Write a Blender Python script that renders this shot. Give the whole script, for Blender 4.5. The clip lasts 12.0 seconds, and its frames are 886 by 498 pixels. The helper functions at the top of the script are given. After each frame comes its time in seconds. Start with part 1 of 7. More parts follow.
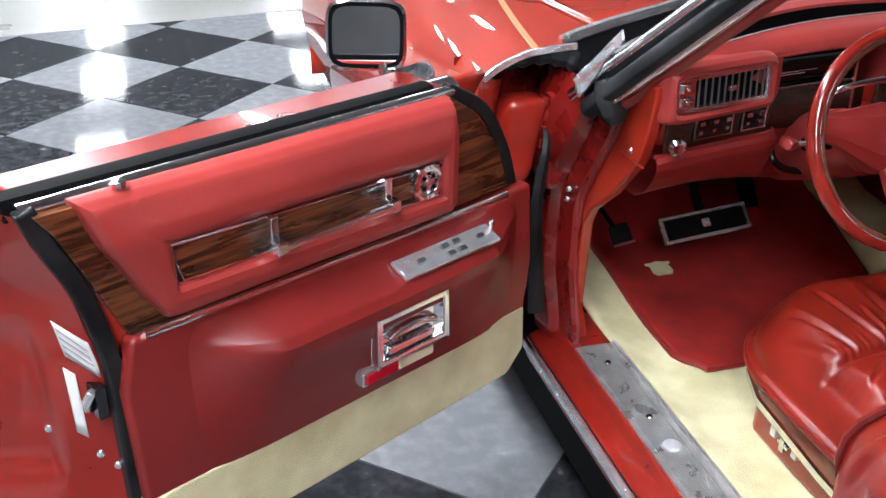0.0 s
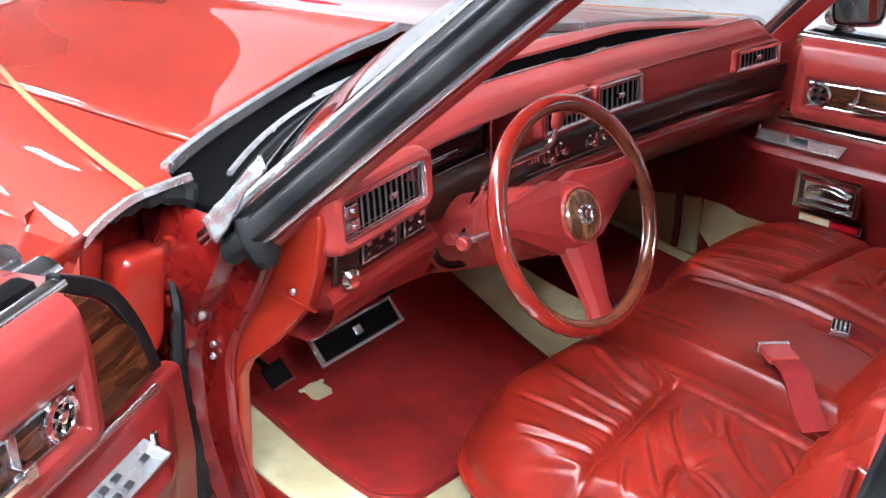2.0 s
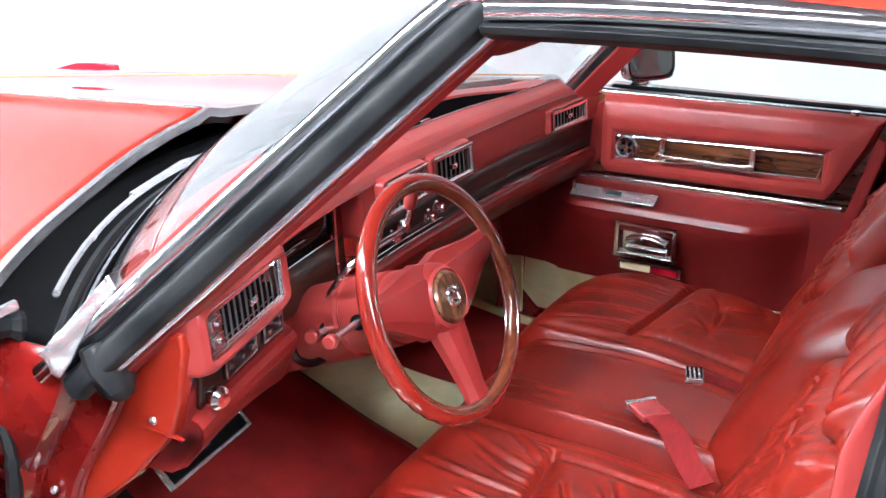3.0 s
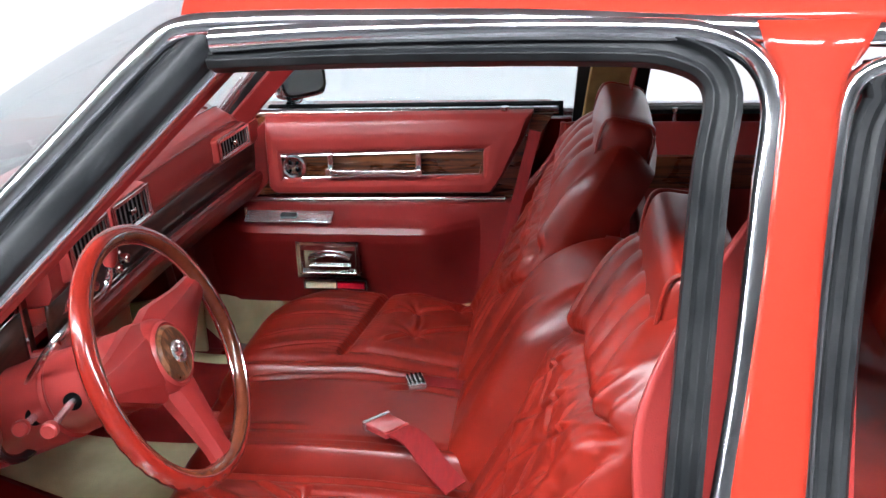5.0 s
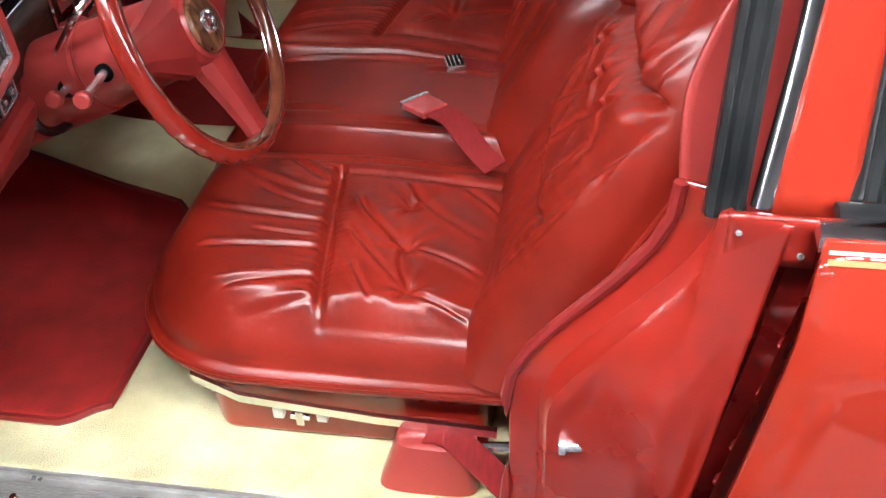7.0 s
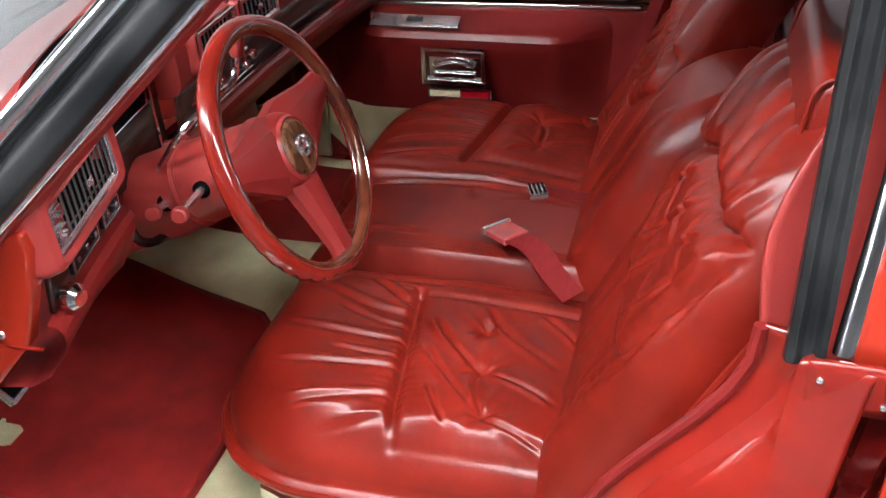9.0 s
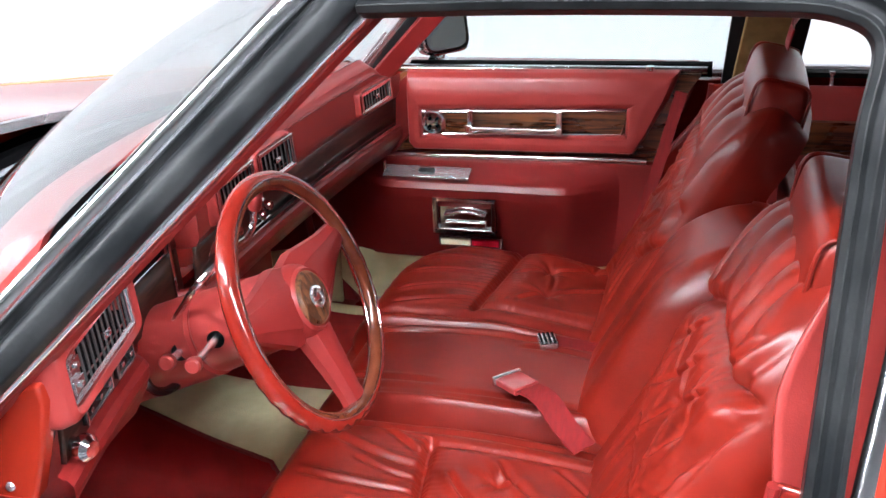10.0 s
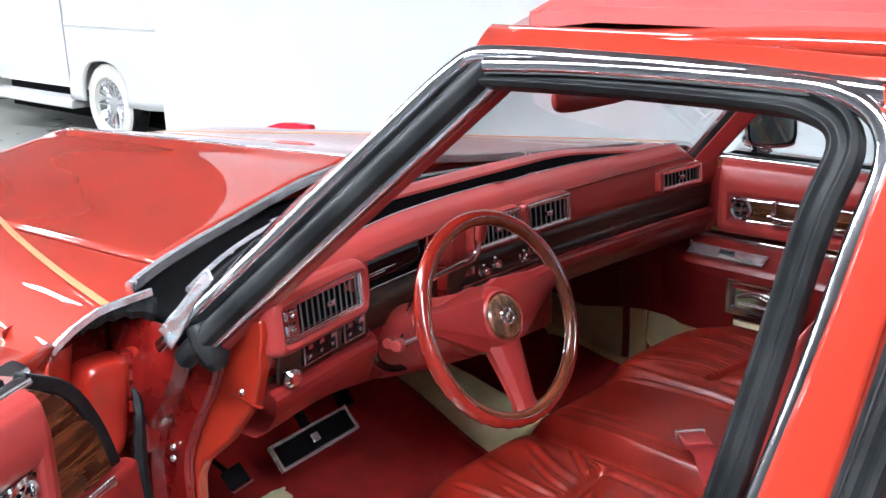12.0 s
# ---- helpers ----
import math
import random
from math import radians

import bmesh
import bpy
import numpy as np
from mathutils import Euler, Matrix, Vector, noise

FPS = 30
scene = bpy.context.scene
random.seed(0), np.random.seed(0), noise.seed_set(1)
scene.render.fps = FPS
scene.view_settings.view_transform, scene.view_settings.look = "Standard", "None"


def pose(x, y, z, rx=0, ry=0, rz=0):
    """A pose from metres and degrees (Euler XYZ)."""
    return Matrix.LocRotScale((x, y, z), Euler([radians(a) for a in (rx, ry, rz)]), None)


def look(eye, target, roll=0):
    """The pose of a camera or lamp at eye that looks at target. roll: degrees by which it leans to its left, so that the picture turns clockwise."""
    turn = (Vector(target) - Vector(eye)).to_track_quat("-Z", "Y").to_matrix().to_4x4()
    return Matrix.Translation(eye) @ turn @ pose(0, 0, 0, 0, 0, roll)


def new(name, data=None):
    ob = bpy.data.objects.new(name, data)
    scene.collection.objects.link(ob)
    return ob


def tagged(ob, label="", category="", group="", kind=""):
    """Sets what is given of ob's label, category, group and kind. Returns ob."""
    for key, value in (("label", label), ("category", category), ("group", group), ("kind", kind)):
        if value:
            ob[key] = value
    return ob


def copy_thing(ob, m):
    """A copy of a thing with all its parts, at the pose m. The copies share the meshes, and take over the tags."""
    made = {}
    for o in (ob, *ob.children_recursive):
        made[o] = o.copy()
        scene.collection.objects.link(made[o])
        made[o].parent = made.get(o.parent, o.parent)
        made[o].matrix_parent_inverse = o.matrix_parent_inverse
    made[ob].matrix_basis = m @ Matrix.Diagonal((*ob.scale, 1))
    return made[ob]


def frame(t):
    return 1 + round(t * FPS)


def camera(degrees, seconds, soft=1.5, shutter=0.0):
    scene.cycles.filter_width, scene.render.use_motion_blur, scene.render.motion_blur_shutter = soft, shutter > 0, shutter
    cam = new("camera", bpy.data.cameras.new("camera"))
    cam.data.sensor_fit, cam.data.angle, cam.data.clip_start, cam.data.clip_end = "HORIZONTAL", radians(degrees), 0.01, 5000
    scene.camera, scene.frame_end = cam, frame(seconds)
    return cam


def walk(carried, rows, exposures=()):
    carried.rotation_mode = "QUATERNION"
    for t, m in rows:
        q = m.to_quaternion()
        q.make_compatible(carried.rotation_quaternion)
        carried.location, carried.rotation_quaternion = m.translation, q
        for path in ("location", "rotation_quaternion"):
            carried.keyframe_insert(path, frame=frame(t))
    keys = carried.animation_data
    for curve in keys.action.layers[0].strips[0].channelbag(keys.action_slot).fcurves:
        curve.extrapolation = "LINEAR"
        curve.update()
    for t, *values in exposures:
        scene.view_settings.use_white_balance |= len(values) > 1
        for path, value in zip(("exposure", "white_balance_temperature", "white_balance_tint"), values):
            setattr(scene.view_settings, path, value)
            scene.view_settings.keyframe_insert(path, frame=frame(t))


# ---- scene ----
cam = camera(47.4, 12.0)
PATH = [
    (0, (-1.568, -1.322, 1.494), (-1.062, 0.382, 0.578), 1.2),
    (0.5, (-1.571, -1.229, 1.496), (-0.835, 0.396, 0.59), 0.9),
    (1, (-1.564, -1.118, 1.5), (-0.622, 0.415, 0.628), 0.7),
    (1.5, (-1.552, -0.985, 1.5), (-0.437, 0.439, 0.647), 0.6),
    (2, (-1.552, -0.873, 1.505), (-0.258, 0.403, 0.669), 0.2),
    (2.5, (-1.556, -0.781, 1.51), (-0.089, 0.329, 0.726), -0.2),
    (2.7, (-1.559, -0.75, 1.515), (-0.035, 0.298, 0.753), -0.3),
    (4.3, (-1.564, -0.544, 1.517), (0.259, -0.083, 0.836), -2.0),
    (4.5, (-1.558, -0.539, 1.521), (0.277, -0.145, 0.83), -1.8),
    (5, (-1.559, -0.55, 1.518), (0.291, -0.293, 0.803), -1.9),
    (5.5, (-1.559, -0.558, 1.513), (0.264, -0.413, 0.703), -2.1),
    (6, (-1.553, -0.558, 1.498), (0.2, -0.421, 0.546), -2.4),
    (6.5, (-1.54, -0.555, 1.478), (0.118, -0.355, 0.378), -2.9),
    (7, (-1.539, -0.541, 1.463), (0.016, -0.237, 0.244), -2.9),
    (7.2, (-1.54, -0.536, 1.458), (-0.021, -0.187, 0.204), -2.7),
    (8.8, (-1.542, -0.538, 1.481), (0.08, -0.073, 0.407), -2.6),
    (9, (-1.546, -0.541, 1.481), (0.108, -0.07, 0.46), -2.8),
    (9.2, (-1.544, -0.545, 1.476), (0.142, -0.068, 0.513), -2.8),
    (9.5, (-1.55, -0.542, 1.494), (0.173, -0.066, 0.598), -2.6),
    (10, (-1.556, -0.541, 1.503), (0.217, -0.031, 0.731), -2.5),
    (10.5, (-1.564, -0.553, 1.514), (0.215, 0.073, 0.848), -1.8),
    (11, (-1.577, -0.708, 1.519), (0.132, 0.127, 0.9), -2.2),
    (11.5, (-1.598, -0.865, 1.52), (-0.047, 0.254, 0.936), -1.5),
    (12, (-1.608, -1.088, 1.518), (-0.243, 0.255, 0.939), -1.6),
]
EXPOSURES = [(t, stops + 0.21, kelvin, 10) for t, stops, kelvin in ((0, -0.39, 6150), (1, -0.20, 6100), (1.5, 0.12, 6050), (2, 0.35, 6000), (2.5, 0.6, 6000), (4.5, 0.27, 6100), (5.5, 0.28, 6200), (6.5, 0.05, 6400), (7, -0.05, 6400), (9, -0.12, 6450), (9.5, 0.1, 6300), (10, 0.45, 6150), (11, 0.35, 6050), (12, 0.02, 6000))]
walk(cam, [(t, look(eye, target, roll)) for t, eye, target, roll in PATH], EXPOSURES)

# ---- light ----
world = bpy.data.worlds.new("world")
scene.world = world
world.use_nodes = True
world.node_tree.nodes["Background"].inputs[0].default_value = (0.93, 0.97, 1.0, 1)
world.node_tree.nodes["Background"].inputs[1].default_value = 0.4
LIGHT = 60.0


# ---- materials ----
def mat(name, col, rough=0.5, metal=0.0, coat=0.0, **extra):
    m = bpy.data.materials.new(name)
    m.use_nodes = True
    b = m.node_tree.nodes["Principled BSDF"]
    b.inputs["Base Color"].default_value = (*col, 1)
    b.inputs["Roughness"].default_value = rough
    b.inputs["Metallic"].default_value = metal
    b.inputs["Coat Weight"].default_value = coat
    b.inputs["Coat Roughness"].default_value = 0.04
    return m


def vary(m, c1, c2, scale, bump=0.0, bscale=None, detail=6.0, stretch=(1, 1, 1), rough=None, dist=0.002, mid=(0.35, 0.65)):
    """Colour between c1 and c2 by a noise in metres; a finer noise for relief; roughness between two values."""
    t = m.node_tree
    n, l = t.nodes, t.links
    b = n["Principled BSDF"]
    co = n.new("ShaderNodeTexCoord")
    mp = n.new("ShaderNodeMapping")
    mp.inputs["Scale"].default_value = stretch
    l.new(co.outputs["Object"], mp.inputs["Vector"])
    nz = n.new("ShaderNodeTexNoise")
    nz.inputs["Scale"].default_value = scale
    nz.inputs["Detail"].default_value = detail
    l.new(mp.outputs[0], nz.inputs["Vector"])
    r = n.new("ShaderNodeValToRGB")
    r.color_ramp.elements[0].position, r.color_ramp.elements[1].position = mid
    r.color_ramp.elements[0].color, r.color_ramp.elements[1].color = (*c1, 1), (*c2, 1)
    l.new(nz.outputs["Fac"], r.inputs[0])
    l.new(r.outputs[0], b.inputs["Base Color"])
    if rough:
        mr = n.new("ShaderNodeMapRange")
        mr.inputs[3].default_value, mr.inputs[4].default_value = rough
        l.new(nz.outputs["Fac"], mr.inputs[0])
        l.new(mr.outputs[0], b.inputs["Roughness"])
    if bump:
        nb = n.new("ShaderNodeTexNoise")
        nb.inputs["Scale"].default_value = bscale or scale * 8
        nb.inputs["Detail"].default_value = 3
        l.new(mp.outputs[0], nb.inputs["Vector"])
        bp = n.new("ShaderNodeBump")
        bp.inputs["Strength"].default_value = bump
        bp.inputs["Distance"].default_value = dist
        l.new(nb.outputs["Fac"], bp.inputs["Height"])
        l.new(bp.outputs[0], b.inputs["Normal"])
    return m


PAINT = mat("red_paint", (0.52, 0.022, 0.008), 0.3, 0.0, 1.0)
vary(PAINT, (0.31, 0.021, 0.009), (0.36, 0.025, 0.011), 3, rough=(0.5, 0.6))
PAINT.node_tree.nodes["Principled BSDF"].inputs["Specular IOR Level"].default_value = 0.1
PAINT.node_tree.nodes["Principled BSDF"].inputs["Coat Roughness"].default_value = 0.015
JAMB = mat("jamb_paint", (0.36, 0.012, 0.008), 0.32, 0.0, 0.6)
vary(JAMB, (0.22, 0.0125, 0.008), (0.32, 0.018, 0.010), 6, 0.15, 30, rough=(0.22, 0.36))
LEATHER = mat("red_leather", (0.3, 0.01, 0.008), 0.33)
vary(LEATHER, (0.17, 0.0100, 0.005), (0.255, 0.0150, 0.0075), 7, 0.25, 260, rough=(0.28, 0.40), dist=0.0005)
LEATHER.node_tree.nodes["Principled BSDF"].inputs["Specular IOR Level"].default_value = 0.55

VINYL = mat("red_vinyl", (0.36, 0.022, 0.018), 0.45)
vary(VINYL, (0.29, 0.033, 0.030), (0.345, 0.040, 0.036), 7, 0.3, 500, rough=(0.27, 0.37), dist=0.0006)
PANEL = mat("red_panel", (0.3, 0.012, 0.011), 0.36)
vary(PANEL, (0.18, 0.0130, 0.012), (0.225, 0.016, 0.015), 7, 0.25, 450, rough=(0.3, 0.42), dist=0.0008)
PANEL.node_tree.nodes["Principled BSDF"].inputs["Specular IOR Level"].default_value = 0.58
CREAM = mat("cream_carpet", (0.55, 0.47, 0.25), 0.95)
vary(CREAM, (0.60, 0.55, 0.31), (0.80, 0.76, 0.48), 9, 0.9, 420, dist=0.004)
REDMAT = mat("red_carpet", (0.2, 0.006, 0.005), 0.95)
vary(REDMAT, (0.25, 0.007, 0.005), (0.36, 0.010, 0.008), 14, 0.9, 600, dist=0.003)
CHROME = mat("chrome", (0.86, 0.87, 0.88), 0.07, 1.0)
vary(CHROME, (0.80, 0.81, 0.83), (0.9, 0.9, 0.91), 20, rough=(0.09, 0.20))
ALU = mat("aluminium", (0.7, 0.7, 0.72), 0.28, 0.8)
vary(ALU, (0.62, 0.62, 0.64), (0.86, 0.86, 0.88), 25, 0.2, 300, rough=(0.14, 0.34))
SILVER = mat("silver_plate", (0.75, 0.75, 0.76), 0.16, 0.75)
vary(SILVER, (0.56, 0.57, 0.59), (0.74, 0.74, 0.76), 30, rough=(0.14, 0.26))
SILLMETAL = vary(mat("sill_metal", (0.5, 0.5, 0.5), 0.3, 0.7), (0.42, 0.42, 0.41), (0.62, 0.62, 0.61), 18, 0.1, 120, rough=(0.22, 0.36))
DARKGREY = mat("grey_plastic", (0.05, 0.052, 0.055), 0.35)
ROOFVINYL = mat("roof_vinyl", (0.36, 0.06, 0.055), 0.6)
vary(ROOFVINYL, (0.36, 0.06, 0.055), (0.41, 0.072, 0.065), 8, 0.4, 350, rough=(0.5, 0.65), dist=0.001)
RUBBER = mat("black_rubber", (0.014, 0.015, 0.016), 0.42)
vary(RUBBER, (0.008, 0.009, 0.010), (0.022, 0.023, 0.024), 12, 0.3, 90, rough=(0.28, 0.42))
RUBBER.node_tree.nodes["Principled BSDF"].inputs["Specular IOR Level"].default_value = 0.14
BLACK = mat("black_plastic", (0.005, 0.005, 0.0055), 0.6)
BLACK.node_tree.nodes["Principled BSDF"].inputs["Specular IOR Level"].default_value = 0.03
# Darker copy of JAMB with the shade of the recesses in its colour.
POST = mat("post_shaded_red", (0.18, 0.008, 0.006), 0.3, 0.0, 0.8)
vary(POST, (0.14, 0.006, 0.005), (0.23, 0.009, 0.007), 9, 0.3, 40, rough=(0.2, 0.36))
SLAT = mat("grey_slat", (0.09, 0.093, 0.097), 0.4)
WHEELRED = vary(mat("wheel_red", (0.27, 0.014, 0.009), 0.2, 0, 0.7), (0.19, 0.012, 0.007), (0.26, 0.017, 0.010), 12, rough=(0.14, 0.26))
RIMWOOD = vary(mat("rim_wood", (0.13, 0.05, 0.02), 0.2, 0, 0.7), (0.105, 0.024, 0.011), (0.16, 0.040, 0.018), 40, rough=(0.16, 0.28))
SPOKE = vary(mat("spoke_vinyl", (0.24, 0.02, 0.018), 0.4), (0.21, 0.017, 0.016), (0.27, 0.022, 0.020), 9, 0.25, 500, rough=(0.34, 0.46), dist=0.0006)
GLOSSBLACK = mat("gloss_black", (0.006, 0.006, 0.007), 0.08)
WHITE = vary(mat("white_paint", (0.6, 0.6, 0.59), 0.35, 0, 0.6), (0.68, 0.68, 0.67), (0.74, 0.74, 0.73), 2.5, rough=(0.3, 0.42))
TYREWHITE = mat("white_rubber", (0.7, 0.68, 0.62), 0.6)
STRIPE = mat("orange_stripe", (0.62, 0.30, 0.13), 0.35, 0, 0.8)
LABELW = mat("paper", (0.75, 0.75, 0.74), 0.6)
GREYTEXT = mat("grey_print", (0.4, 0.4, 0.42), 0.6)
HEADLINER = vary(mat("headliner_cloth", (0.08, 0.006, 0.005), 0.95), (0.07, 0.005, 0.004), (0.09, 0.007, 0.006), 20, 0.4, 300)
REDLENS = mat("red_lens", (0.6, 0.01, 0.03), 0.12)
WARMLENS = mat("clear_lens", (0.85, 0.78, 0.55), 0.15)
OCHRE = mat("ochre_liner", (0.24, 0.15, 0.05), 0.8)
vary(OCHRE, (0.20, 0.12, 0.04), (0.28, 0.18, 0.06), 30, 0.5, 400)
BELT = mat("red_webbing", (0.36, 0.008, 0.012), 0.7)
vary(BELT, (0.22, 0.006, 0.008), (0.29, 0.008, 0.010), 40, 0.6, 700, stretch=(1, 4, 1), dist=0.001)


def wood_material(name, c1, c2, axis, gloss=(0.22, 0.34)):
    """Straight grain along an axis: fine lines, broad swirls."""
    m = mat(name, c1, 0.25, 0, 0.6)
    t = m.node_tree
    n, l = t.nodes, t.links
    b = n["Principled BSDF"]
    co = n.new("ShaderNodeTexCoord")
    facs = []
    for across, along, detail, warp in ((70, 5, 4, 1.2), (260, 6, 3, 0.3), (16, 4, 3, 1.5)):
        mp = n.new("ShaderNodeMapping")
        s = [across] * 3
        s[axis] = along
        mp.inputs["Scale"].default_value = s
        l.new(co.outputs["Object"], mp.inputs["Vector"])
        nz = n.new("ShaderNodeTexNoise")
        nz.inputs["Scale"].default_value = 1
        nz.inputs["Detail"].default_value = detail
        nz.inputs["Distortion"].default_value = warp
        l.new(mp.outputs[0], nz.inputs["Vector"])
        facs.append(nz.outputs["Fac"])
    a1 = n.new("ShaderNodeMath")
    a1.operation = "MULTIPLY_ADD"
    a1.inputs[1].default_value = 0.45
    l.new(facs[1], a1.inputs[0])
    l.new(facs[0], a1.inputs[2])
    a2 = n.new("ShaderNodeMath")
    a2.operation = "MULTIPLY_ADD"
    a2.inputs[1].default_value = 0.5
    l.new(facs[2], a2.inputs[0])
    l.new(a1.outputs[0], a2.inputs[2])
    r = n.new("ShaderNodeValToRGB")
    e = r.color_ramp.elements
    e[0].position, e[1].position = 0.80, 1.0
    a3 = n.new("ShaderNodeMath")
    a3.operation = "MULTIPLY"
    a3.inputs[1].default_value = 0.92
    l.new(a2.outputs[0], a3.inputs[0])
    e[0].color, e[1].color = (*c1, 1), (*c2, 1)
    l.new(a3.outputs[0], r.inputs[0])
    l.new(r.outputs[0], b.inputs["Base Color"])
    mr = n.new("ShaderNodeMapRange")
    mr.inputs[3].default_value, mr.inputs[4].default_value = gloss
    l.new(facs[2], mr.inputs[0])
    l.new(mr.outputs[0], b.inputs["Roughness"])
    return m


WOOD = wood_material("walnut_grain", (0.026, 0.009, 0.004), (0.17, 0.054, 0.019), 1)
WOODX = wood_material("walnut_grain_cross", (0.012, 0.006, 0.004), (0.050, 0.021, 0.013), 0, (0.34, 0.46))
WOODX.node_tree.nodes["Principled BSDF"].inputs["Coat Weight"].default_value = 0.15
WOOD_HUB = wood_material("walnut_hub", (0.05, 0.02, 0.009), (0.2, 0.085, 0.04), 2)


def glass_material(name, tint, rough=0.0):
    m = bpy.data.materials.new(name)
    m.use_nodes = True
    t = m.node_tree
    t.nodes.clear()
    out = t.nodes.new("ShaderNodeOutputMaterial")
    tr = t.nodes.new("ShaderNodeBsdfTransparent")
    tr.inputs[0].default_value = (*tint, 1)
    gl = t.nodes.new("ShaderNodeBsdfGlossy")
    gl.inputs["Roughness"].default_value = rough
    lw = t.nodes.new("ShaderNodeLayerWeight")
    lw.inputs[0].default_value = 0.5
    pw = t.nodes.new("ShaderNodeMath")
    pw.operation = "POWER"
    pw.inputs[1].default_value = 2.0
    fr = t.nodes.new("ShaderNodeMath")
    fr.operation = "MULTIPLY_ADD"
    fr.inputs[1].default_value, fr.inputs[2].default_value = 0.85, 0.08
    t.links.new(lw.outputs["Facing"], pw.inputs[0])
    t.links.new(pw.outputs[0], fr.inputs[0])
    mx = t.nodes.new("ShaderNodeMixShader")
    t.links.new(fr.outputs[0], mx.inputs[0])
    t.links.new(tr.outputs[0], mx.inputs[1])
    t.links.new(gl.outputs[0], mx.inputs[2])
    t.links.new(mx.outputs[0], out.inputs[0])
    return m


GLASS = glass_material("tinted_glass", (0.82, 0.885, 0.88))
MIRROR = mat("mirror_glass", (0.9, 0.9, 0.92), 0.01, 1.0)


def emission(name, col, strength):
    m = bpy.data.materials.new(name)
    m.use_nodes = True
    t = m.node_tree
    t.nodes.clear()
    out, e = t.nodes.new("ShaderNodeOutputMaterial"), t.nodes.new("ShaderNodeEmission")
    e.inputs[0].default_value, e.inputs[1].default_value = (*col, 1), strength
    t.links.new(e.outputs[0], out.inputs[0])
    return m


LAMP = emission("lamp_diffuser", (0.96, 0.98, 1.0), LIGHT)


def wall_material():
    m = mat("white_wall", (0.8, 0.81, 0.82), 0.6)
    return vary(m, (0.74, 0.765, 0.78), (0.78, 0.80, 0.815), 1.2, 0.2, 60, rough=(0.5, 0.7))


WALL = wall_material()
GREYWALL = vary(mat("grey_wall", (0.07, 0.07, 0.07), 0.7), (0.06, 0.06, 0.06), (0.085, 0.085, 0.09), 1.5, 0.2, 50)
MIDWALL = vary(mat("mid_grey_wall", (0.45, 0.46, 0.47), 0.6), (0.17, 0.175, 0.18), (0.21, 0.215, 0.22), 1.2, 0.2, 60, rough=(0.5, 0.7))
CONCRETE = vary(mat("pale_concrete", (0.34, 0.34, 0.32), 0.3), (0.22, 0.22, 0.20), (0.28, 0.28, 0.26), 2.5, 0.1, 40, rough=(0.2, 0.4))
CEIL = vary(mat("ceiling_grey", (0.2, 0.2, 0.2), 0.9), (0.17, 0.17, 0.175), (0.22, 0.22, 0.225), 2)


def tile_material(name, c1, c2, fleck):
    m = mat(name, c1, 0.12, 0, 0.0)
    m.node_tree.nodes["Principled BSDF"].inputs["Specular IOR Level"].default_value = 0.08
    t = m.node_tree
    n, l = t.nodes, t.links
    b = n["Principled BSDF"]
    geo = n.new("ShaderNodeNewGeometry")
    nz = n.new("ShaderNodeTexNoise")
    nz.inputs["Scale"].default_value, nz.inputs["Detail"].default_value = 22, 5
    l.new(geo.outputs["Position"], nz.inputs["Vector"])
    r = n.new("ShaderNodeValToRGB")
    e = r.color_ramp.elements
    e[0].position, e[1].position = 0.42, 0.74
    e[0].color, e[1].color = (*c1, 1), (*c2, 1)
    e2 = r.color_ramp.elements.new(0.66)
    e2.color = (*c2, 1)
    e[-1].color = (*fleck, 1)
    l.new(nz.outputs["Fac"], r.inputs[0])
    oi = n.new("ShaderNodeObjectInfo")
    mr = n.new("ShaderNodeMapRange")
    mr.inputs[3].default_value, mr.inputs[4].default_value = 0.85, 1.12
    l.new(oi.outputs["Random"], mr.inputs[0])
    mul = n.new("ShaderNodeVectorMath")
    mul.operation = "SCALE"
    l.new(r.outputs[0], mul.inputs[0])
    l.new(mr.outputs[0], mul.inputs["Scale"])
    l.new(mul.outputs[0], b.inputs["Base Color"])
    nr = n.new("ShaderNodeTexNoise")
    nr.inputs["Scale"].default_value = 3
    l.new(geo.outputs["Position"], nr.inputs["Vector"])
    m2 = n.new("ShaderNodeMapRange")
    m2.inputs[3].default_value, m2.inputs[4].default_value = 0.03, 0.10
    l.new(nr.outputs["Fac"], m2.inputs[0])
    l.new(m2.outputs[0], b.inputs["Roughness"])
    return m


TILE_DARK = tile_material("dark_tile", (0.022, 0.023, 0.027), (0.045, 0.047, 0.052), (0.15, 0.15, 0.15))
TILE_GREY = tile_material("grey_tile", (0.165, 0.17, 0.18), (0.205, 0.21, 0.22), (0.26, 0.26, 0.275))


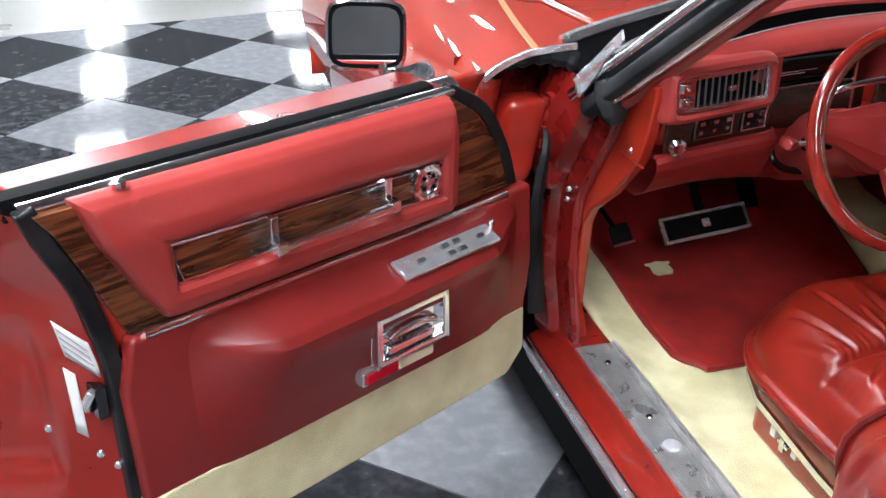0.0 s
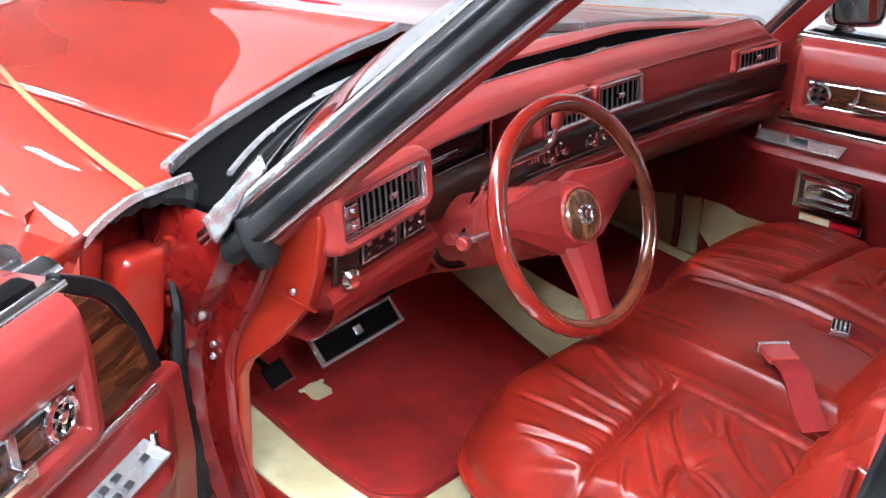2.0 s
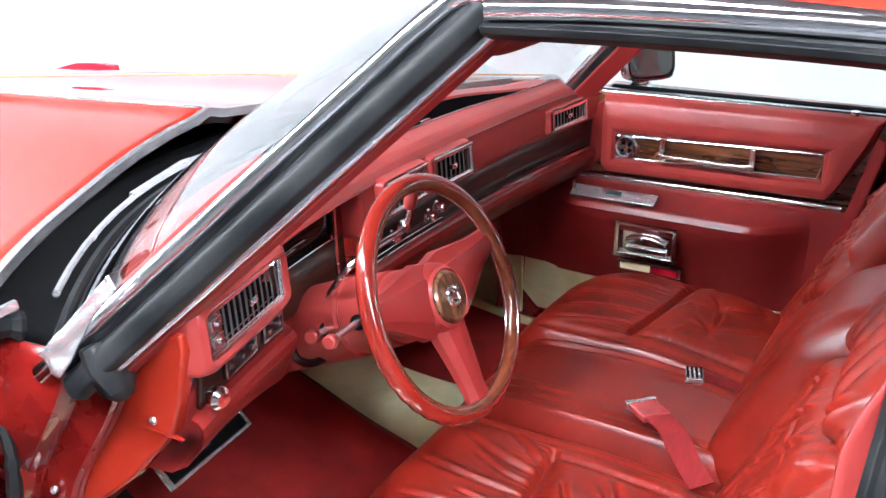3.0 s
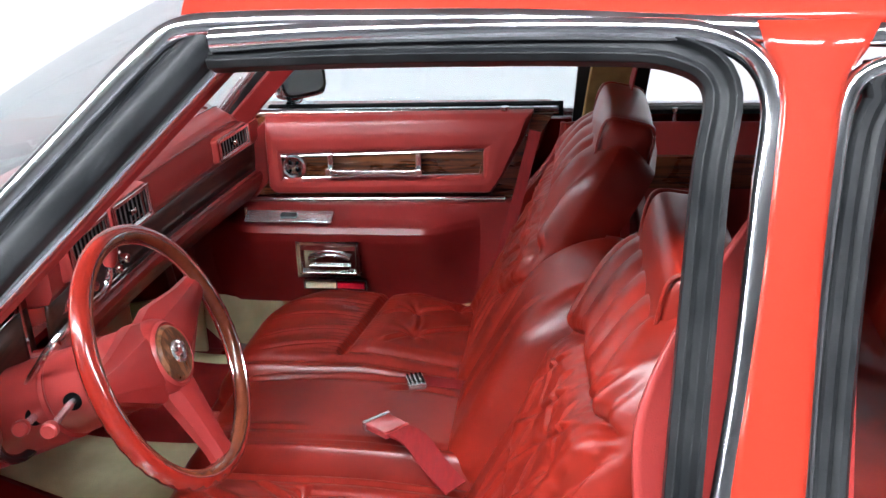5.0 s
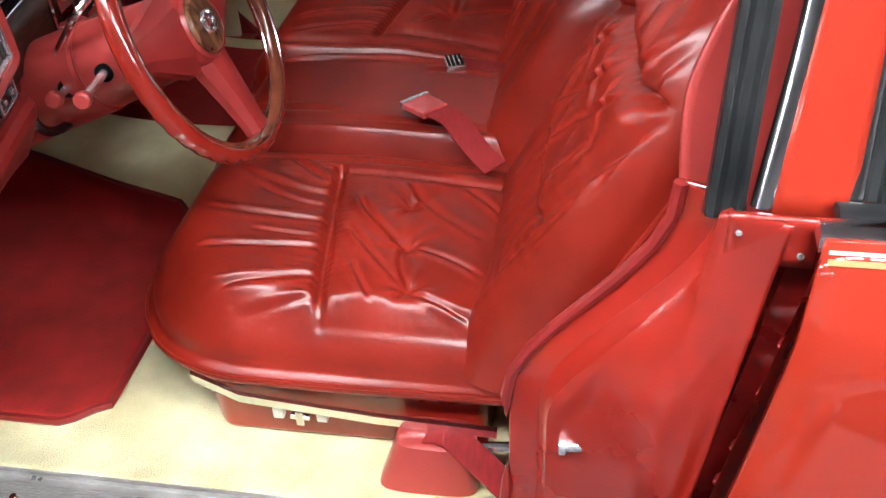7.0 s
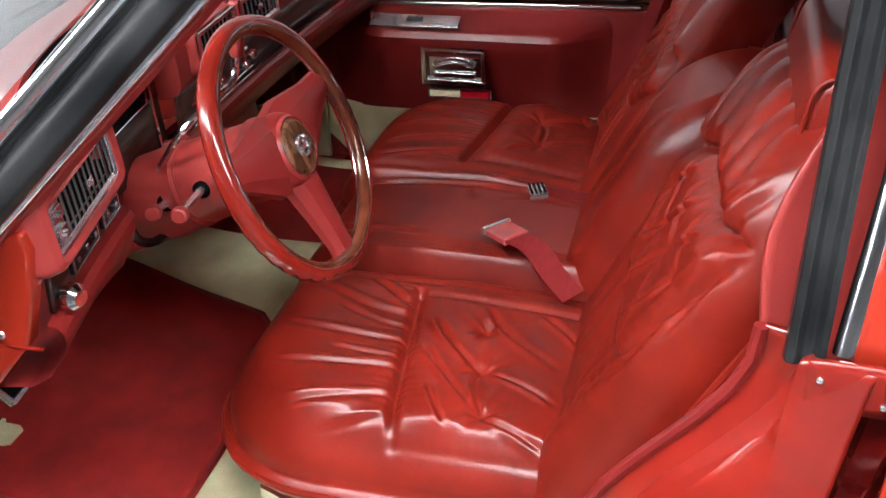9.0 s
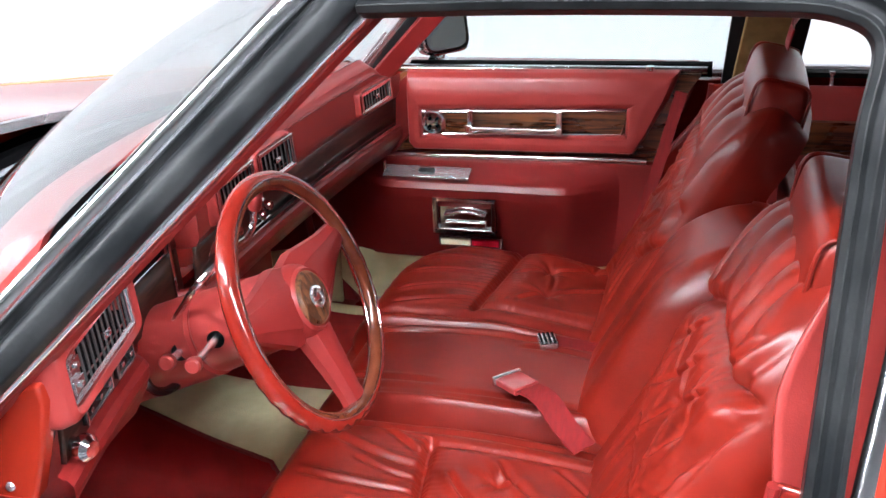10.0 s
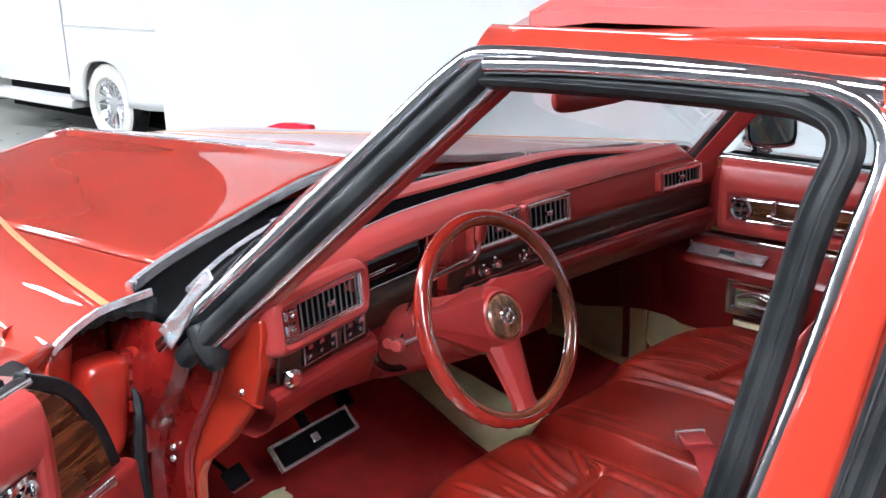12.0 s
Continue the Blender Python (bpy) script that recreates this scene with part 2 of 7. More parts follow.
# ---- mesh building ----
class Build:
    """Gathers shapes for one mesh."""

    def __init__(self):
        self.v, self.f, self.m = [], [], []

    def add(self, v, f, mi=0):
        o = len(self.v)
        self.v += [tuple(p) for p in v]
        self.f += [tuple(i + o for i in q) for q in f]
        self.m += [mi] * len(f)
        return self

    def box(self, a, b, mi=0, turn=None):
        """An upright box from corner a to corner b, or turned by the matrix about its middle."""
        c = [(p + q) / 2 for p, q in zip(a, b)]
        h = [abs(q - p) / 2 for p, q in zip(a, b)]
        v = [Vector((sx * h[0], sy * h[1], sz * h[2])) for sx in (-1, 1) for sy in (-1, 1) for sz in (-1, 1)]
        if turn:
            v = [turn @ p for p in v]
        v = [p + Vector(c) for p in v]
        f = [(0, 1, 3, 2), (4, 6, 7, 5), (0, 4, 5, 1), (2, 3, 7, 6), (0, 2, 6, 4), (1, 5, 7, 3)]
        return self.add(v, f, mi)

    def grid(self, fn, nu, nv, mi=0, close_u=False):
        v = [fn(i / (nu - (0 if close_u else 1)), j / (nv - 1)) for i in range(nu) for j in range(nv)]
        f = []
        for i in range(nu if close_u else nu - 1):
            k = (i + 1) % nu
            for j in range(nv - 1):
                f.append((i * nv + j, k * nv + j, k * nv + j + 1, i * nv + j + 1))
        return self.add(v, f, mi)

    def sweep(self, path, prof, mi=0, closed=False, up=(0, 0, 1), scale=None, cap=True):
        """The profile (pairs: sideways, up) carried along the path."""
        P = [Vector(p) for p in path]
        n, k = len(P), len(prof)
        up = Vector(up)
        v = []
        for i, p in enumerate(P):
            a = P[i - 1] if (i or closed) else P[i]
            b = P[(i + 1) % n] if (i < n - 1 or closed) else P[i]
            t = (b - a).normalized()
            s = t.cross(up).normalized()
            w = s.cross(t)
            g = scale[i] if scale else 1
            v += [p + s * q[0] * g + w * q[1] * g for q in prof]
        f = []
        for i in range(n if closed else n - 1):
            j = (i + 1) % n
            for q in range(k):
                r = (q + 1) % k
                f.append((i * k + q, i * k + r, j * k + r, j * k + q))
        if cap and not closed:
            f += [tuple(range(k))[::-1], tuple((n - 1) * k + q for q in range(k))]
        return self.add(v, f, mi)

    def tube(self, path, r, mi=0, k=10, closed=False, up=(0, 0, 1), scale=None, flat=1.0):
        prof = [(r * math.cos(2 * math.pi * q / k), r * flat * math.sin(2 * math.pi * q / k)) for q in range(k)]
        return self.sweep(path, prof, mi, closed, up, scale)

    def prism(self, poly, axis, lo, hi, mi=0):
        """A flat outline carried along axis x, y or z; the outline gives the other two coordinates in order."""
        def put(p, d):
            return {"x": (d, p[0], p[1]), "y": (p[0], d, p[1]), "z": (p[0], p[1], d)}[axis]
        n = len(poly)
        v = [put(p, lo) for p in poly] + [put(p, hi) for p in poly]
        f = [tuple(range(n))[::-1], tuple(range(n, 2 * n))] + [(i, (i + 1) % n, n + (i + 1) % n, n + i) for i in range(n)]
        return self.add(v, f, mi)

    def lathe(self, prof, centre, axis, k=24, mi=0):
        """Pairs (radius, along) turned about the axis through centre."""
        ax = Vector(axis).normalized()
        s = ax.orthogonal().normalized()
        w = ax.cross(s)
        c = Vector(centre)
        v = [c + ax * h + (s * math.cos(2 * math.pi * i / k) + w * math.sin(2 * math.pi * i / k)) * r for i in range(k) for r, h in prof]
        n = len(prof)
        f = [(i * n + j, ((i + 1) % k) * n + j, ((i + 1) % k) * n + j + 1, i * n + j + 1) for i in range(k) for j in range(n - 1)]
        return self.add(v, f, mi)

    def turned(self, m, start=0):
        self.v[start:] = [tuple(m @ Vector(p)) for p in self.v[start:]]
        return self


def part(name, b, mats, parent=None, label="", bevel=0.0, segs=2, smooth=35, thick=0.0, fix=True):
    me = bpy.data.meshes.new(name)
    me.from_pydata(b.v, [], b.f)
    for m in mats if isinstance(mats, (list, tuple)) else [mats]:
        me.materials.append(m)
    me.polygons.foreach_set("material_index", b.m)
    if fix:
        bm = bmesh.new()
        bm.from_mesh(me)
        bmesh.ops.remove_doubles(bm, verts=bm.verts, dist=1e-5)
        bmesh.ops.recalc_face_normals(bm, faces=bm.faces)
        bm.to_mesh(me)
        bm.free()
    if smooth:
        me.polygons.foreach_set("use_smooth", [True] * len(me.polygons))
        me.set_sharp_from_angle(angle=radians(smooth))
    ob = new(name, me)
    if thick:
        md = ob.modifiers.new("thickness", "SOLIDIFY")
        md.thickness, md.offset = thick, 0
    if bevel:
        md = ob.modifiers.new("edges", "BEVEL")
        md.width, md.segments, md.limit_method = bevel, segs, "ANGLE"
        md.angle_limit = radians(40)
        md.harden_normals = True
    if parent:
        ob.parent = parent
    if label:
        ob["label"] = label
    return ob


def lerp(a, b, t):
    return a + (b - a) * t


def smooth(t):
    t = max(0.0, min(1.0, t))
    return t * t * (3 - 2 * t)


def curve(pts, n):
    """A smooth line of n points through pts."""
    P = [Vector(p) for p in pts]
    out = []
    for i in range(n):
        s = i / (n - 1) * (len(P) - 1)
        k = min(int(s), len(P) - 2)
        t = s - k
        p0, p1, p2, p3 = P[max(k - 1, 0)], P[k], P[k + 1], P[min(k + 2, len(P) - 1)]
        out.append(0.5 * (2 * p1 + (p2 - p0) * t + (2 * p0 - 5 * p1 + 4 * p2 - p3) * t * t + (3 * p1 - p0 - 3 * p2 + p3) * t ** 3))
    return out


def flip(p):
    return (-p[0], p[1], p[2])


# ---- room ----
def room():
    x0, x1, y0, y1, h = -7.5, 2.2, -7.0, 22.0, 3.6
    def wall(name, a, b, label, m=WALL):
        tagged(part(name, Build().box(a, b), m), label, "wall", kind="structure")
    wall("wall_east", (x1, y0, 0), (x1 + 0.15, 5.3, h), "smooth white painted showroom wall beside the car")
    # unseen closing wall, kept grey to limit light bounced into the cabin
    wall("wall_west", (x0 - 0.15, y0, 0), (x0, y1, h), "unseen grey wall that limits bounced light", MIDWALL)
    wall("wall_south", (x0 - 0.15, y0 - 0.15, 0), (x1 + 0.15, y0, h), "plain grey wall behind the car", GREYWALL)
    wall("wall_north", (x0 - 0.15, y1, 0), (9.15, y1 + 0.15, h), "grey wall at the far end of the hall", GREYWALL)
    wall("wall_bay", (x1, 5.3, 0), (9, 5.45, h), "white painted wall of the van bay")
    wall("wall_bay_side", (9, 5.45, 0), (9.15, y1, h), "white painted side wall of the van bay")
    tagged(part("ceiling", Build().box((x0 - 0.15, y0 - 0.15, h), (9.15, y1 + 0.15, h + 0.12)), CEIL), "plain grey ceiling with panel lamps", "ceiling", kind="structure")


def ceiling_lamps():
    first = None
    spots = [(-2.4, y) for y in (-5.7, -4.1, -2.5, -0.9, 0.7, 2.25, 3.85, 5.45)] + [(x, y) for x in (-5.75, -2.4, 0.95) for y in (8.6, 11.8, 15.0, 18.1)]
    for x, y in spots:
        if first is None:
            first = new("ceiling_light")
            tagged(first, "recessed white ceiling panel lamp, switched on", "ceiling lamp", "ceiling lamps in rows")
            b = Build()
            for s in (-1, 1):
                b.box((s * 0.32 - 0.02, -0.63, -0.03), (s * 0.32 + 0.02, 0.63, 0))
                b.box((-0.30, s * 0.61 - 0.02, -0.03), (0.30, s * 0.61 + 0.02, 0))
            part("frame", b, WHITE, first)
            part("diffuser", Build().box((-0.30, -0.59, -0.018), (0.30, 0.59, -0.004)), LAMP, first, "glowing white diffuser")
            first.matrix_basis = pose(x, y, 3.598)
        else:
            copy_thing(first, pose(x, y, 3.598))


room()
ceiling_lamps()

# ---- car ----
car = new("car")
tagged(car, "bright red vintage sedan, red leather interior, front door wide open", "car")


def fender_ridge(y):
    return 0.895 - 0.075 * (y - 0.42) - 0.03 * max(0.0, y - 0.6) ** 2


def skin(x, y):
    """Height of the hood and fenders."""
    a = abs(x)
    r = fender_ridge(y)
    mid = 1.0 - 0.055 * (y - 0.8)
    edge = 0.955 - 0.062 * (y - 0.4)
    if a <= r:
        t = a / r
        valley = lerp(mid, edge, t ** 1.5) - 0.022 * math.sin(math.pi * min(1.0, t)) ** 2
        z = valley + 0.012 * math.exp(-(a / 0.03) ** 2)
    else:
        t = min(1.0, (a - r) / 0.13)
        z = edge - 0.045 * t - 0.05 * t ** 3
    return z - 0.5 * max(0.0, y - 2.25) ** 2


def lip(x):
    return 0.80 - 0.50 * x * x


HW = 0.70


def hood_panel():
    def top(u, v):
        x = lerp(-HW, HW, u)
        y = lerp(lip(x), 2.5, v)
        return (x, y, skin(x, y))
    ob = part("hood", Build().grid(top, 61, 50), PAINT, car, "glossy red hood with a raised middle ridge", thick=0.012)
    b = Build()
    b.sweep([(lerp(-0.80, 0.80, i / 40), lip(lerp(-0.80, 0.80, i / 40)), skin(lerp(-0.80, 0.80, i / 40), lip(lerp(-0.80, 0.80, i / 40))) + 0.004) for i in range(41)],
            [(-0.007, -0.016), (0.007, -0.016), (0.007, 0.003), (0.0, 0.006), (-0.007, 0.003)])
    part("hood_edge_trim", b, ALU, ob, "bright curved edge trim")
    b = Build().sweep([(0, y, skin(0, y) + 0.001) for y in np.linspace(0.82, 2.45, 30)], [(-0.008, -0.004), (0.008, -0.004), (0.004, 0.008), (-0.004, 0.008)])
    part("hood_spear", b, CHROME, ob, "slim chrome ridge strip")
    return ob


def fender(s):
    def top(u, v):
        a = lerp(HW + 0.006, 0.99, u)
        y = lerp(max(0.405, lip(a) + 0.006 - 0.08 * smooth((a - 0.79) / 0.05)), 2.5, v)
        return (s * a, y, skin(a, y))
    b = Build().grid(top, 24, 50)
    def side(u, v):
        y = lerp(0.405, 2.5, v)
        z0 = skin(0.99, y)
        z = lerp(z0, 0.28, u)
        return (s * (0.99 + 0.03 * math.sin(math.pi * u) - 0.05 * u * u), y, z)
    b.grid(side, 14, 50)
    ob = part("fender", b, PAINT, car, "glossy red front fender")
    def end(u, v):
        x, z = lerp(0.77, 0.985, u), lerp(0.93, 0.30, v)
        fold = 0.018 * math.sin(u * 9.0 + 1.2 * math.sin(v * 5)) + 0.02 * smooth((u - 0.55) / 0.1) + 0.012 * math.sin(v * 7)
        return (s * (x - 0.03 * v * u), 0.565 + fold, z - 0.03 * u)
    # POST red here paints in the shade of the deep fender cavity
    part("fender_end", Build().grid(end, 24, 24), POST, ob, "red rear end of the fender, cavity shade in its colour")
    # folded return lip behind the rear edge, and the rubber that seals the gap
    def lip_in(u, v):
        z = lerp(0.915, 0.30, v)
        return (s * (lerp(0.985, 0.925, u) + 0.012 * math.sin(v * 8)), 0.41 + 0.05 * u * u + 0.006 * math.sin(v * 11), z - 0.02 * u)
    part("return_lip", Build().grid(lip_in, 8, 20), JAMB, ob, "dark red folded edge", thick=0.003)
    strap = curve([(s * 0.842, 0.425, 0.80), (s * 0.850, 0.402, 0.76), (s * 0.862, 0.392, 0.70), (s * 0.868, 0.388, 0.63), (s * 0.862, 0.39, 0.54), (s * 0.850, 0.395, 0.40)], 26)
    part("gap_strap", Build().sweep(strap, [(-0.008, -0.006), (0.008, -0.006), (0.010, 0.004), (0.0, 0.008), (-0.009, 0.004)], up=(0, -1, 0), scale=[0.5 + 0.05 * i + 0.35 * math.sin(i * 1.3) ** 2 for i in range(26)]), RUBBER, ob, "torn black rubber strip")
    boot = curve([(s * 0.80, 0.40, 0.935), (s * 0.84, 0.415, 0.945), (s * 0.885, 0.425, 0.94), (s * 0.93, 0.42, 0.93)], 14)
    part("hood_gap_rubber", Build().tube(boot, 0.016, k=8, scale=[1.3 - 0.06 * i + 0.2 * math.sin(i * 2.1) for i in range(14)]), RUBBER, ob, "black rubber at the hood corner")
    def stripe_x(y):
        return 0.875 - 0.175 * (y - 0.43) - 0.05 * (y - 0.43) ** 2
    r = Build().sweep([(s * stripe_x(y), y, skin(stripe_x(y), y) + 0.0075) for y in np.linspace(0.42, 2.4, 40)], [(-0.007, -0.002), (0.007, -0.002), (0.006, 0.001), (-0.006, 0.001)])
    part("pinstripe", r, STRIPE, ob, "thin orange painted stripe")
    # added light metal strip stands for the lamp reflection along the painted edge
    r = Build().sweep([(s * a, 0.405, skin(a, 0.405) + 0.004) for a in np.linspace(0.80, 0.985, 10)], [(-0.005, -0.006), (0.005, -0.006), (0.004, 0.005), (-0.004, 0.005)])
    part("fender_edge_glint", r, ALU, ob, "bright strip for the lamp glint on the painted rear edge")
    lamp = Build().sweep([(s * 0.76, y, skin(0.76, y) + h) for y, h in ((1.92, 0.012), (2.0, 0.024), (2.1, 0.03), (2.2, 0.02))], [(-0.018, -0.012), (0.018, -0.012), (0.012, 0.012), (-0.012, 0.012)])
    part("fender_lamp", lamp, REDLENS, ob, "small red monitor lamp")
    return ob


hood_panel()
for s in (-1, 1):
    fender(s)

# cowl, windshield, pillars, roof
A0, A1 = Vector((-0.80, 0.26, 0.905)), Vector((-0.592, -0.19, 1.372))


def ws_base(x):
    return Vector((x, 0.335 + 0.33 * (1 - (abs(x) / 0.80) ** 2.2), 0.915 + 0.035 * (1 - (x / 0.80) ** 2)))


def ws_top(x):
    return Vector((x, -0.165 + 0.10 * (1 - (abs(x) / 0.58) ** 2), 1.372 + 0.03 * (1 - (x / 0.58) ** 2)))


def windshield():
    def g(u, v):
        s = lerp(-1, 1, u)
        a, b2 = ws_base(s * 0.80), ws_top(s * 0.58)
        p = a.lerp(b2, v)
        bow = 0.03 * math.sin(math.pi * v) * (1 - s * s * 0.5)
        return p + Vector((0, bow, bow))
    ob = part("windshield", Build().grid(g, 41, 21), GLASS, car, "curved clear windshield")
    ob.visible_shadow = False
    b = Build().grid(lambda u, v: Vector((lerp(-0.80, 0.80, u), lerp(lip(lerp(-0.80, 0.80, u)) + 0.01, ws_base(lerp(-0.80, 0.80, u)).y - 0.015, v), lerp(0.945, ws_base(lerp(-0.80, 0.80, u)).z - 0.012, v) - 0.02 * math.sin(math.pi * v))), 41, 8)
    part("cowl", b, BLACK, car, "black recessed cowl below the windshield", thick=0.01)
    for x0, x1 in ((-0.70, -0.05), (0.02, 0.66)):
        b = Build()
        pts = [ws_base(lerp(x0, x1, i / 10)) + Vector((0, 0.035, 0.008)) for i in range(11)]
        b.tube(pts, 0.006, k=6)
        b.tube([pts[5] + Vector((0, 0.004, 0.006)), pts[8] + Vector((0, 0.02, 0.0)), pts[10] + Vector((0.02, 0.03, -0.012))], 0.005, k=6)
        part("wiper", b, ALU, car, "slim metal wiper")
    # reveal moulding along the base
    b = Build().tube([ws_base(lerp(-0.80, 0.80, i / 40)) + Vector((0, 0.004, 0.002)) for i in range(41)], 0.008, k=6)
    part("windshield_trim", b, RUBBER, car, "dark lower windshield seal")


def a_pillar(s):
    f = (lambda p: p) if s < 0 else (lambda p: (-p[0], p[1] + 0.045, p[2]))
    base = Vector((-0.835, 0.335, 0.895))
    tip = Vector((-0.598, -0.155, 1.380))
    ax = (tip - base)
    out = Vector((-0.9, 0, 0.42))
    def line(o1, o2, a=0.0, b=1.0):
        return [f(base + ax * lerp(a, b, i / 12) + Vector(o1) * (1 - lerp(a, b, i / 12)) + Vector(o2) * lerp(a, b, i / 12)) for i in range(13)]
    def oval(a, h):
        return [(a * math.cos(q), h * math.sin(q)) for q in np.linspace(0, 2 * math.pi, 15)[:-1]]
    run = [Vector(base) + ax * (i / 12) for i in range(12)] + [Vector(q) for q in ((-0.602, -0.145, 1.366), (-0.602, -0.172, 1.376), (-0.605, -0.22, 1.379), (-0.606, -0.3, 1.380), (-0.606, -0.5, 1.378), (-0.606, -0.66, 1.371), (-0.606, -0.9, 1.36), (-0.606, -1.4, 1.345))]
    b = Build().sweep([f(q) for q in curve(run, 70)], oval(0.0125, 0.008), up=(out if s < 0 else flip(out)))
    part("pillar_trim", b, CHROME, car, "polished trim strip along the windshield pillar and roof edge", smooth=60)
    b = Build().sweep(line((0.012, -0.048, -0.004), (0.005, -0.032, -0.010)), [(-0.028, -0.012), (0.028, -0.012), (0.028, 0.004), (0.026, 0.012), (0.018, 0.016), (0.006, 0.017), (-0.004, 0.014), (-0.010, 0.007), (-0.013, 0.003), (-0.016, 0.008), (-0.022, 0.010), (-0.028, 0.006)], up=(out if s < 0 else flip(out)))
    b.tube([f(p) for p in ((-0.800, 0.262, 0.945), (-0.797, 0.248, 0.918), (-0.792, 0.236, 0.888), (-0.788, 0.232, 0.872))], 0.034, k=12, scale=[0.7, 1.0, 0.92, 0.55], flat=0.8)
    if s < 0:
        part("pillar_seal", b, RUBBER, car, "thick black rubber door seal", bevel=0.004)
    def cap(u, v):
        p = Vector((-0.838, 0.320, 0.918)).lerp(Vector((-0.802, 0.215, 1.035)), v)
        w = lerp(0.042, 0.014, smooth(v * 1.3))
        ripple = 0.0018 * math.sin(u * 7 + v * 9) * (1 - v) + 0.0012 * math.sin(v * 23 + u * 3) * (1 - v)
        return f(p + Vector((-ripple, -w * (1 - u) * 0.75, -w * (1 - u) * 0.35 + 0.012 * u)))
    b = Build().grid(cap, 12, 24)
    part("corner_cap", b, ALU, car, "silvery windshield corner cap", thick=0.004)
    if s > 0:
        b = Build().sweep(line((0.010, -0.018, -0.004), (0.004, -0.012, -0.010)), [(-0.016, -0.012), (0.016, -0.012), (0.014, 0.008), (-0.014, 0.008)], up=(out if s < 0 else flip(out)))
        part("pillar_seal", b, RUBBER, car, "black rubber windshield seal", bevel=0.003)
        b = Build().sweep(line((0.022, -0.050, -0.008), (0.010, -0.036, -0.024)), [(-0.022, -0.020), (0.022, -0.020), (0.022, 0.004), (-0.022, 0.004)], up=(out if s < 0 else flip(out)))
        part("pillar_lining", b, PANEL, car, "red inner pillar lining", bevel=0.005)
        return
    b = Build().sweep(line((0.022, -0.082, -0.004), (0.006, -0.058, -0.028)), oval(0.008, 0.007), up=(out if s < 0 else flip(out)))
    part("pillar_inner_trim", b, CHROME, car, "narrow polished inner trim")
    b = Build().sweep(line((0.034, -0.086, -0.012), (0.016, -0.060, -0.036)), [(-0.007, -0.018), (0.003, -0.018), (0.003, 0.003), (-0.007, 0.003)], up=(out if s < 0 else flip(out)))
    part("pillar_lining", b, PANEL, car, "red inner pillar lining", bevel=0.005)


def roof():
    def g(u, v):
        s = lerp(-1, 1, u)
        y = lerp(-0.10, -2.6, v)
        w = 0.565 + 0.02 * smooth(v * 4)
        z = 1.405 + 0.052 * (1 - abs(s) ** 2.6) - 0.02 * (1 - smooth(v * 5)) - 0.09 * max(0, v - 0.6) ** 1.5
        return (s * w, y - 0.07 * s * s * (1 - v), z)
    ob = part("roof", Build().grid(g, 41, 40), PAINT, car, "glossy red roof", thick=0.02)
    for s in (-1, 1):
        b = Build()
        def sd(u, v):
            y = lerp(-0.165, -2.6, v)
            x = lerp(0.560, 0.604, u)
            z = 1.408 - 0.038 * u ** 1.4
            return (s * x, y, z)
        b.grid(sd, 6, 30)
        part("roof_rail", b, PAINT, ob, "red painted roof side rail", thick=0.01)
        b = Build().sweep([(s * 0.535, y, 1.428 - 0.012 * (y > -0.25)) for y in np.linspace(-0.215, -2.2, 20)], [(-0.008, -0.010), (0.008, -0.010), (0.006, 0.010), (-0.006, 0.010)])
        part("roof_moulding", b, ROOFVINYL, ob, "raised red edge moulding")
    b = Build().sweep([(x, -0.215 + 0.085 * (1 - (x / 0.535) ** 2), 1.420 + 0.040 * (1 - (abs(x) / 0.535) ** 2.4)) for x in np.linspace(-0.535, 0.535, 25)], [(-0.008, -0.010), (0.008, -0.010), (0.006, 0.008), (-0.006, 0.008)])
    part("roof_moulding", b, ROOFVINYL, ob, "raised red edge moulding")
    # pale roof stripe, with the white highlight line put into its colour
    for s in (-1, 1):
        part("roof_stripe", Build().sweep([(s * 0.566, y, 1.4085) for y in np.linspace(-0.20, -2.2, 20)], [(-0.003, -0.003), (0.003, -0.003), (0.003, 0.002), (-0.003, 0.002)]), LABELW, ob, "thin pale stripe with a highlight in its colour")
    # vinyl covering
    def vg(u, v):
        s = lerp(-1, 1, u)
        y = lerp(-0.215 + 0.085 * (1 - s * s), -2.55, v)
        return (s * 0.53, y, 1.427 + 0.047 * (1 - abs(s) ** 2.4) - 0.09 * max(0, v - 0.6) ** 1.5)
    part("roof_covering", Build().grid(vg, 41, 30), ROOFVINYL, ob, "matt red vinyl roof covering")
    # header and headliner
    def hl(u, v):
        s = lerp(-1, 1, u)
        return (s * 0.56, lerp(-0.16, -2.4, v) + 0.08 * (1 - s * s) * (1 - v), 1.352 + 0.045 * (1 - s * s))
    part("headliner", Build().grid(hl, 21, 20), HEADLINER, ob, "dark red headliner", thick=0.01)
    return ob


windshield()
for s in (-1, 1):
    a_pillar(s)
roof()


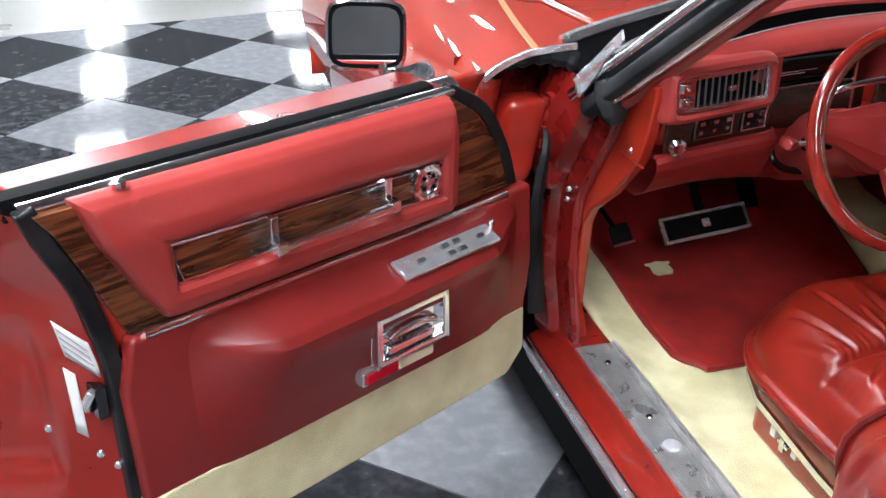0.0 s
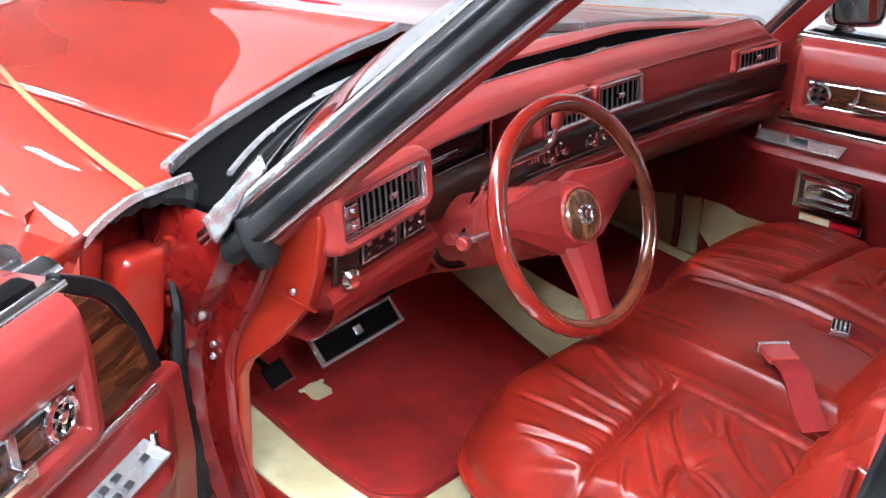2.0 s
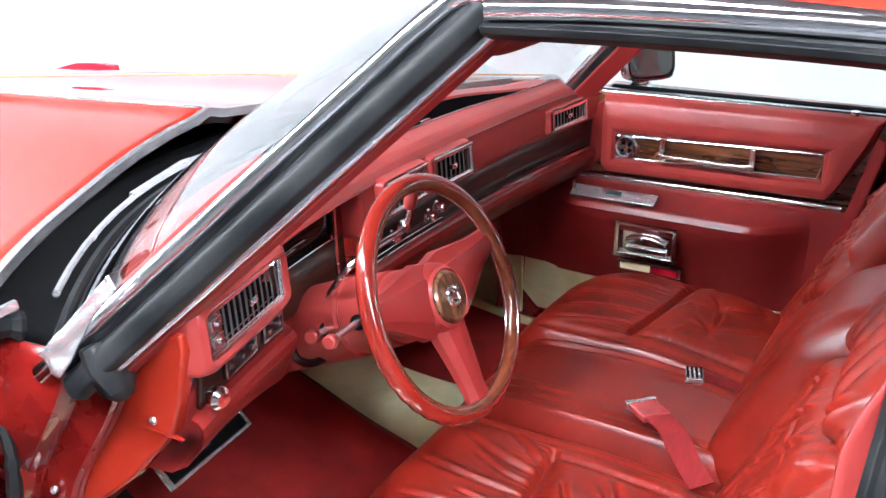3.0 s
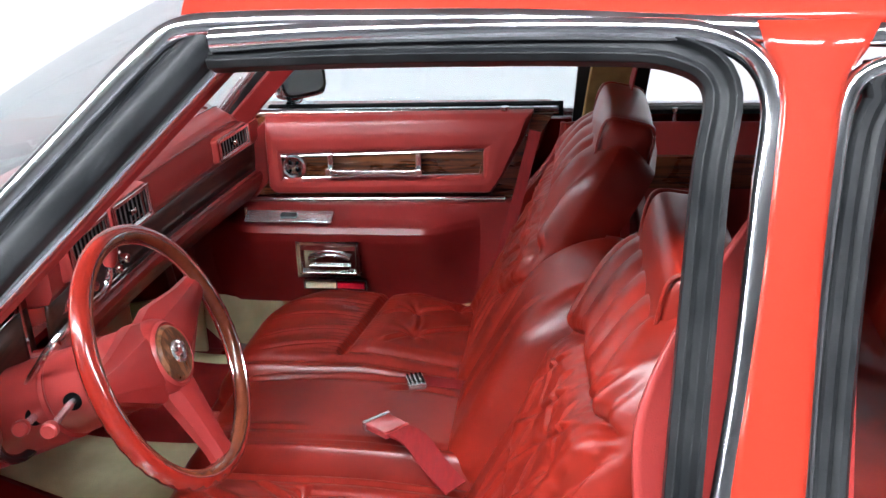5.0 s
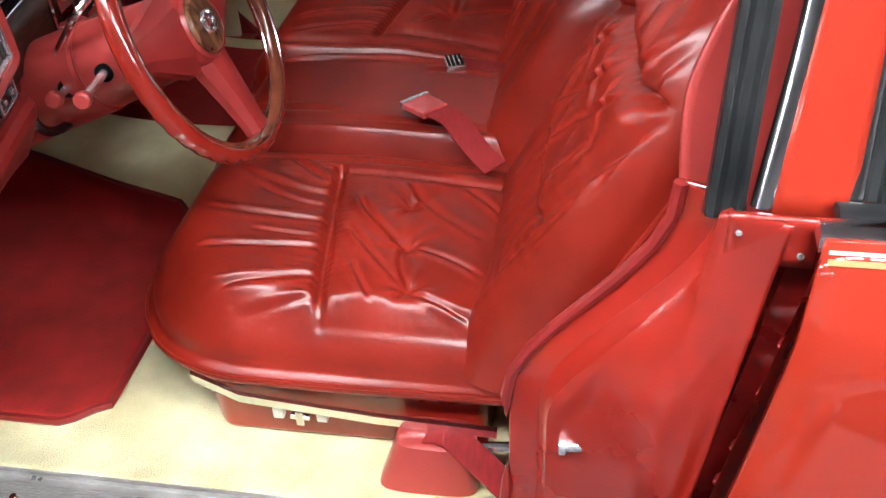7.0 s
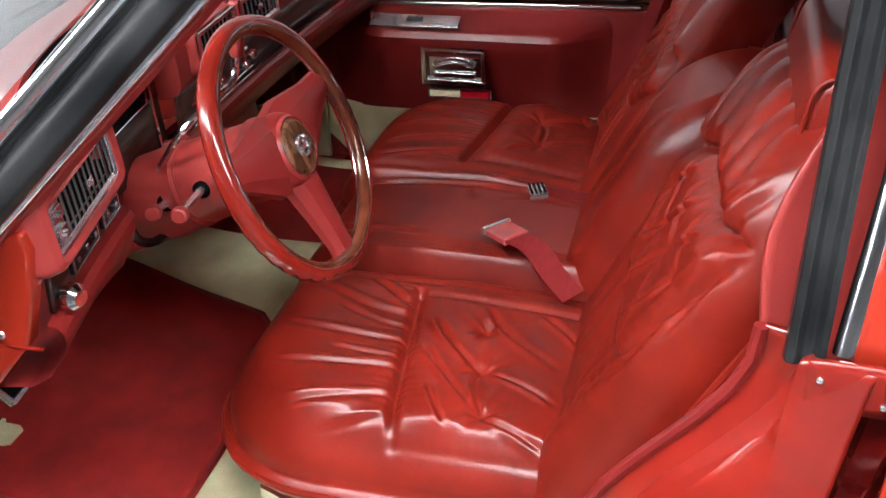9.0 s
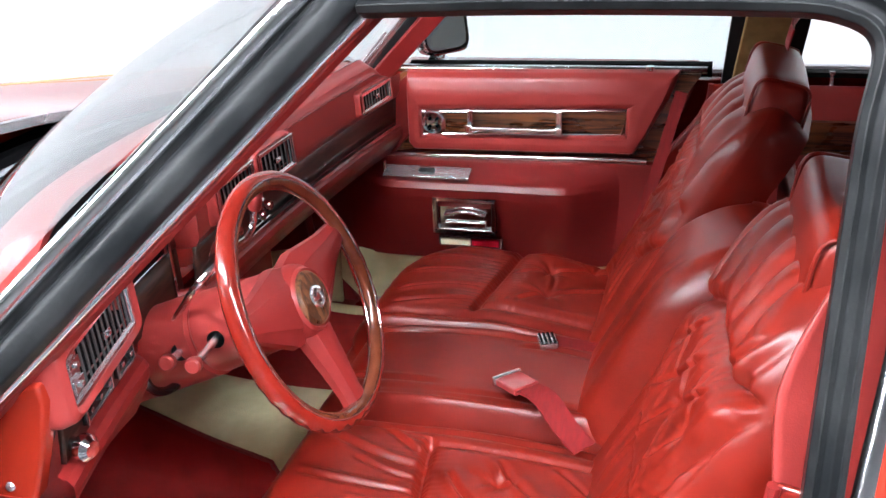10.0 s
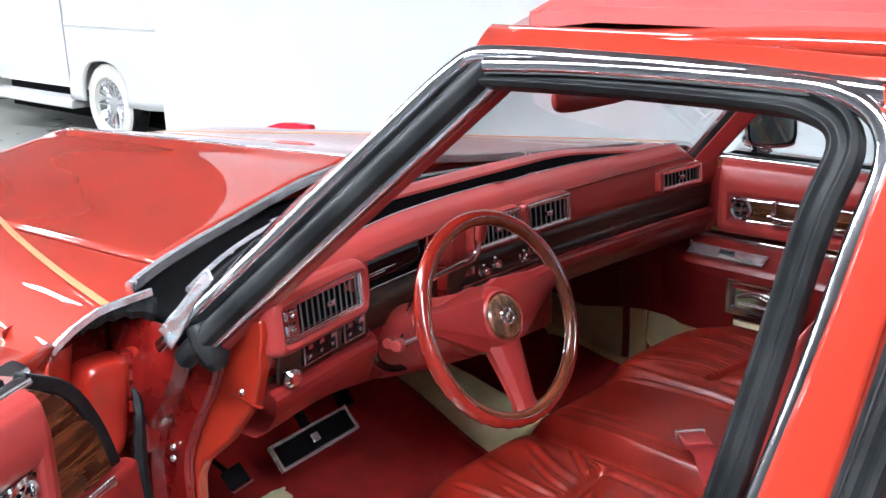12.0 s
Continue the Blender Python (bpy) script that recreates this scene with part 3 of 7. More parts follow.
def side_frame(s):
    """Upper door seal, centre pillar, belt and lower body behind the front door."""
    f = (lambda p: p) if s < 0 else (lambda p: (-p[0], p[1] + 0.09, p[2]))
    # black seal round the top and down the centre pillar
    pts = curve([(-0.611, -0.195, 1.352), (-0.610, -0.35, 1.356), (-0.609, -0.55, 1.356), (-0.612, -0.640, 1.350), (-0.622, -0.682, 1.318), (-0.66, -0.672, 1.24), (-0.72, -0.660, 1.09), (-0.790, -0.647, 0.932)], 40)
    b = Build().sweep([f(p) for p in pts], [(-0.017, -0.016), (0.017, -0.016), (0.017, 0.006), (0.010, 0.013), (0.004, 0.005), (-0.004, 0.005), (-0.010, 0.013), (-0.017, 0.006)], up=(s * 0.9, 0, 0.4))
    part("door_seal", b, RUBBER, car, "thick black rubber door seal", bevel=0.002)
    pts = curve([(-0.618, -0.20, 1.366), (-0.614, -0.35, 1.372), (-0.612, -0.58, 1.372), (-0.614, -0.682, 1.362), (-0.630, -0.726, 1.318), (-0.67, -0.719, 1.23), (-0.73, -0.704, 1.09), (-0.792, -0.681, 0.945)], 40)
    b = Build().sweep([f(p) for p in pts], [(-0.012, -0.008), (0.012, -0.008), (0.0105, 0.002), (0.006, 0.0055), (0.0, 0.007), (-0.006, 0.0055), (-0.0105, 0.002)], up=(s * 0.9, 0, 0.4))
    part("door_frame_trim", b, CHROME, car, "polished door frame trim", smooth=60)
    # painted centre pillar
    def pg(u, v):
        z = lerp(0.94, 1.374, v)
        x = -0.795 + 0.43 * (z - 0.93)
        yc = lerp(-0.718, -0.764, v)
        half = lerp(0.030, 0.022, smooth(v * 1.6))
        flare = 0.03 * smooth((v - 0.86) / 0.14)
        return f((x - 0.005 * math.sin(math.pi * u), lerp(yc + half + flare, yc - half - flare, u), z))
    part("centre_pillar", Build().grid(pg, 9, 20), PAINT, car, "glossy red centre roof pillar", thick=0.02)
    pts = curve([(-0.632, -0.835, 1.345), (-0.628, -0.795, 1.32), (-0.66, -0.779, 1.24), (-0.72, -0.764, 1.09), (-0.796, -0.752, 0.945)], 24)
    b = Build().sweep([f(p) for p in pts], [(-0.010, -0.008), (0.010, -0.008), (0.0085, 0.002), (0.005, 0.0055), (0.0, 0.007), (-0.005, 0.0055), (-0.0085, 0.002)], up=(s * 0.9, 0, 0.4))
    part("rear_frame_trim", b, CHROME, car, "polished rear door frame trim", smooth=60)
    pts = curve([(-0.615, -1.3, 1.33), (-0.625, -0.875, 1.335), (-0.628, -0.821, 1.30), (-0.66, -0.802, 1.22), (-0.72, -0.786, 1.08), (-0.786, -0.774, 0.955)], 30)
    b = Build().sweep([f(p) for p in pts], [(-0.016, -0.014), (0.016, -0.014), (0.016, 0.004), (0.012, 0.010), (0.005, 0.011), (0.0, 0.005), (-0.006, 0.009), (-0.012, 0.008), (-0.016, 0.002)], up=(s * 0.9, 0, 0.4))
    part("rear_door_seal", b, RUBBER, car, "black rubber rear door seal")
    # inner lining of the pillar
    if s > 0:
        b = Build().sweep([f(p) for p in ((-0.745, -0.70, 0.93), (-0.68, -0.72, 1.08), (-0.60, -0.74, 1.25), (-0.565, -0.745, 1.345))], [(-0.05, -0.012), (0.05, -0.012), (0.05, 0.012), (-0.05, 0.012)], up=(s * 0.9, 0, 0.4))
        part("pillar_lining", b, OCHRE, car, "inner centre pillar lining", bevel=0.004)
    else:
        def trim(u, v):
            z = lerp(0.80, 1.33, v)
            front = -0.616 + 0.006 * smooth((z - 0.87) / 0.1) - 1.1 * max(0.0, z - 0.99) ** 1.45
            x = -0.700 + 0.36 * (z - 0.93) + 0.020 * smooth((0.90 - z) / 0.10)
            return (x - 0.014 * (1 - min(1.0, u / 0.3)) ** 2, lerp(front, -0.82, u), z)
        part("pillar_lining", Build().grid(trim, 24, 30), VINYL, car, "red vinyl lining of the centre pillar", thick=0.006)
    # rear door
    def rear_skin(z):
        t = (0.965 - z) / 0.665
        return -0.858 - 0.028 * smooth(t / 0.14) - 0.020 * math.sin(math.pi * min(1, t * 1.2)) + 0.09 * max(0, t - 0.6) ** 1.2
    def rd(u, v):
        y = lerp(-0.720, -1.75, u)
        z = lerp(0.965, 0.30, v)
        x = rear_skin(z)
        return f((x, y + 0.165 * (0.965 - z) * (1 - u), z))
    d = Build().grid(rd, 20, 24)
    door = part("rear_door", d, PAINT, car, "glossy red closed rear door", thick=0.012)
    part("belt_seal", Build().sweep([f(p) for p in ((-0.815, -0.735, 0.962), (-0.815, -1.3, 0.962), (-0.80, -1.75, 0.962))], [(-0.018, -0.008), (0.018, -0.008), (0.014, 0.002), (0.004, 0.006), (-0.014, 0.002)]), RUBBER, door, "black rubber window seal")
    part("belt_trim", Build().sweep([f(p) for p in ((-0.847, -0.715, 0.964), (-0.847, -1.3, 0.964), (-0.84, -1.75, 0.964))], [(-0.014, -0.008), (0.014, -0.010), (0.012, 0.004), (0.004, 0.009), (-0.008, 0.009), (-0.014, 0.004)]), CHROME, door, "polished belt strip")
    # pale upper line: the highlight over the orange stripe, put into colour
    for z, w, m, label in ((0.957, 0.0015, LABELW, "thin pale stripe with a highlight in its colour"), (0.949, 0.0025, STRIPE, "thin orange painted stripe")):
        part("pinstripe", Build().sweep([f((rear_skin(z) - 0.007, y, z + 0.002)) for y in (-0.722, -1.2, -1.75)], [(-w, -0.006), (w, -0.006), (w, 0.0015), (-w, 0.0015)], up=(s * 0.9, 0, 0.35)), m, door, label)
    def ri(u, v):
        y = lerp(-0.75, -1.75, u)
        z = lerp(0.945, 0.42, v)
        return f((-0.76 + 0.035 * smooth(v * 4), y, z))
    part("inner_panel", Build().grid(ri, 14, 14), VINYL, door, "red padded inner panel", thick=0.02)
    part("wood_strip", Build().box(f((-0.738, -1.7, 0.80)), f((-0.712, -0.80, 0.875))), WOOD, door, "dark wood-grain strip")
    b = Build().lathe([(0.005, 0), (0.0035, 0.022), (0.0065, 0.025), (0.0065, 0.031), (0.0, 0.033)], f((-0.765, -0.865, 0.945)), (0, 0, 1), 12)
    part("lock_knob", b, ALU, door, "chrome lock knob")
    # jamb behind the front door
    b = Build()
    def jm(u, v):
        z = lerp(0.945, 0.33, v)
        k = smooth(v * 1.6)
        yfront = lerp(-0.615, -0.455, smooth((v - 0.02) * 2.2)) + 0.06 * smooth((v - 0.75) / 0.25)
        # across: from the inner flange out to the body face
        ys = (yfront, yfront - 0.035, yfront - 0.045, lerp(-0.645, -0.575, v), lerp(-0.704, -0.612, v))
        xs = (-0.752, -0.765, -0.79, lerp(-0.80, -0.825, k), lerp(-0.812, -0.835, k))
        q = u * 4
        i = min(3, int(q))
        x, y = lerp(xs[i], xs[i + 1], q - i), lerp(ys[i], ys[i + 1], q - i)
        # pressed shapes: a hollow round the striker, a raised fold running up to the pillar, a soft bulge below
        on = smooth((u - 0.42) / 0.12) * smooth((1.0 - u) / 0.12)
        ridge = y + 0.555 + 0.42 * (z - 0.79)
        x += on * (0.006 * math.exp(-(((y + 0.535) / 0.06) ** 2 + ((z - 0.63) / 0.12) ** 2)) - 0.009 * math.exp(-(ridge / 0.020) ** 2) * smooth((z - 0.60) / 0.12) - 0.014 * math.exp(-(((y + 0.60) / 0.045) ** 2 + ((z - 0.66) / 0.16) ** 2)))
        x += 0.008 * on * math.exp(-(((y + 0.60) / 0.03) ** 2 + ((z - 0.86) / 0.05) ** 2))
        return f((x, y, z))
    b.grid(jm, 61, 70)
    j = part("door_jamb", b, JAMB, car, "dark red painted door jamb", thick=0.006)
    pts = [jm(0.0, v) for v in np.linspace(0, 0.9, 16)]
    part("jamb_welt", Build().tube([Vector(p) + Vector((0.004 * -s * -1, 0.004, 0)) for p in pts], 0.007, k=8), PANEL, j, "red edge welt")
    b = Build().lathe([(0.0, 0), (0.010, 0), (0.010, 0.006), (0.0065, 0.007), (0.0065, 0.040), (0.010, 0.041), (0.010, 0.048), (0.0, 0.048)], f((-0.792, -0.560, 0.622)), (0.12 * s, 1, 0.0), 14)
    part("striker", b, ALU, j, "steel latch striker pin")
    for p in ((-0.808, -0.660, 0.930), (-0.820, -0.712, 0.918)):
        b = Build().lathe([(0, 0.003), (0.0028, 0.002), (0.0034, 0)], f(p), (s, 0, 0.3), 10)
        part("screw", b, ALU, j, "pale screw head")
    def foot(u, v):
        return f((-0.803 - 0.012 * u, lerp(-0.650, -0.725, u), lerp(0.948, 0.897, v) + 0.006 * u))
    part("pillar_foot", Build().grid(foot, 6, 6), JAMB, j, "worn red plate at the foot of the pillar", thick=0.006)
    # fills the gap with POST red, darkened for the shade inside it
    part("gap_seal", Build().prism([(-0.83, 0.92), (-0.715, 0.92), (-0.625, 0.32), (-0.76, 0.32)], "x", *sorted((s * 0.79, s * 0.765))), POST, j, "inner post, shade of the gap in its red")
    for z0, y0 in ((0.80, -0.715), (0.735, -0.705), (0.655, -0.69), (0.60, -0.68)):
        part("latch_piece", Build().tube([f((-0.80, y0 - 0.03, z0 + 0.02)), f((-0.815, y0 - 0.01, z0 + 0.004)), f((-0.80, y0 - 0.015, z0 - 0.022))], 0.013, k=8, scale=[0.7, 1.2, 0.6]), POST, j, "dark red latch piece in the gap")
    # rear door's own front edge, set back in the gap
    b = Build().grid(lambda u, v: f((lerp(-0.868, -0.80, u), lerp(-0.717, -0.80, u) + 0.110 * v, lerp(0.955, 0.30, v))), 6, 14)
    part("door_edge", b, JAMB, door, "dark red door edge")
    b = Build().tube([f((-0.835, -0.760 + 0.110 * v, lerp(0.94, 0.32, v))) for v in np.linspace(0, 1, 12)], 0.016, k=8)
    part("edge_seal", b, RUBBER, door, "black rubber door edge seal")


for s in (-1, 1):
    side_frame(s)


def lower_body(s):
    f = (lambda p: p) if s < 0 else flip
    # rocker
    b = Build().prism([(s * 0.79, 0.335), (s * 0.80, 0.315), (s * 0.835, 0.30), (s * 0.845, 0.27), (s * 0.83, 0.20), (s * 0.69, 0.20), (s * 0.69, 0.335)], "y", -0.75, 0.46)
    part("rocker", b, JAMB, car, "red painted rocker panel", bevel=0.004)
    b = Build().tube([f((-0.845, y, 0.285)) for y in (-0.75, 0.46)], 0.012, k=8)
    part("rocker_trim", b, ALU, car, "dull metal rocker strip")
    # sill plate
    section = [(-0.785, 0.334), (-0.785, 0.340)]
    for i in range(14):
        x = lerp(-0.772, -0.716, i / 13)
        section += [(x - 0.0014, 0.340), (x - 0.0008, 0.3425), (x + 0.0008, 0.3425), (x + 0.0014, 0.340)]
    section += [(-0.703, 0.340), (-0.701, 0.346), (-0.694, 0.346), (-0.690, 0.334)]
    b = Build().prism([(q[0] * -s, q[1]) for q in section], "y", -0.62, 0.32)
    sill = part("sill_plate", b, SILLMETAL, car, "ribbed aluminium door sill plate")
    b = Build().lathe([(0.0, 0.004), (0.017, 0.003), (0.020, 0.0)], f((-0.742, -0.03, 0.341)), (0, 0, 1), 18)
    part("emblem", b, GREYTEXT, sill, "round grey emblem")
    for y in (0.06, 0.25, -0.2, -0.45):
        b = Build().lathe([(0.0, 0.003), (0.005, 0.0025), (0.007, 0.0)], f((-0.742, y, 0.342)), (0, 0, 1), 12)
        part("screw", b, CHROME, sill, "chrome screw head")


for s in (-1, 1):
    lower_body(s)


def cabin_floor():
    def g(u, v):
        x = lerp(-0.70, 0.70, u)
        y = lerp(-0.75, 1.0, v)
        z = 0.315 + 0.02 * smooth((abs(x) - 0.62) / 0.08)
        z += 0.04 * smooth((y - 0.35) / 0.35) + 0.55 * max(0.0, y - 0.70)
        z += 0.10 * math.exp(-((x - 0.075) / 0.135) ** 6) * (1 - 0.5 * smooth((y - 0.70) / 0.2))
        z += 0.004 * noise.noise((x * 6, y * 6, 0))
        return (x, y, z)
    part("carpet", Build().grid(g, 71, 80), CREAM, car, "cream cut-pile carpet, slightly soiled", thick=0.01)
    b = Build().box((-0.74, 0.98, 0.3), (0.74, 1.0, 0.89))
    part("bulkhead", b, BLACK, car, "black bulkhead")
    b = Build().box((-0.84, -2.4, 0.16), (0.84, 2.3, 0.295))
    part("underbody", b, BLACK, car, "black underbody")
    for s in (-1, 1):
        f = (lambda p: p) if s < 0 else flip
        # cowl side: kick panel and hinge post
        b = Build().prism([(0.150, 0.965), (0.146, 0.94), (0.160, 0.88), (0.182, 0.815), (0.27, 0.715), (0.36, 0.64), (0.385, 0.60), (0.40, 0.40), (0.36, 0.335), (0.98, 0.335), (0.98, 0.85), (0.30, 0.865), (0.19, 0.955)], "x", *sorted((s * 0.762, s * 0.738)))
        # body paint on the driver's side, the darker panel red on the passenger's
        kp = part("kick_panel", b, PAINT if s < 0 else PANEL, car, "red kick panel", bevel=0.006)
        part("screw", Build().lathe([(0, 0.004), (0.005, 0.003), (0.0065, 0)], f((-0.763, 0.215, 0.825)), f((-1, 0, 0)), 10), ALU, kp, "small screw head")
        if s > 0:
            b = Build().prism([(0.40, 0.335), (0.98, 0.335), (0.98, 0.50), (0.62, 0.462), (0.47, 0.492), (0.40, 0.50)], "x", 0.722, 0.736)
            part("carpet_side", b, CREAM, kp, "cream carpet along the foot of the kick panel", bevel=0.004)
            b = Build().tube([(0.722, 0.482, 0.60), (0.718, 0.462, 0.49), (0.718, 0.460, 0.40), (0.716, 0.462, 0.345)], 0.011, k=8)
            part("post_trim", b, PANEL, kp, "dark red upright trim beside the door")
        part("seam", Build().box(f((-0.7635, 0.165, 0.8085)), f((-0.758, 0.25, 0.8105))), JAMB, kp, "dark panel joint")
        def hp(u, v):
            z = lerp(0.92, 0.315, v)
            y0 = 0.245 + 0.15 * smooth(v / 0.52) - 0.055 * smooth((v - 0.7) / 0.3)
            ys = (y0, y0 + 0.005, y0 + 0.06, y0 + 0.07, max(y0 + 0.12, 0.46), 0.57)
            bulge = math.sin(math.pi * min(1, v * 2.2)) if v < 0.4545 else 0.35 * math.sin(math.pi * (v - 0.4545) / 0.5455)
            xs = (-0.766, -0.778, -0.786, -0.806 - 0.012 * bulge, -0.815 - 0.045 * bulge, -0.80)
            q = u * 5
            i = min(4, int(q))
            return f((lerp(xs[i], xs[i + 1], q - i), lerp(ys[i], ys[i + 1], q - i), z))
        ob = part("hinge_post", Build().grid(hp, 31, 24), POST, car, "dull red hinge post, shade put into its colour", thick=0.006)
        part("post_welt", Build().tube([Vector(hp(0.02, v)) for v in np.linspace(0.0, 1, 20)], 0.006, k=8), PANEL, ob, "red edge welt")
        if s < 0:
            def lump(c, h, lean):
                def q(u, v):
                    a, w = 2 * math.pi * u, math.pi * (v - 0.5)
                    ca, sa, cw, sw = math.cos(a), math.sin(a), math.cos(w), math.sin(w)
                    p = lambda t, e: math.copysign(abs(t) ** e, t)
                    z = p(sw, 0.45)
                    return (c[0] + h[0] * p(ca, 0.5) * p(cw, 0.45) * (1 + 0.10 * z) + lean * z, c[1] + h[1] * p(sa, 0.5) * p(cw, 0.45) - 0.012 * z * z, c[2] + h[2] * z + 0.010 * math.sin(9 * (c[0] + h[0] * ca)))
                return Build().grid(q, 40, 25, close_u=True)
            part("hinge_arm", lump((-0.898, 0.455, 0.785), (0.044, 0.042, 0.088), 0.012), JAMB, ob, "painted steel hinge arm", smooth=70)
            part("hinge_leaf", lump((-0.800, 0.450, 0.835), (0.036, 0.040, 0.050), -0.006), JAMB, ob, "painted steel hinge leaf", smooth=70)
            part("hinge_leaf", lump((-0.812, 0.462, 0.735), (0.022, 0.034, 0.066), 0.008), POST, ob, "painted steel hinge leaf", smooth=70)
            for z in (0.855, 0.825, 0.795, 0.765):
                part("hinge_knuckle", Build().lathe([(0, 0.011), (0.011, 0.010), (0.012, 0.0), (0.011, -0.010), (0, -0.011)], (-0.845, 0.430, z), (0.1, 0, 1), 14), POST, ob, "dark hinge knuckle")
        for z in (0.80, 0.45)[1 if s < 0 else 0:]:
            b = Build().box(f((-0.93, 0.465, z - 0.04)), f((-0.80, 0.515, z + 0.04)))
            b.tube([f((-0.905, 0.46, z - 0.05)), f((-0.905, 0.46, z + 0.05))], 0.012, k=10)
            part("hinge", b, POST, ob, "painted steel hinge", bevel=0.005)
        for x, y, z in ((-0.790, 0.418, 0.668), (-0.790, 0.422, 0.644), (-0.772, 0.345, 0.812)):
            b = Build().lathe([(0.0, 0.007), (0.004, 0.006), (0.0065, 0.0)], f((x, y - 0.01, z)), f((-1, -0.6, 0)), 10)
            part("bolt", b, ALU, ob, "bare bolt head")


cabin_floor()


# ---- doors ----
def front_door(s, name, label):
    f = (lambda p: p) if s < 0 else flip
    # shell
    def sh(u, v):
        y = lerp(0.395, -0.595, u)
        z = lerp(0.940, 0.30, v)
        x = -0.862 - 0.10 * (1 - (1 - min(1.0, v / 0.4)) ** 1.6) + 0.09 * max(0, v - 0.6) ** 1.2
        return f((x, y - 0.03 * v * u, z))
    d = Build().grid(sh, 24, 24)
    door = part(name, d, PAINT, car, label, thick=0.012)
    # frame of the shell seen from inside and at its rear end
    b = Build()
    outline = [(0.23, 0.962), (-0.495, 0.965), (-0.482, 0.93), (-0.450, 0.84), (-0.425, 0.72), (-0.420, 0.58), (-0.414, 0.40), (-0.410, 0.34), (0.33, 0.34), (0.37, 0.36), (0.41, 0.45), (0.405, 0.60), (0.375, 0.77), (0.35, 0.85), (0.30, 0.92)]
    b.prism(outline, "x", *sorted((s * 0.765, s * 0.92)))
    part("inner_frame", b, JAMB, door, "red painted door frame", bevel=0.012, segs=3)
    # seal round the edge
    rim = curve([(-0.772, 0.205, 0.970), (-0.769, 0.285, 0.922), (-0.768, 0.335, 0.85), (-0.768, 0.367, 0.77), (-0.768, 0.398, 0.65), (-0.768, 0.41, 0.50), (-0.768, 0.40, 0.42)], 24)
    if s < 0:
        part("edge_seal", Build().sweep([f(p) for p in rim], [(-0.012, -0.010), (0.012, -0.010), (0.012, 0.012), (-0.012, 0.012)], up=f((1, 0, 0))), RUBBER, door, "black rubber edge seal", bevel=0.004)
    rim = curve([(-0.765, -0.505, 0.975), (-0.765, -0.485, 0.92), (-0.765, -0.451, 0.84), (-0.765, -0.425, 0.72), (-0.765, -0.419, 0.58), (-0.765, -0.414, 0.38)], 18)
    if s < 0:
        part("edge_seal", Build().sweep([f(p) for p in rim], [(-0.013, -0.010), (0.013, -0.010), (0.013, 0.014), (-0.013, 0.014)], up=f((1, 0, 0))), RUBBER, door, "black rubber edge seal", bevel=0.005)
    if s < 0:
        edge = ((0.965, 0.205), (0.92, 0.29), (0.85, 0.345), (0.77, 0.372), (0.65, 0.402), (0.45, 0.41), (0.36, 0.39))
        def fe(u, v):
            z = lerp(0.945, 0.40, v)
            k = next(i for i in range(len(edge) - 1) if edge[i + 1][0] <= z)
            y = lerp(edge[k][1], edge[k + 1][1], (edge[k][0] - z) / (edge[k][0] - edge[k + 1][0]))
            roll = 0.5 + 0.5 * math.sin(v * 17.0 + 1.0)
            return (lerp(-0.782, -0.925, u), y + 0.010 + (0.020 + 0.020 * roll) * math.sin(math.pi * min(1.0, u * 1.15)) - 0.02 * u, z - 0.02 * u)
        part("front_end", Build().grid(fe, 16, 40), JAMB, door, "red painted folded front end of the door")
    # wood-grain ground
    b = Build().prism([(0.345, 0.765), (0.315, 0.85), (0.255, 0.925), (0.20, 0.962), (-0.50, 0.968), (-0.475, 0.93), (-0.43, 0.83), (-0.40, 0.762), (-0.37, 0.755)], "x", *sorted((s * 0.745, s * 0.770)))
    part("wood_panel", b, WOOD, door, "glossy dark wood-grain panel", bevel=0.002)
    # lower panel
    b = Build().prism([(0.40, 0.758), (-0.405, 0.760), (-0.425, 0.68), (-0.415, 0.48), (0.40, 0.48), (0.415, 0.60)], "x", *sorted((s * 0.735, s * 0.768)))
    part("lower_panel", b, PANEL, door, "red moulded lower door panel", bevel=0.010, segs=3)
    # armrest
    def ar(u, v):
        y = lerp(0.37, -0.33, u)
        k = min(1.0, smooth(u / 0.22), smooth((1 - u) / 0.20)) * 0.9 + 0.1 * min(1.0, u / 0.05, (1 - u) / 0.05)
        prof = ((0.0, 0.750), (0.012, 0.746), (0.045, 0.722), (0.070, 0.710), (0.080, 0.695), (0.076, 0.672), (0.045, 0.60), (0.020, 0.53), (0.008, 0.485), (0.0, 0.48))
        q = v * (len(prof) - 1)
        i = min(len(prof) - 2, int(q))
        w = lerp(prof[i][0], prof[i + 1][0], q - i)
        z = lerp(prof[i][1], prof[i + 1][1], q - i)
        return f((-0.737 + w * k, y, z))
    part("armrest", Build().grid(ar, 50, 37), PANEL, door, "red moulded armrest")
    # carpeted foot of the door
    b = Build().prism([(0.40, 0.50), (-0.42, 0.49), (-0.40, 0.42), (-0.34, 0.345), (0.36, 0.355), (0.405, 0.40)], "x", *sorted((s * 0.733, s * 0.768)))
    part("carpet_strip", b, CREAM, door, "cream carpet strip along the door bottom", bevel=0.008)
    # pad with a sunk strip
    o = [(0.190, 0.967), (-0.455, 0.976), (-0.43, 0.91), (-0.385, 0.828), (-0.355, 0.780), (0.175, 0.774), (0.190, 0.79)]
    b = Build()
    n = 72
    def outer(a):
        # walk round the outline
        L = [math.dist(o[i], o[(i + 1) % len(o)]) for i in range(len(o))]
        d0 = a * sum(L)
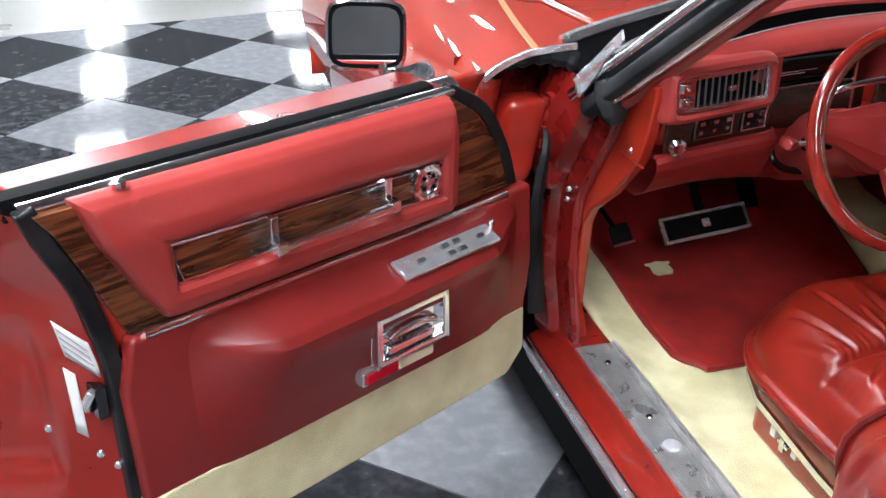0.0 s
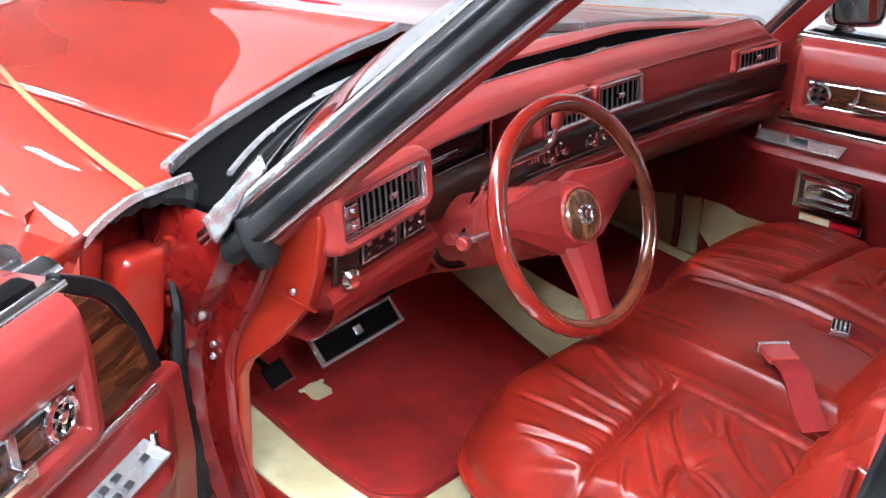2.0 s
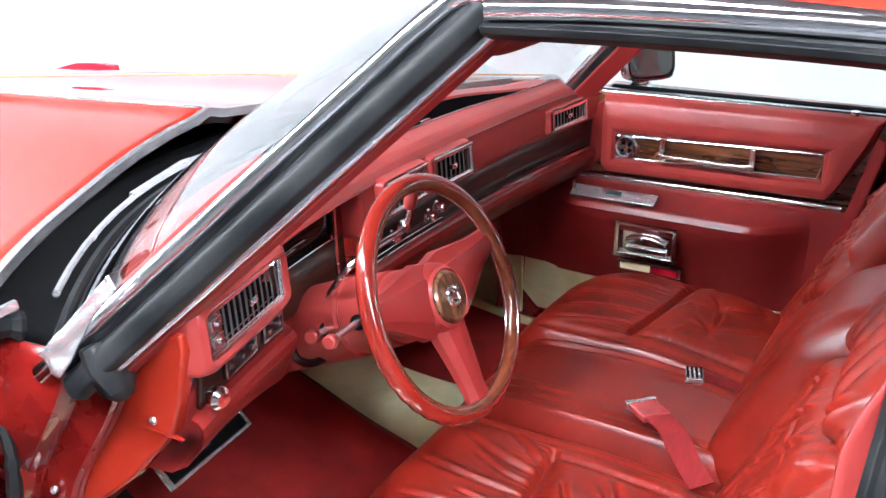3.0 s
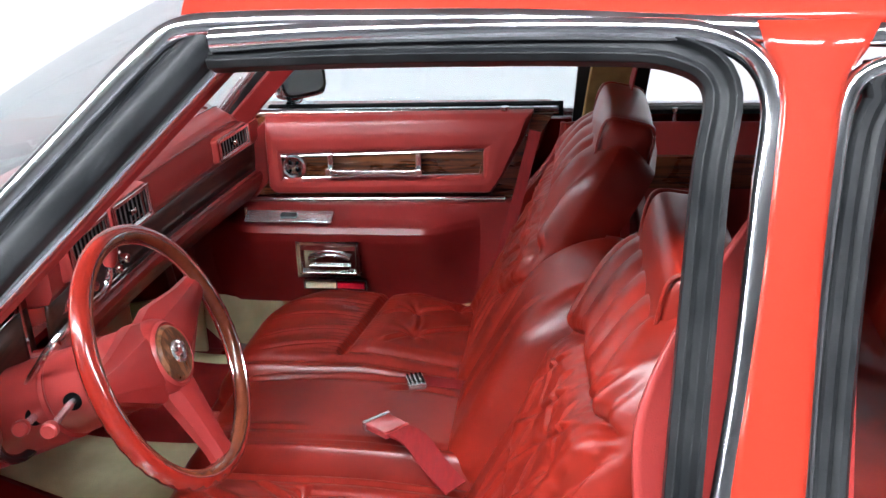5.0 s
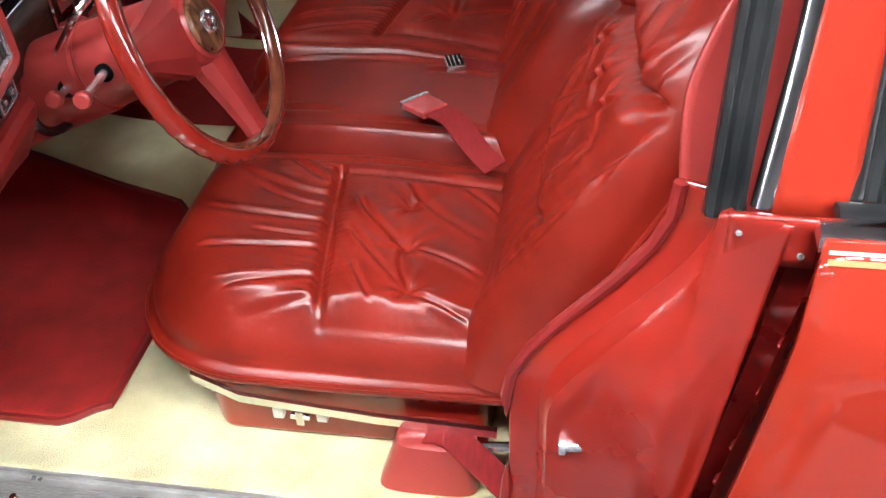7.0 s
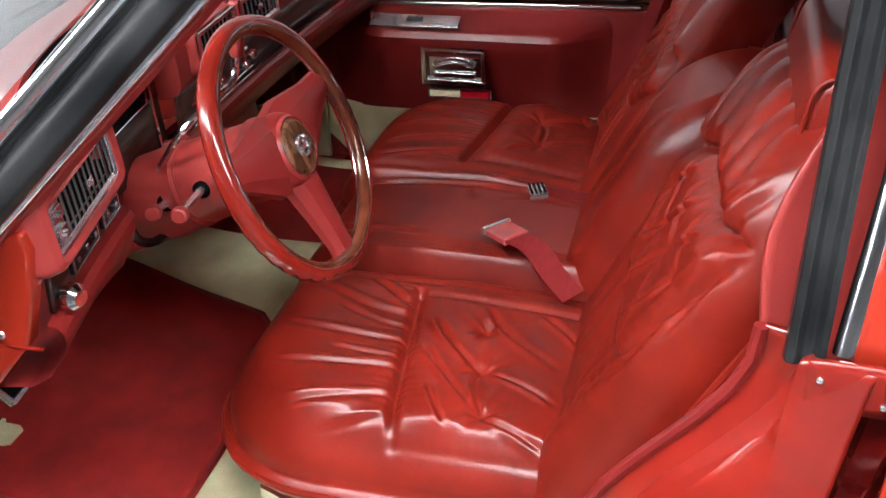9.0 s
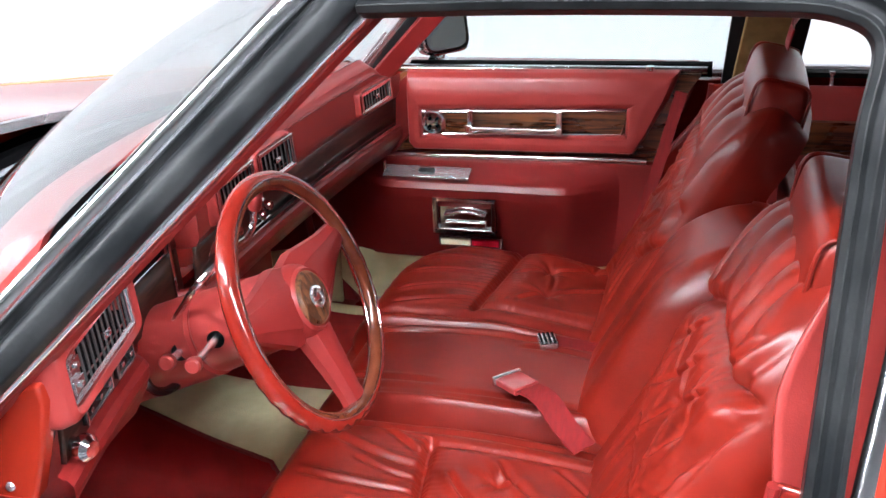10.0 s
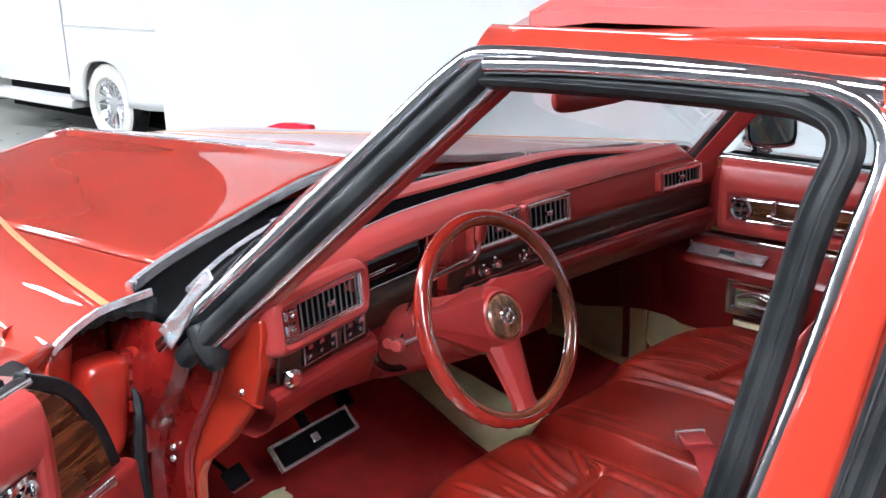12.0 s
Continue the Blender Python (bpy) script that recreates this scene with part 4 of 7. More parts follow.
        for i, q in enumerate(L):
            if d0 <= q:
                return [lerp(o[i][k], o[(i + 1) % len(o)][k], d0 / q) for k in (0, 1)]
            d0 -= q
        return list(o[0])
    def inner(p):
        # nearest way towards the middle onto the opening
        y = max(-0.335, min(0.153, p[0]))
        top, bot = lerp(0.8725, 0.888, (0.155 - y) / 0.5), lerp(0.812, 0.826, (0.150 - y) / 0.475)
        return [y, max(bot, min(top, p[1]))]
    def pad(u, v):
        p = outer(u % 1.0)
        q = inner(p)
        prof = ((0.0, 0.0), (0.0, 0.010), (0.05, 0.026), (0.16, 0.036), (0.55, 0.040), (0.84, 0.038), (0.95, 0.032), (1.0, 0.022), (1.0, 0.004))
        w = v * (len(prof) - 1)
        i = min(len(prof) - 2, int(w))
        t, hh = lerp(prof[i][0], prof[i + 1][0], w - i), lerp(prof[i][1], prof[i + 1][1], w - i)
        return f((-0.748 + hh - 0.016 * smooth((lerp(p[1], q[1], t) - 0.90) / 0.09), lerp(p[0], q[0], t), lerp(p[1], q[1], t)))
    b.grid(pad, n * 2, 33, close_u=True)
    part("door_pad", b, VINYL, door, "soft red padded upper door panel")
    b = Build().prism([(0.156, 0.872), (-0.346, 0.890), (-0.328, 0.824), (0.152, 0.810)], "x", *sorted((s * 0.728, s * 0.738)))
    part("wood_inlay", b, WOOD, door, "dark wood-grain inlay")
    loop = [f((-0.722, y, z)) for y, z in ((0.153, 0.869), (-0.342, 0.886), (-0.325, 0.828), (0.149, 0.814))]
    part("inlay_trim", Build().tube(loop, 0.0028, k=6, closed=True), CHROME, door, "thin chrome edging")
    # pull handle
    b = Build()
    for y in (0.030, -0.183):
        b.box(f((-0.728, y - 0.007, 0.828)), f((-0.708, y + 0.007, 0.882)))
        b.box(f((-0.715, y - 0.010, 0.828)), f((-0.690, y + 0.010, 0.848)))
    b.box(f((-0.702, -0.183, 0.832)), f((-0.690, 0.030, 0.844)))
    part("pull_handle", b, CHROME, door, "chrome pull handle", bevel=0.003)
    # mirror control
    b = Build().lathe([(0.0, 0.012), (0.007, 0.011), (0.011, 0.004), (0.018, 0.004), (0.021, 0.011), (0.026, 0.013), (0.031, 0.011), (0.034, 0.004), (0.034, 0.0)], f((-0.728, 0.124, 0.843)), f((1, 0, 0)), 28)
    for k in range(4):
        a = k * math.pi / 2 + 0.78
        b.lathe([(0, 0.0065), (0.004, 0.006), (0.0045, 0.004)], f((-0.724, 0.124 + 0.013 * math.cos(a), 0.843 + 0.013 * math.sin(a))), f((1, 0, 0)), 8, 1)
    part("round_control", b, [CHROME, BLACK], door, "round chrome control")
    # trims
    b = Build().sweep([f(p) for p in ((-0.738, 0.335, 0.751), (-0.738, -0.0, 0.755), (-0.738, -0.385, 0.761))], [(0.006 * math.cos(a), 0.0085 * math.sin(a)) for a in np.linspace(0, 6.283, 13)[:-1]])
    part("belt_trim", b, CHROME, door, "slim chrome strip")
    b = Build().sweep([f(p) for p in ((-0.768, 0.215, 0.966), (-0.768, -0.51, 0.972))], [(0.012 * math.cos(a), 0.009 * math.sin(a)) for a in np.linspace(0, 6.283, 13)[:-1]])
    part("window_trim", b, CHROME, door, "chrome window ledge strip")
    b = Build().sweep([f(p) for p in ((-0.802, 0.195, 0.964), (-0.802, -0.52, 0.972))], [(-0.020, -0.018), (0.020, -0.018), (0.016, 0.010), (0.004, 0.013), (-0.016, 0.010)])
    part("window_seal", b, BLACK, door, "black rubber window seal")
    b = Build().sweep([f(p) for p in ((-0.845, 0.29, 0.946), (-0.845, -0.56, 0.952))], [(-0.026, -0.014), (0.024, -0.014), (0.023, -0.002), (0.016, 0.007), (0.004, 0.011), (-0.010, 0.009), (-0.021, 0.002), (-0.026, -0.006)])
    part("outer_trim", b, CHROME, door, "chrome outer belt strip")
    # switch plate on the armrest
    b = Build()
    start = len(b.v)
    b.box((-0.021, -0.108, -0.004), (0.021, 0.108, 0.004))
    if s < 0:
        for i, (x, y) in enumerate(((-0.009, 0.0), (0.009, 0.0), (-0.009, 0.026), (0.009, 0.026), (0.0, -0.06), (0.0, 0.075))):
            b.box((x - 0.0045, y - 0.008, 0.004), (x + 0.0045, y + 0.008, 0.008), 1)
    else:
        b.box((-0.008, -0.02, 0.004), (0.008, 0.02, 0.009), 1)
    b.turned(Matrix.Translation(f((-0.684, 0.135, 0.728))) @ Matrix.Rotation(s * radians(-22), 4, "Y"), start)
    part("switch_plate", b, [SILVER, DARKGREY], door, "chrome window switch plate", bevel=0.003, segs=3)
    part("lock_lever", Build().box(f((-0.690, 0.238, 0.722)), f((-0.682, 0.246, 0.752))), CHROME, door, "small upright chrome lever", bevel=0.002)
    # door opener
    b = Build()
    y0, y1, z0, z1 = 0.110, -0.032, 0.668, 0.590
    xs = -0.666
    for a, c in (((y0, z0), (y1, z0)), ((y1, z0), (y1, z1)), ((y1, z1), (y0, z1)), ((y0, z1), (y0, z0))):
        b.box(f((xs - 0.012, min(a[0], c[0]) - 0.005, min(a[1], c[1]) - 0.005)), f((xs + 0.008, max(a[0], c[0]) + 0.005, max(a[1], c[1]) + 0.005)))
    b.box(f((xs - 0.012, y1, z1)), f((xs - 0.006, y0, z0)), 1)
    b.tube([f((xs + 0.0, lerp(y0 - 0.02, y1 + 0.02, i / 8), 0.628 + 0.012 * math.sin(math.pi * i / 8))) for i in range(9)], 0.011, k=8, flat=0.6)
    b.box(f((xs - 0.006, y1 + 0.02, 0.598)), f((xs + 0.004, y0 - 0.02, 0.612)))
    part("door_opener", b, [CHROME, CHROME], door, "chrome inside door opener", bevel=0.004, segs=3)
    # marker lamp
    b = Build().box(f((-0.712, -0.045, 0.535)), f((-0.690, 0.115, 0.562)))
    part("lamp_bezel", b, SILVER, door, "chrome lamp bezel", bevel=0.003)
    part("marker_lamp", Build().box(f((-0.700, -0.040, 0.539)), f((-0.686, 0.030, 0.558))), REDLENS, door, "red marker lens", bevel=0.003)
    part("courtesy_lamp", Build().box(f((-0.700, 0.032, 0.539)), f((-0.686, 0.110, 0.558))), WARMLENS, door, "clear courtesy lamp lens", bevel=0.003)
    # lock knob
    b = Build().lathe([(0.020, 0.0), (0.018, 0.006), (0.006, 0.008), (0.005, 0.022), (0.011, 0.026), (0.011, 0.034), (0.0, 0.037)], f((-0.748, -0.385, 0.950)), (0, 0, 1), 14)
    part("lock_knob", b, CHROME, door, "chrome lock knob")
    # outside mirror
    c = Vector((-1.02, 0.25, 1.0)) if s < 0 else Vector((-0.87, 0.135, 1.042))
    b = Build()
    st = len(b.v)
    n = 24
    def mh(u, v):
        a = 2 * math.pi * u
        cx, cz = math.cos(a), math.sin(a)
        k = (abs(cx) ** 5 + abs(cz) ** 5) ** (-1 / 5)
        sc = (0.0, 0.62, 0.86, 0.97, 1.0, 1.0, 0.93)
        dy = (0.055, 0.050, 0.036, 0.018, 0.0, -0.014, -0.017)
        q = v * 6
        i = min(5, int(q))
        g = lerp(sc[i], sc[i + 1], q - i)
        return Vector((0.073 * cx * k * g, lerp(dy[i], dy[i + 1], q - i), 0.063 * cz * k * g))
    b.grid(mh, 40, 19, close_u=True)
    def mf(u, v):
        a = 2 * math.pi * u
        cx, cz = math.cos(a), math.sin(a)
        k = (abs(cx) ** 5 + abs(cz) ** 5) ** (-1 / 5)
        return Vector((0.061 * cx * k * v, -0.0150, 0.051 * cz * k * v))
    b.grid(mf, 40, 3, 1, close_u=True)
    b.grid(lambda u, v: mf(u, lerp(1.0, 1.125, v)), 40, 2, 2, close_u=True)
    b.turned(Matrix.Translation(c) @ Matrix.Rotation(radians(45 if s < 0 else 38), 4, "Z") @ Matrix.Rotation(radians(-9), 4, "X"), st)
    b.tube([c + Vector((0.03, 0.012, -0.05)), c + Vector((0.045, 0.015, -0.075)), Vector((-0.878, c.y + 0.01, 0.955))], 0.017, k=10, scale=[0.8, 0.9, 1.5])
    if s > 0:
        b.v = [flip(p) for p in b.v]
    part("door_mirror", b, [CHROME, MIRROR, BLACK], door, "chrome-backed rectangular outside mirror")
    if s < 0:
        # slanting rear end of the door, and the things on it
        knots = ((0.975, -0.507), (0.92, -0.487), (0.84, -0.453), (0.72, -0.427), (0.58, -0.421), (0.30, -0.414))
        def inner_y(z):
            k = next(i for i in range(len(knots) - 1) if knots[i + 1][0] <= z)
            return lerp(knots[k][1], knots[k + 1][1], (knots[k][0] - z) / (knots[k][0] - knots[k + 1][0])) - 0.010
        def rear_face(u, z, lift=0.0):
            dent = 0.010 * smooth((u - 0.35) / 0.1) * smooth((0.80 - z) / 0.06) * smooth((z - 0.50) / 0.06) - 0.008 * smooth((u - 0.3) / 0.2) * smooth((0.52 - z) / 0.08)
            return (-0.770 - 0.155 * u + 0.69 * (lift - dent), lerp(inner_y(z), -0.585, u) - 0.72 * (lift - dent), z)
        part("rear_end", Build().grid(lambda u, v: rear_face(u, lerp(0.965, 0.33, v)), 24, 40), JAMB, door, "red painted rear end of the door")
        def patch(name, u0, u1, z0, z1, drop, m, label, lift=0.003):
            return part(name, Build().grid(lambda u, v: rear_face(lerp(u0, u1, u), lerp(z0, z1, v) - drop * u, lift), 6, 6), m, door, label, thick=0.001)
        patch("sticker", 0.20, 0.01, 0.795, 0.735, 0.035, LABELW, "white paper service sticker")
        for i in range(4):
            patch("print", 0.18, 0.03, 0.784 - 0.013 * i, 0.780 - 0.013 * i, 0.035, GREYTEXT, "faint grey printed line", 0.0045)
        patch("sticker", 0.24, 0.17, 0.715, 0.605, 0.01, LABELW, "narrow white sticker")
        p = Vector(rear_face(0.05, 0.665, 0.002))
        b = Build().box(p - Vector((0.016, 0.010, 0.026)), p + Vector((0.016, 0.006, 0.026)), 1)
        b.tube([p + Vector((-0.012, -0.012, -0.020)), p + Vector((0.0, -0.018, 0.0)), p + Vector((0.008, -0.012, 0.020))], 0.007, k=8)
        part("latch", b, [ALU, GLOSSBLACK], door, "worn steel door latch", bevel=0.003)
        for u, z in ((0.12, 0.565), (0.02, 0.545), (0.45, 0.60)):
            part("screw", Build().lathe([(0, 0.004), (0.005, 0.003), (0.0065, 0)], rear_face(u, z, 0.001), (0.69, -0.72, 0), 10), ALU, door, "screw head")
        door.matrix_basis = Matrix.Translation((-0.938, -0.574, 0)) @ Matrix.Rotation(radians(-62), 4, "Z")
    else:
        b = Build().grid(lambda u, v: f((lerp(-0.80, -0.625, v) - 0.02 * math.sin(math.pi * v), lerp(lerp(0.22, -0.16, v), -0.65, u), lerp(0.95, 1.36, v))), 8, 8)
        g = part("window_pane", b, GLASS, door, "clear side window")
        g.visible_shadow = False
    return door


front_door(-1, "driver_door", "red front door standing wide open, wood-grain trim")
front_door(1, "passenger_door", "closed red front door with wood-grain trim")


# ---- dashboard ----
def face(x):
    return 0.258 - (0.19 if x < 0 else 0.075) * x * x


def recess(x):
    """One inside the instrument opening, nought elsewhere."""
    return smooth((x + 0.478) / 0.008) * smooth((-0.232 - x) / 0.008)


def dashboard():
    def slot(x):
        """Front and rear edge of the defroster slot."""
        a = abs(x)
        fr = max(face(x) + 0.032, 0.318 - 0.42 * max(0.0, a - 0.10) ** 2 + 0.010 * (x < 0))
        return fr, max(fr + 0.012, 0.384 - 0.80 * max(0.0, a - 0.20) ** 2)
    def sink(x):
        return 0.075 * smooth((abs(x) - 0.60) / 0.145) + 0.012 * smooth((-x - 0.3) / 0.5)
    def behind(x):
        """The shelf behind the slot falls away towards the passenger's end."""
        return 0.018 * smooth((x - 0.25) / 0.30)
    prof = ((0.020, 0.895), (0.002, 0.900), (-0.006, 0.915), (-0.006, 0.950), (-0.003, 0.975), (-0.002, 0.984), (0.001, 0.992), (0.006, 1.000), (0.014, 1.006), (0.024, 1.011), (0, 1.017), (0, 1.012), (0, 0.985), (1, 0.985), (1, 1.022), (1, 1.028), (2, 1.032), (2, 1.022), (2, 1.0), (2, 0.93))
    def g(u, v):
        x = lerp(-0.745, 0.745, u)
        q = v * (len(prof) - 1)
        i = min(len(prof) - 2, int(q + 1e-6))
        fr, re = slot(x)
        back = 0.485 - 0.30 * x * x
        def row(k):
            if k <= 9:
                return face(x) + prof[k][0] + (0.060 * recess(x) if k <= 4 else 0.0)
            return {10: fr, 11: fr + 0.002, 12: fr + 0.004, 13: re - 0.004, 14: re - 0.002, 15: re, 16: lerp(re, back, 0.4), 17: lerp(re, back, 0.8), 18: back, 19: back}[k]
        y, z = lerp(row(i), row(i + 1), q - i), lerp(prof[i][1], prof[i + 1][1], q - i)
        return (x, y, z - sink(x) * smooth((z - 0.955) / 0.045) - behind(x) * smooth((q - 13) / 1.0))
    b = Build().grid(g, 261, 58)
    dash = part("dashboard", b, VINYL, car, "soft red padded dashboard", smooth=50)
    # stitched crease along the brow
    def brow(x, dz=0.0):
        return (x, face(x) - 0.0035, 0.984 + dz - sink(x) * smooth((0.984 - 0.955) / 0.045))
    part("brow_seam", Build().tube([brow(lerp(-0.735, 0.735, i / 80)) for i in range(81)], 0.0022, k=6), PANEL, dash, "dark sewn line along the padded brow")
    def lining(u, v):
        x = lerp(-0.69, 0.69, u)
        fr, re = slot(x)
        y, z = ((fr + 0.0045, 0.990), (re - 0.0085, 0.990), (re - 0.006, 1.0235))[round(v * 2)]
        return (x, y, z - sink(x) - behind(x) * (v > 0.9))
    part("defroster_slot", Build().grid(lining, 81, 3), BLACK, dash, "long black defroster slot")
    edge = [(x, slot(x)[0] + 0.001, 1.0185 - sink(x)) for x in np.linspace(-0.60, 0.62, 60)]
    part("slot_trim", Build().tube(edge, 0.0016, k=6), CHROME, dash, "hairline bright edge of the slot")
    part("slot_emblem", Build().box((0.13, 0.345, 0.992), (0.165, 0.352, 1.012)), CHROME, dash, "small chrome script")
    def band(z0, z1, o0, o1, x0, x1):
        return Build().grid(lambda u, v: (lerp(x0, x1, u), face(lerp(x0, x1, u)) + lerp(o0, o1, v), lerp(z0, z1, v)), 51, 4)
    part("wood_band", band(0.902, 0.838, 0.006, 0.010, -0.23, 0.735), WOODX, dash, "dark wood-grain dashboard band", thick=0.006)
    def strip(z, x0, x1, o, w=0.004):
        return Build().sweep([(lerp(x0, x1, i / 40), face(lerp(x0, x1, i / 40)) + o, z) for i in range(41)], [(-w, -w), (w * 1.5, -w), (w * 1.5, w), (-w, w)])
    part("chrome_strip", strip(0.835, -0.23, 0.735, -0.001), CHROME, dash, "long thin chrome strip")
    part("chrome_strip", strip(0.845, -0.19, 0.06, 0.003, 0.0014), CHROME, dash, "hairline chrome strip")
    # lower apron, open round the column
    lo = ((0.012, 0.832), (-0.001, 0.830), (-0.008, 0.822), (-0.008, 0.808), (0.0, 0.79), (0.028, 0.755), (0.06, 0.735), (0.13, 0.725), (0.22, 0.72))
    def lower(u, v):
        x = lerp(-0.745, 0.745, u)
        q = v * (len(lo) - 1)
        i = min(len(lo) - 2, int(q))
        hole = smooth((x + 0.468) / 0.03) * smooth((-0.235 - x) / 0.03)
        z = lerp(lo[i][1], lo[i + 1][1], q - i)
        dip = 0.030 * math.exp(-((x + 0.36) / 0.15) ** 2) * smooth((0.80 - z) / 0.05)
        return (x, face(x) + lerp(lo[i][0], lo[i + 1][0], q - i) + 0.045 * hole * smooth((z - 0.735) / 0.035), z - dip)
    part("lower_dash", Build().grid(lower, 181, 41), PANEL, dash, "red lower dashboard")
    # left control panel
    part("control_panel", band(0.902, 0.836, 0.004, 0.010, -0.725, -0.485), WOODX, dash, "wood-grain control panel", thick=0.006)
    for x0, x1 in ((-0.665, -0.575), (-0.555, -0.497)):
        c = (x0 + x1) / 2
        t = Matrix.Translation((c, face(c) + 0.001, 0.872)) @ Matrix.Rotation(math.atan(-0.38 * c), 4, "Z")
        w = (x1 - x0) / 2
        b = Build().box((-w, -0.002, -0.023), (w, 0.006, 0.023), 1)
        for z in (-0.0215, 0.0215):
            b.box((-w, -0.0045, z - 0.0015), (w, -0.0015, z + 0.0015))
        for x in (-w + 0.0015, w - 0.0015):
            b.box((x - 0.0015, -0.0045, -0.0215), (x + 0.0015, -0.0015, 0.0215))
        k = 3 if w > 0.03 else 2
        for i in range(k):
            x = lerp(-w + 0.014, w - 0.014, i / (k - 1))
            b.box((x - 0.006, -0.008, 0.004), (x + 0.006, -0.002, 0.012)).box((x - 0.004, -0.006, -0.012), (x + 0.004, -0.002, -0.006))
        part("control_switch", b.turned(t), [CHROME, GLOSSBLACK], dash, "black switch panel with small chrome levers", bevel=0.0008)
    b = Build().lathe([(0.0, 0.034), (0.010, 0.033), (0.016, 0.026), (0.0165, 0.016), (0.012, 0.010), (0.009, 0.006), (0.009, 0.0)], (-0.705, face(-0.705) + 0.004, 0.852), (-0.2, -1, 0), 22)
    part("headlamp_knob", b, CHROME, dash, "chrome headlamp knob")
    b = Build().sweep([(-0.748, 0.192, 0.815), (-0.741, 0.166, 0.875), (-0.738, 0.158, 0.90)], [(-0.004, -0.002), (0.004, -0.002), (0.004, 0.002), (-0.004, 0.002)])
    part("end_trim", b, CHROME, dash, "narrow bright end trim")
    # vents
    def vent(xa, xb, knobs, boxed=False, zc=0.945, h=0.026, proud=0.018):
        c = (xa + xb) / 2
        slope = -2 * (0.19 if c < 0 else 0.075) * c
        t = Matrix.Translation((c, face(c) - proud, zc)) @ Matrix.Rotation(math.atan(slope), 4, "Z") @ Matrix.Rotation(radians(-4), 4, "X")
        w = (xb - xa) / 2 / math.cos(math.atan(slope))
        left = -w + 0.040 if knobs else -w
        fr = Build()
        # mitred frame: outer bead, step, inner bead
        for e, y0, y1, r in ((0.0045, -0.0075, 0.004, 0.0028), (0.0005, -0.0045, 0.004, 0.0022)):
            for a, d in (((-w, -h), (w, -h)), ((w, -h), (w, h)), ((w, h), (-w, h)), ((-w, h), (-w, -h))):
                fr.box((min(a[0], d[0]) - (e if a[0] == d[0] == -w else -e if a[0] == d[0] == w else e) - r, y0, min(a[1], d[1]) - (e if a[1] == d[1] == -h else -e if a[1] == d[1] == h else e) - r),
                       (max(a[0], d[0]) - (e if a[0] == d[0] == -w else -e if a[0] == d[0] == w else -e) + r, y1, max(a[1], d[1]) - (e if a[1] == d[1] == -h else -e if a[1] == d[1] == h else -e) + r))
        if knobs:
            fr.box((-w, -0.001, -h), (left, 0.006, h))
            for z in (-0.012, 0.012):
                fr.box((-w + 0.007, -0.007, z - 0.008), (left - 0.007, 0.0, z + 0.008))
                fr.box((-w + 0.016, -0.011, z - 0.003), (left - 0.016, -0.006, z + 0.003))
        mid = (left + w) / 2
        fr.box((mid - 0.010, -0.007, -0.005), (mid + 0.010, 0.0, 0.005)).box((mid - 0.004, -0.010, -0.003), (mid + 0.004, -0.006, 0.003))
        duct = Build().box((-w, 0.0085, -h), (w, 0.0100, h))
        n = max(7, int((w - left) / 0.0145))
        for bb in (fr, duct):
            bb.turned(t)
        su = Build()
        W, H = w + 0.016, h + 0.015
        steps = ((W + 0.012, H + 0.012, 0.034), (W + 0.011, H + 0.011, 0.008), (W + 0.006, H + 0.007, -0.006), (W - 0.002, H - 0.001, -0.013), (w + 0.014, h + 0.013, -0.013), (w + 0.008, h + 0.008, -0.008), (w + 0.007, h + 0.007, 0.012))
        def ring(u, v):
            q = v * (len(steps) - 1)
            i = min(len(steps) - 2, int(q))
            a, c2, d = (lerp(steps[i][k], steps[i + 1][k], q - i) for k in range(3))
            x, z = math.cos(2 * math.pi * u), math.sin(2 * math.pi * u)
            k = (abs(x) ** 9 + abs(z) ** 9) ** (-1 / 9)
            return (a * x * k, d, c2 * z * k)
        if not boxed:
            steps = ((w + 0.020, h + 0.016, 0.026), (w + 0.016, h + 0.013, 0.006), (w + 0.0125, h + 0.011, -0.001), (w + 0.009, h + 0.009, -0.002), (w + 0.0075, h + 0.0075, 0.006))
        su.grid(ring, 120, 31, close_u=True)
        part("vent_surround", su.turned(t), VINYL, dash, "red padded vent surround", smooth=60)
        ob = part("vent_frame", fr, CHROME, dash, "chrome air vent frame", bevel=0.0012)
        part("duct", duct, BLACK, ob, "black air duct")
        for i in range(n):
            x = lerp(left + 0.006, w - 0.006, i / (n - 1))
            sl = Build().box((x - 0.0015, -0.0030, -h + 0.002), (x + 0.0015, -0.0008, h - 0.002)).turned(t)
            part("slat", sl, SLAT, ob, "grey vent slat")
    vent(-0.722, -0.524, True, True, proud=0.016)
    vent(-0.168, -0.036, False, False, 0.952, 0.0235, 0.020)
    vent(0.004, 0.134, False, False, 0.951, 0.0235, 0.019)
    vent(0.502, 0.648, False, False, 0.943, 0.0165, 0.016)
    # instruments, set back in the opening
    def inner(name, x0, x1, z0, z1, depth, m, label):
        return part(name, Build().grid(lambda u, v: (lerp(x0, x1, u), face(lerp(x0, x1, u)) + depth + 0.004 * v, lerp(z0, z1, v)), 20, 3), m, dash, label, thick=0.005)
    inner("cluster_glass", -0.470, -0.272, 0.902, 0.982, 0.040, GLOSSBLACK, "dark instrument glass")
    inner("cluster_wood", -0.474, -0.236, 0.826, 0.901, 0.034, WOODX, "wood-grain panel below the instruments")
    inner("recess_side", -0.266, -0.236, 0.902, 0.982, 0.036, PANEL, "dark red side of the instrument opening")
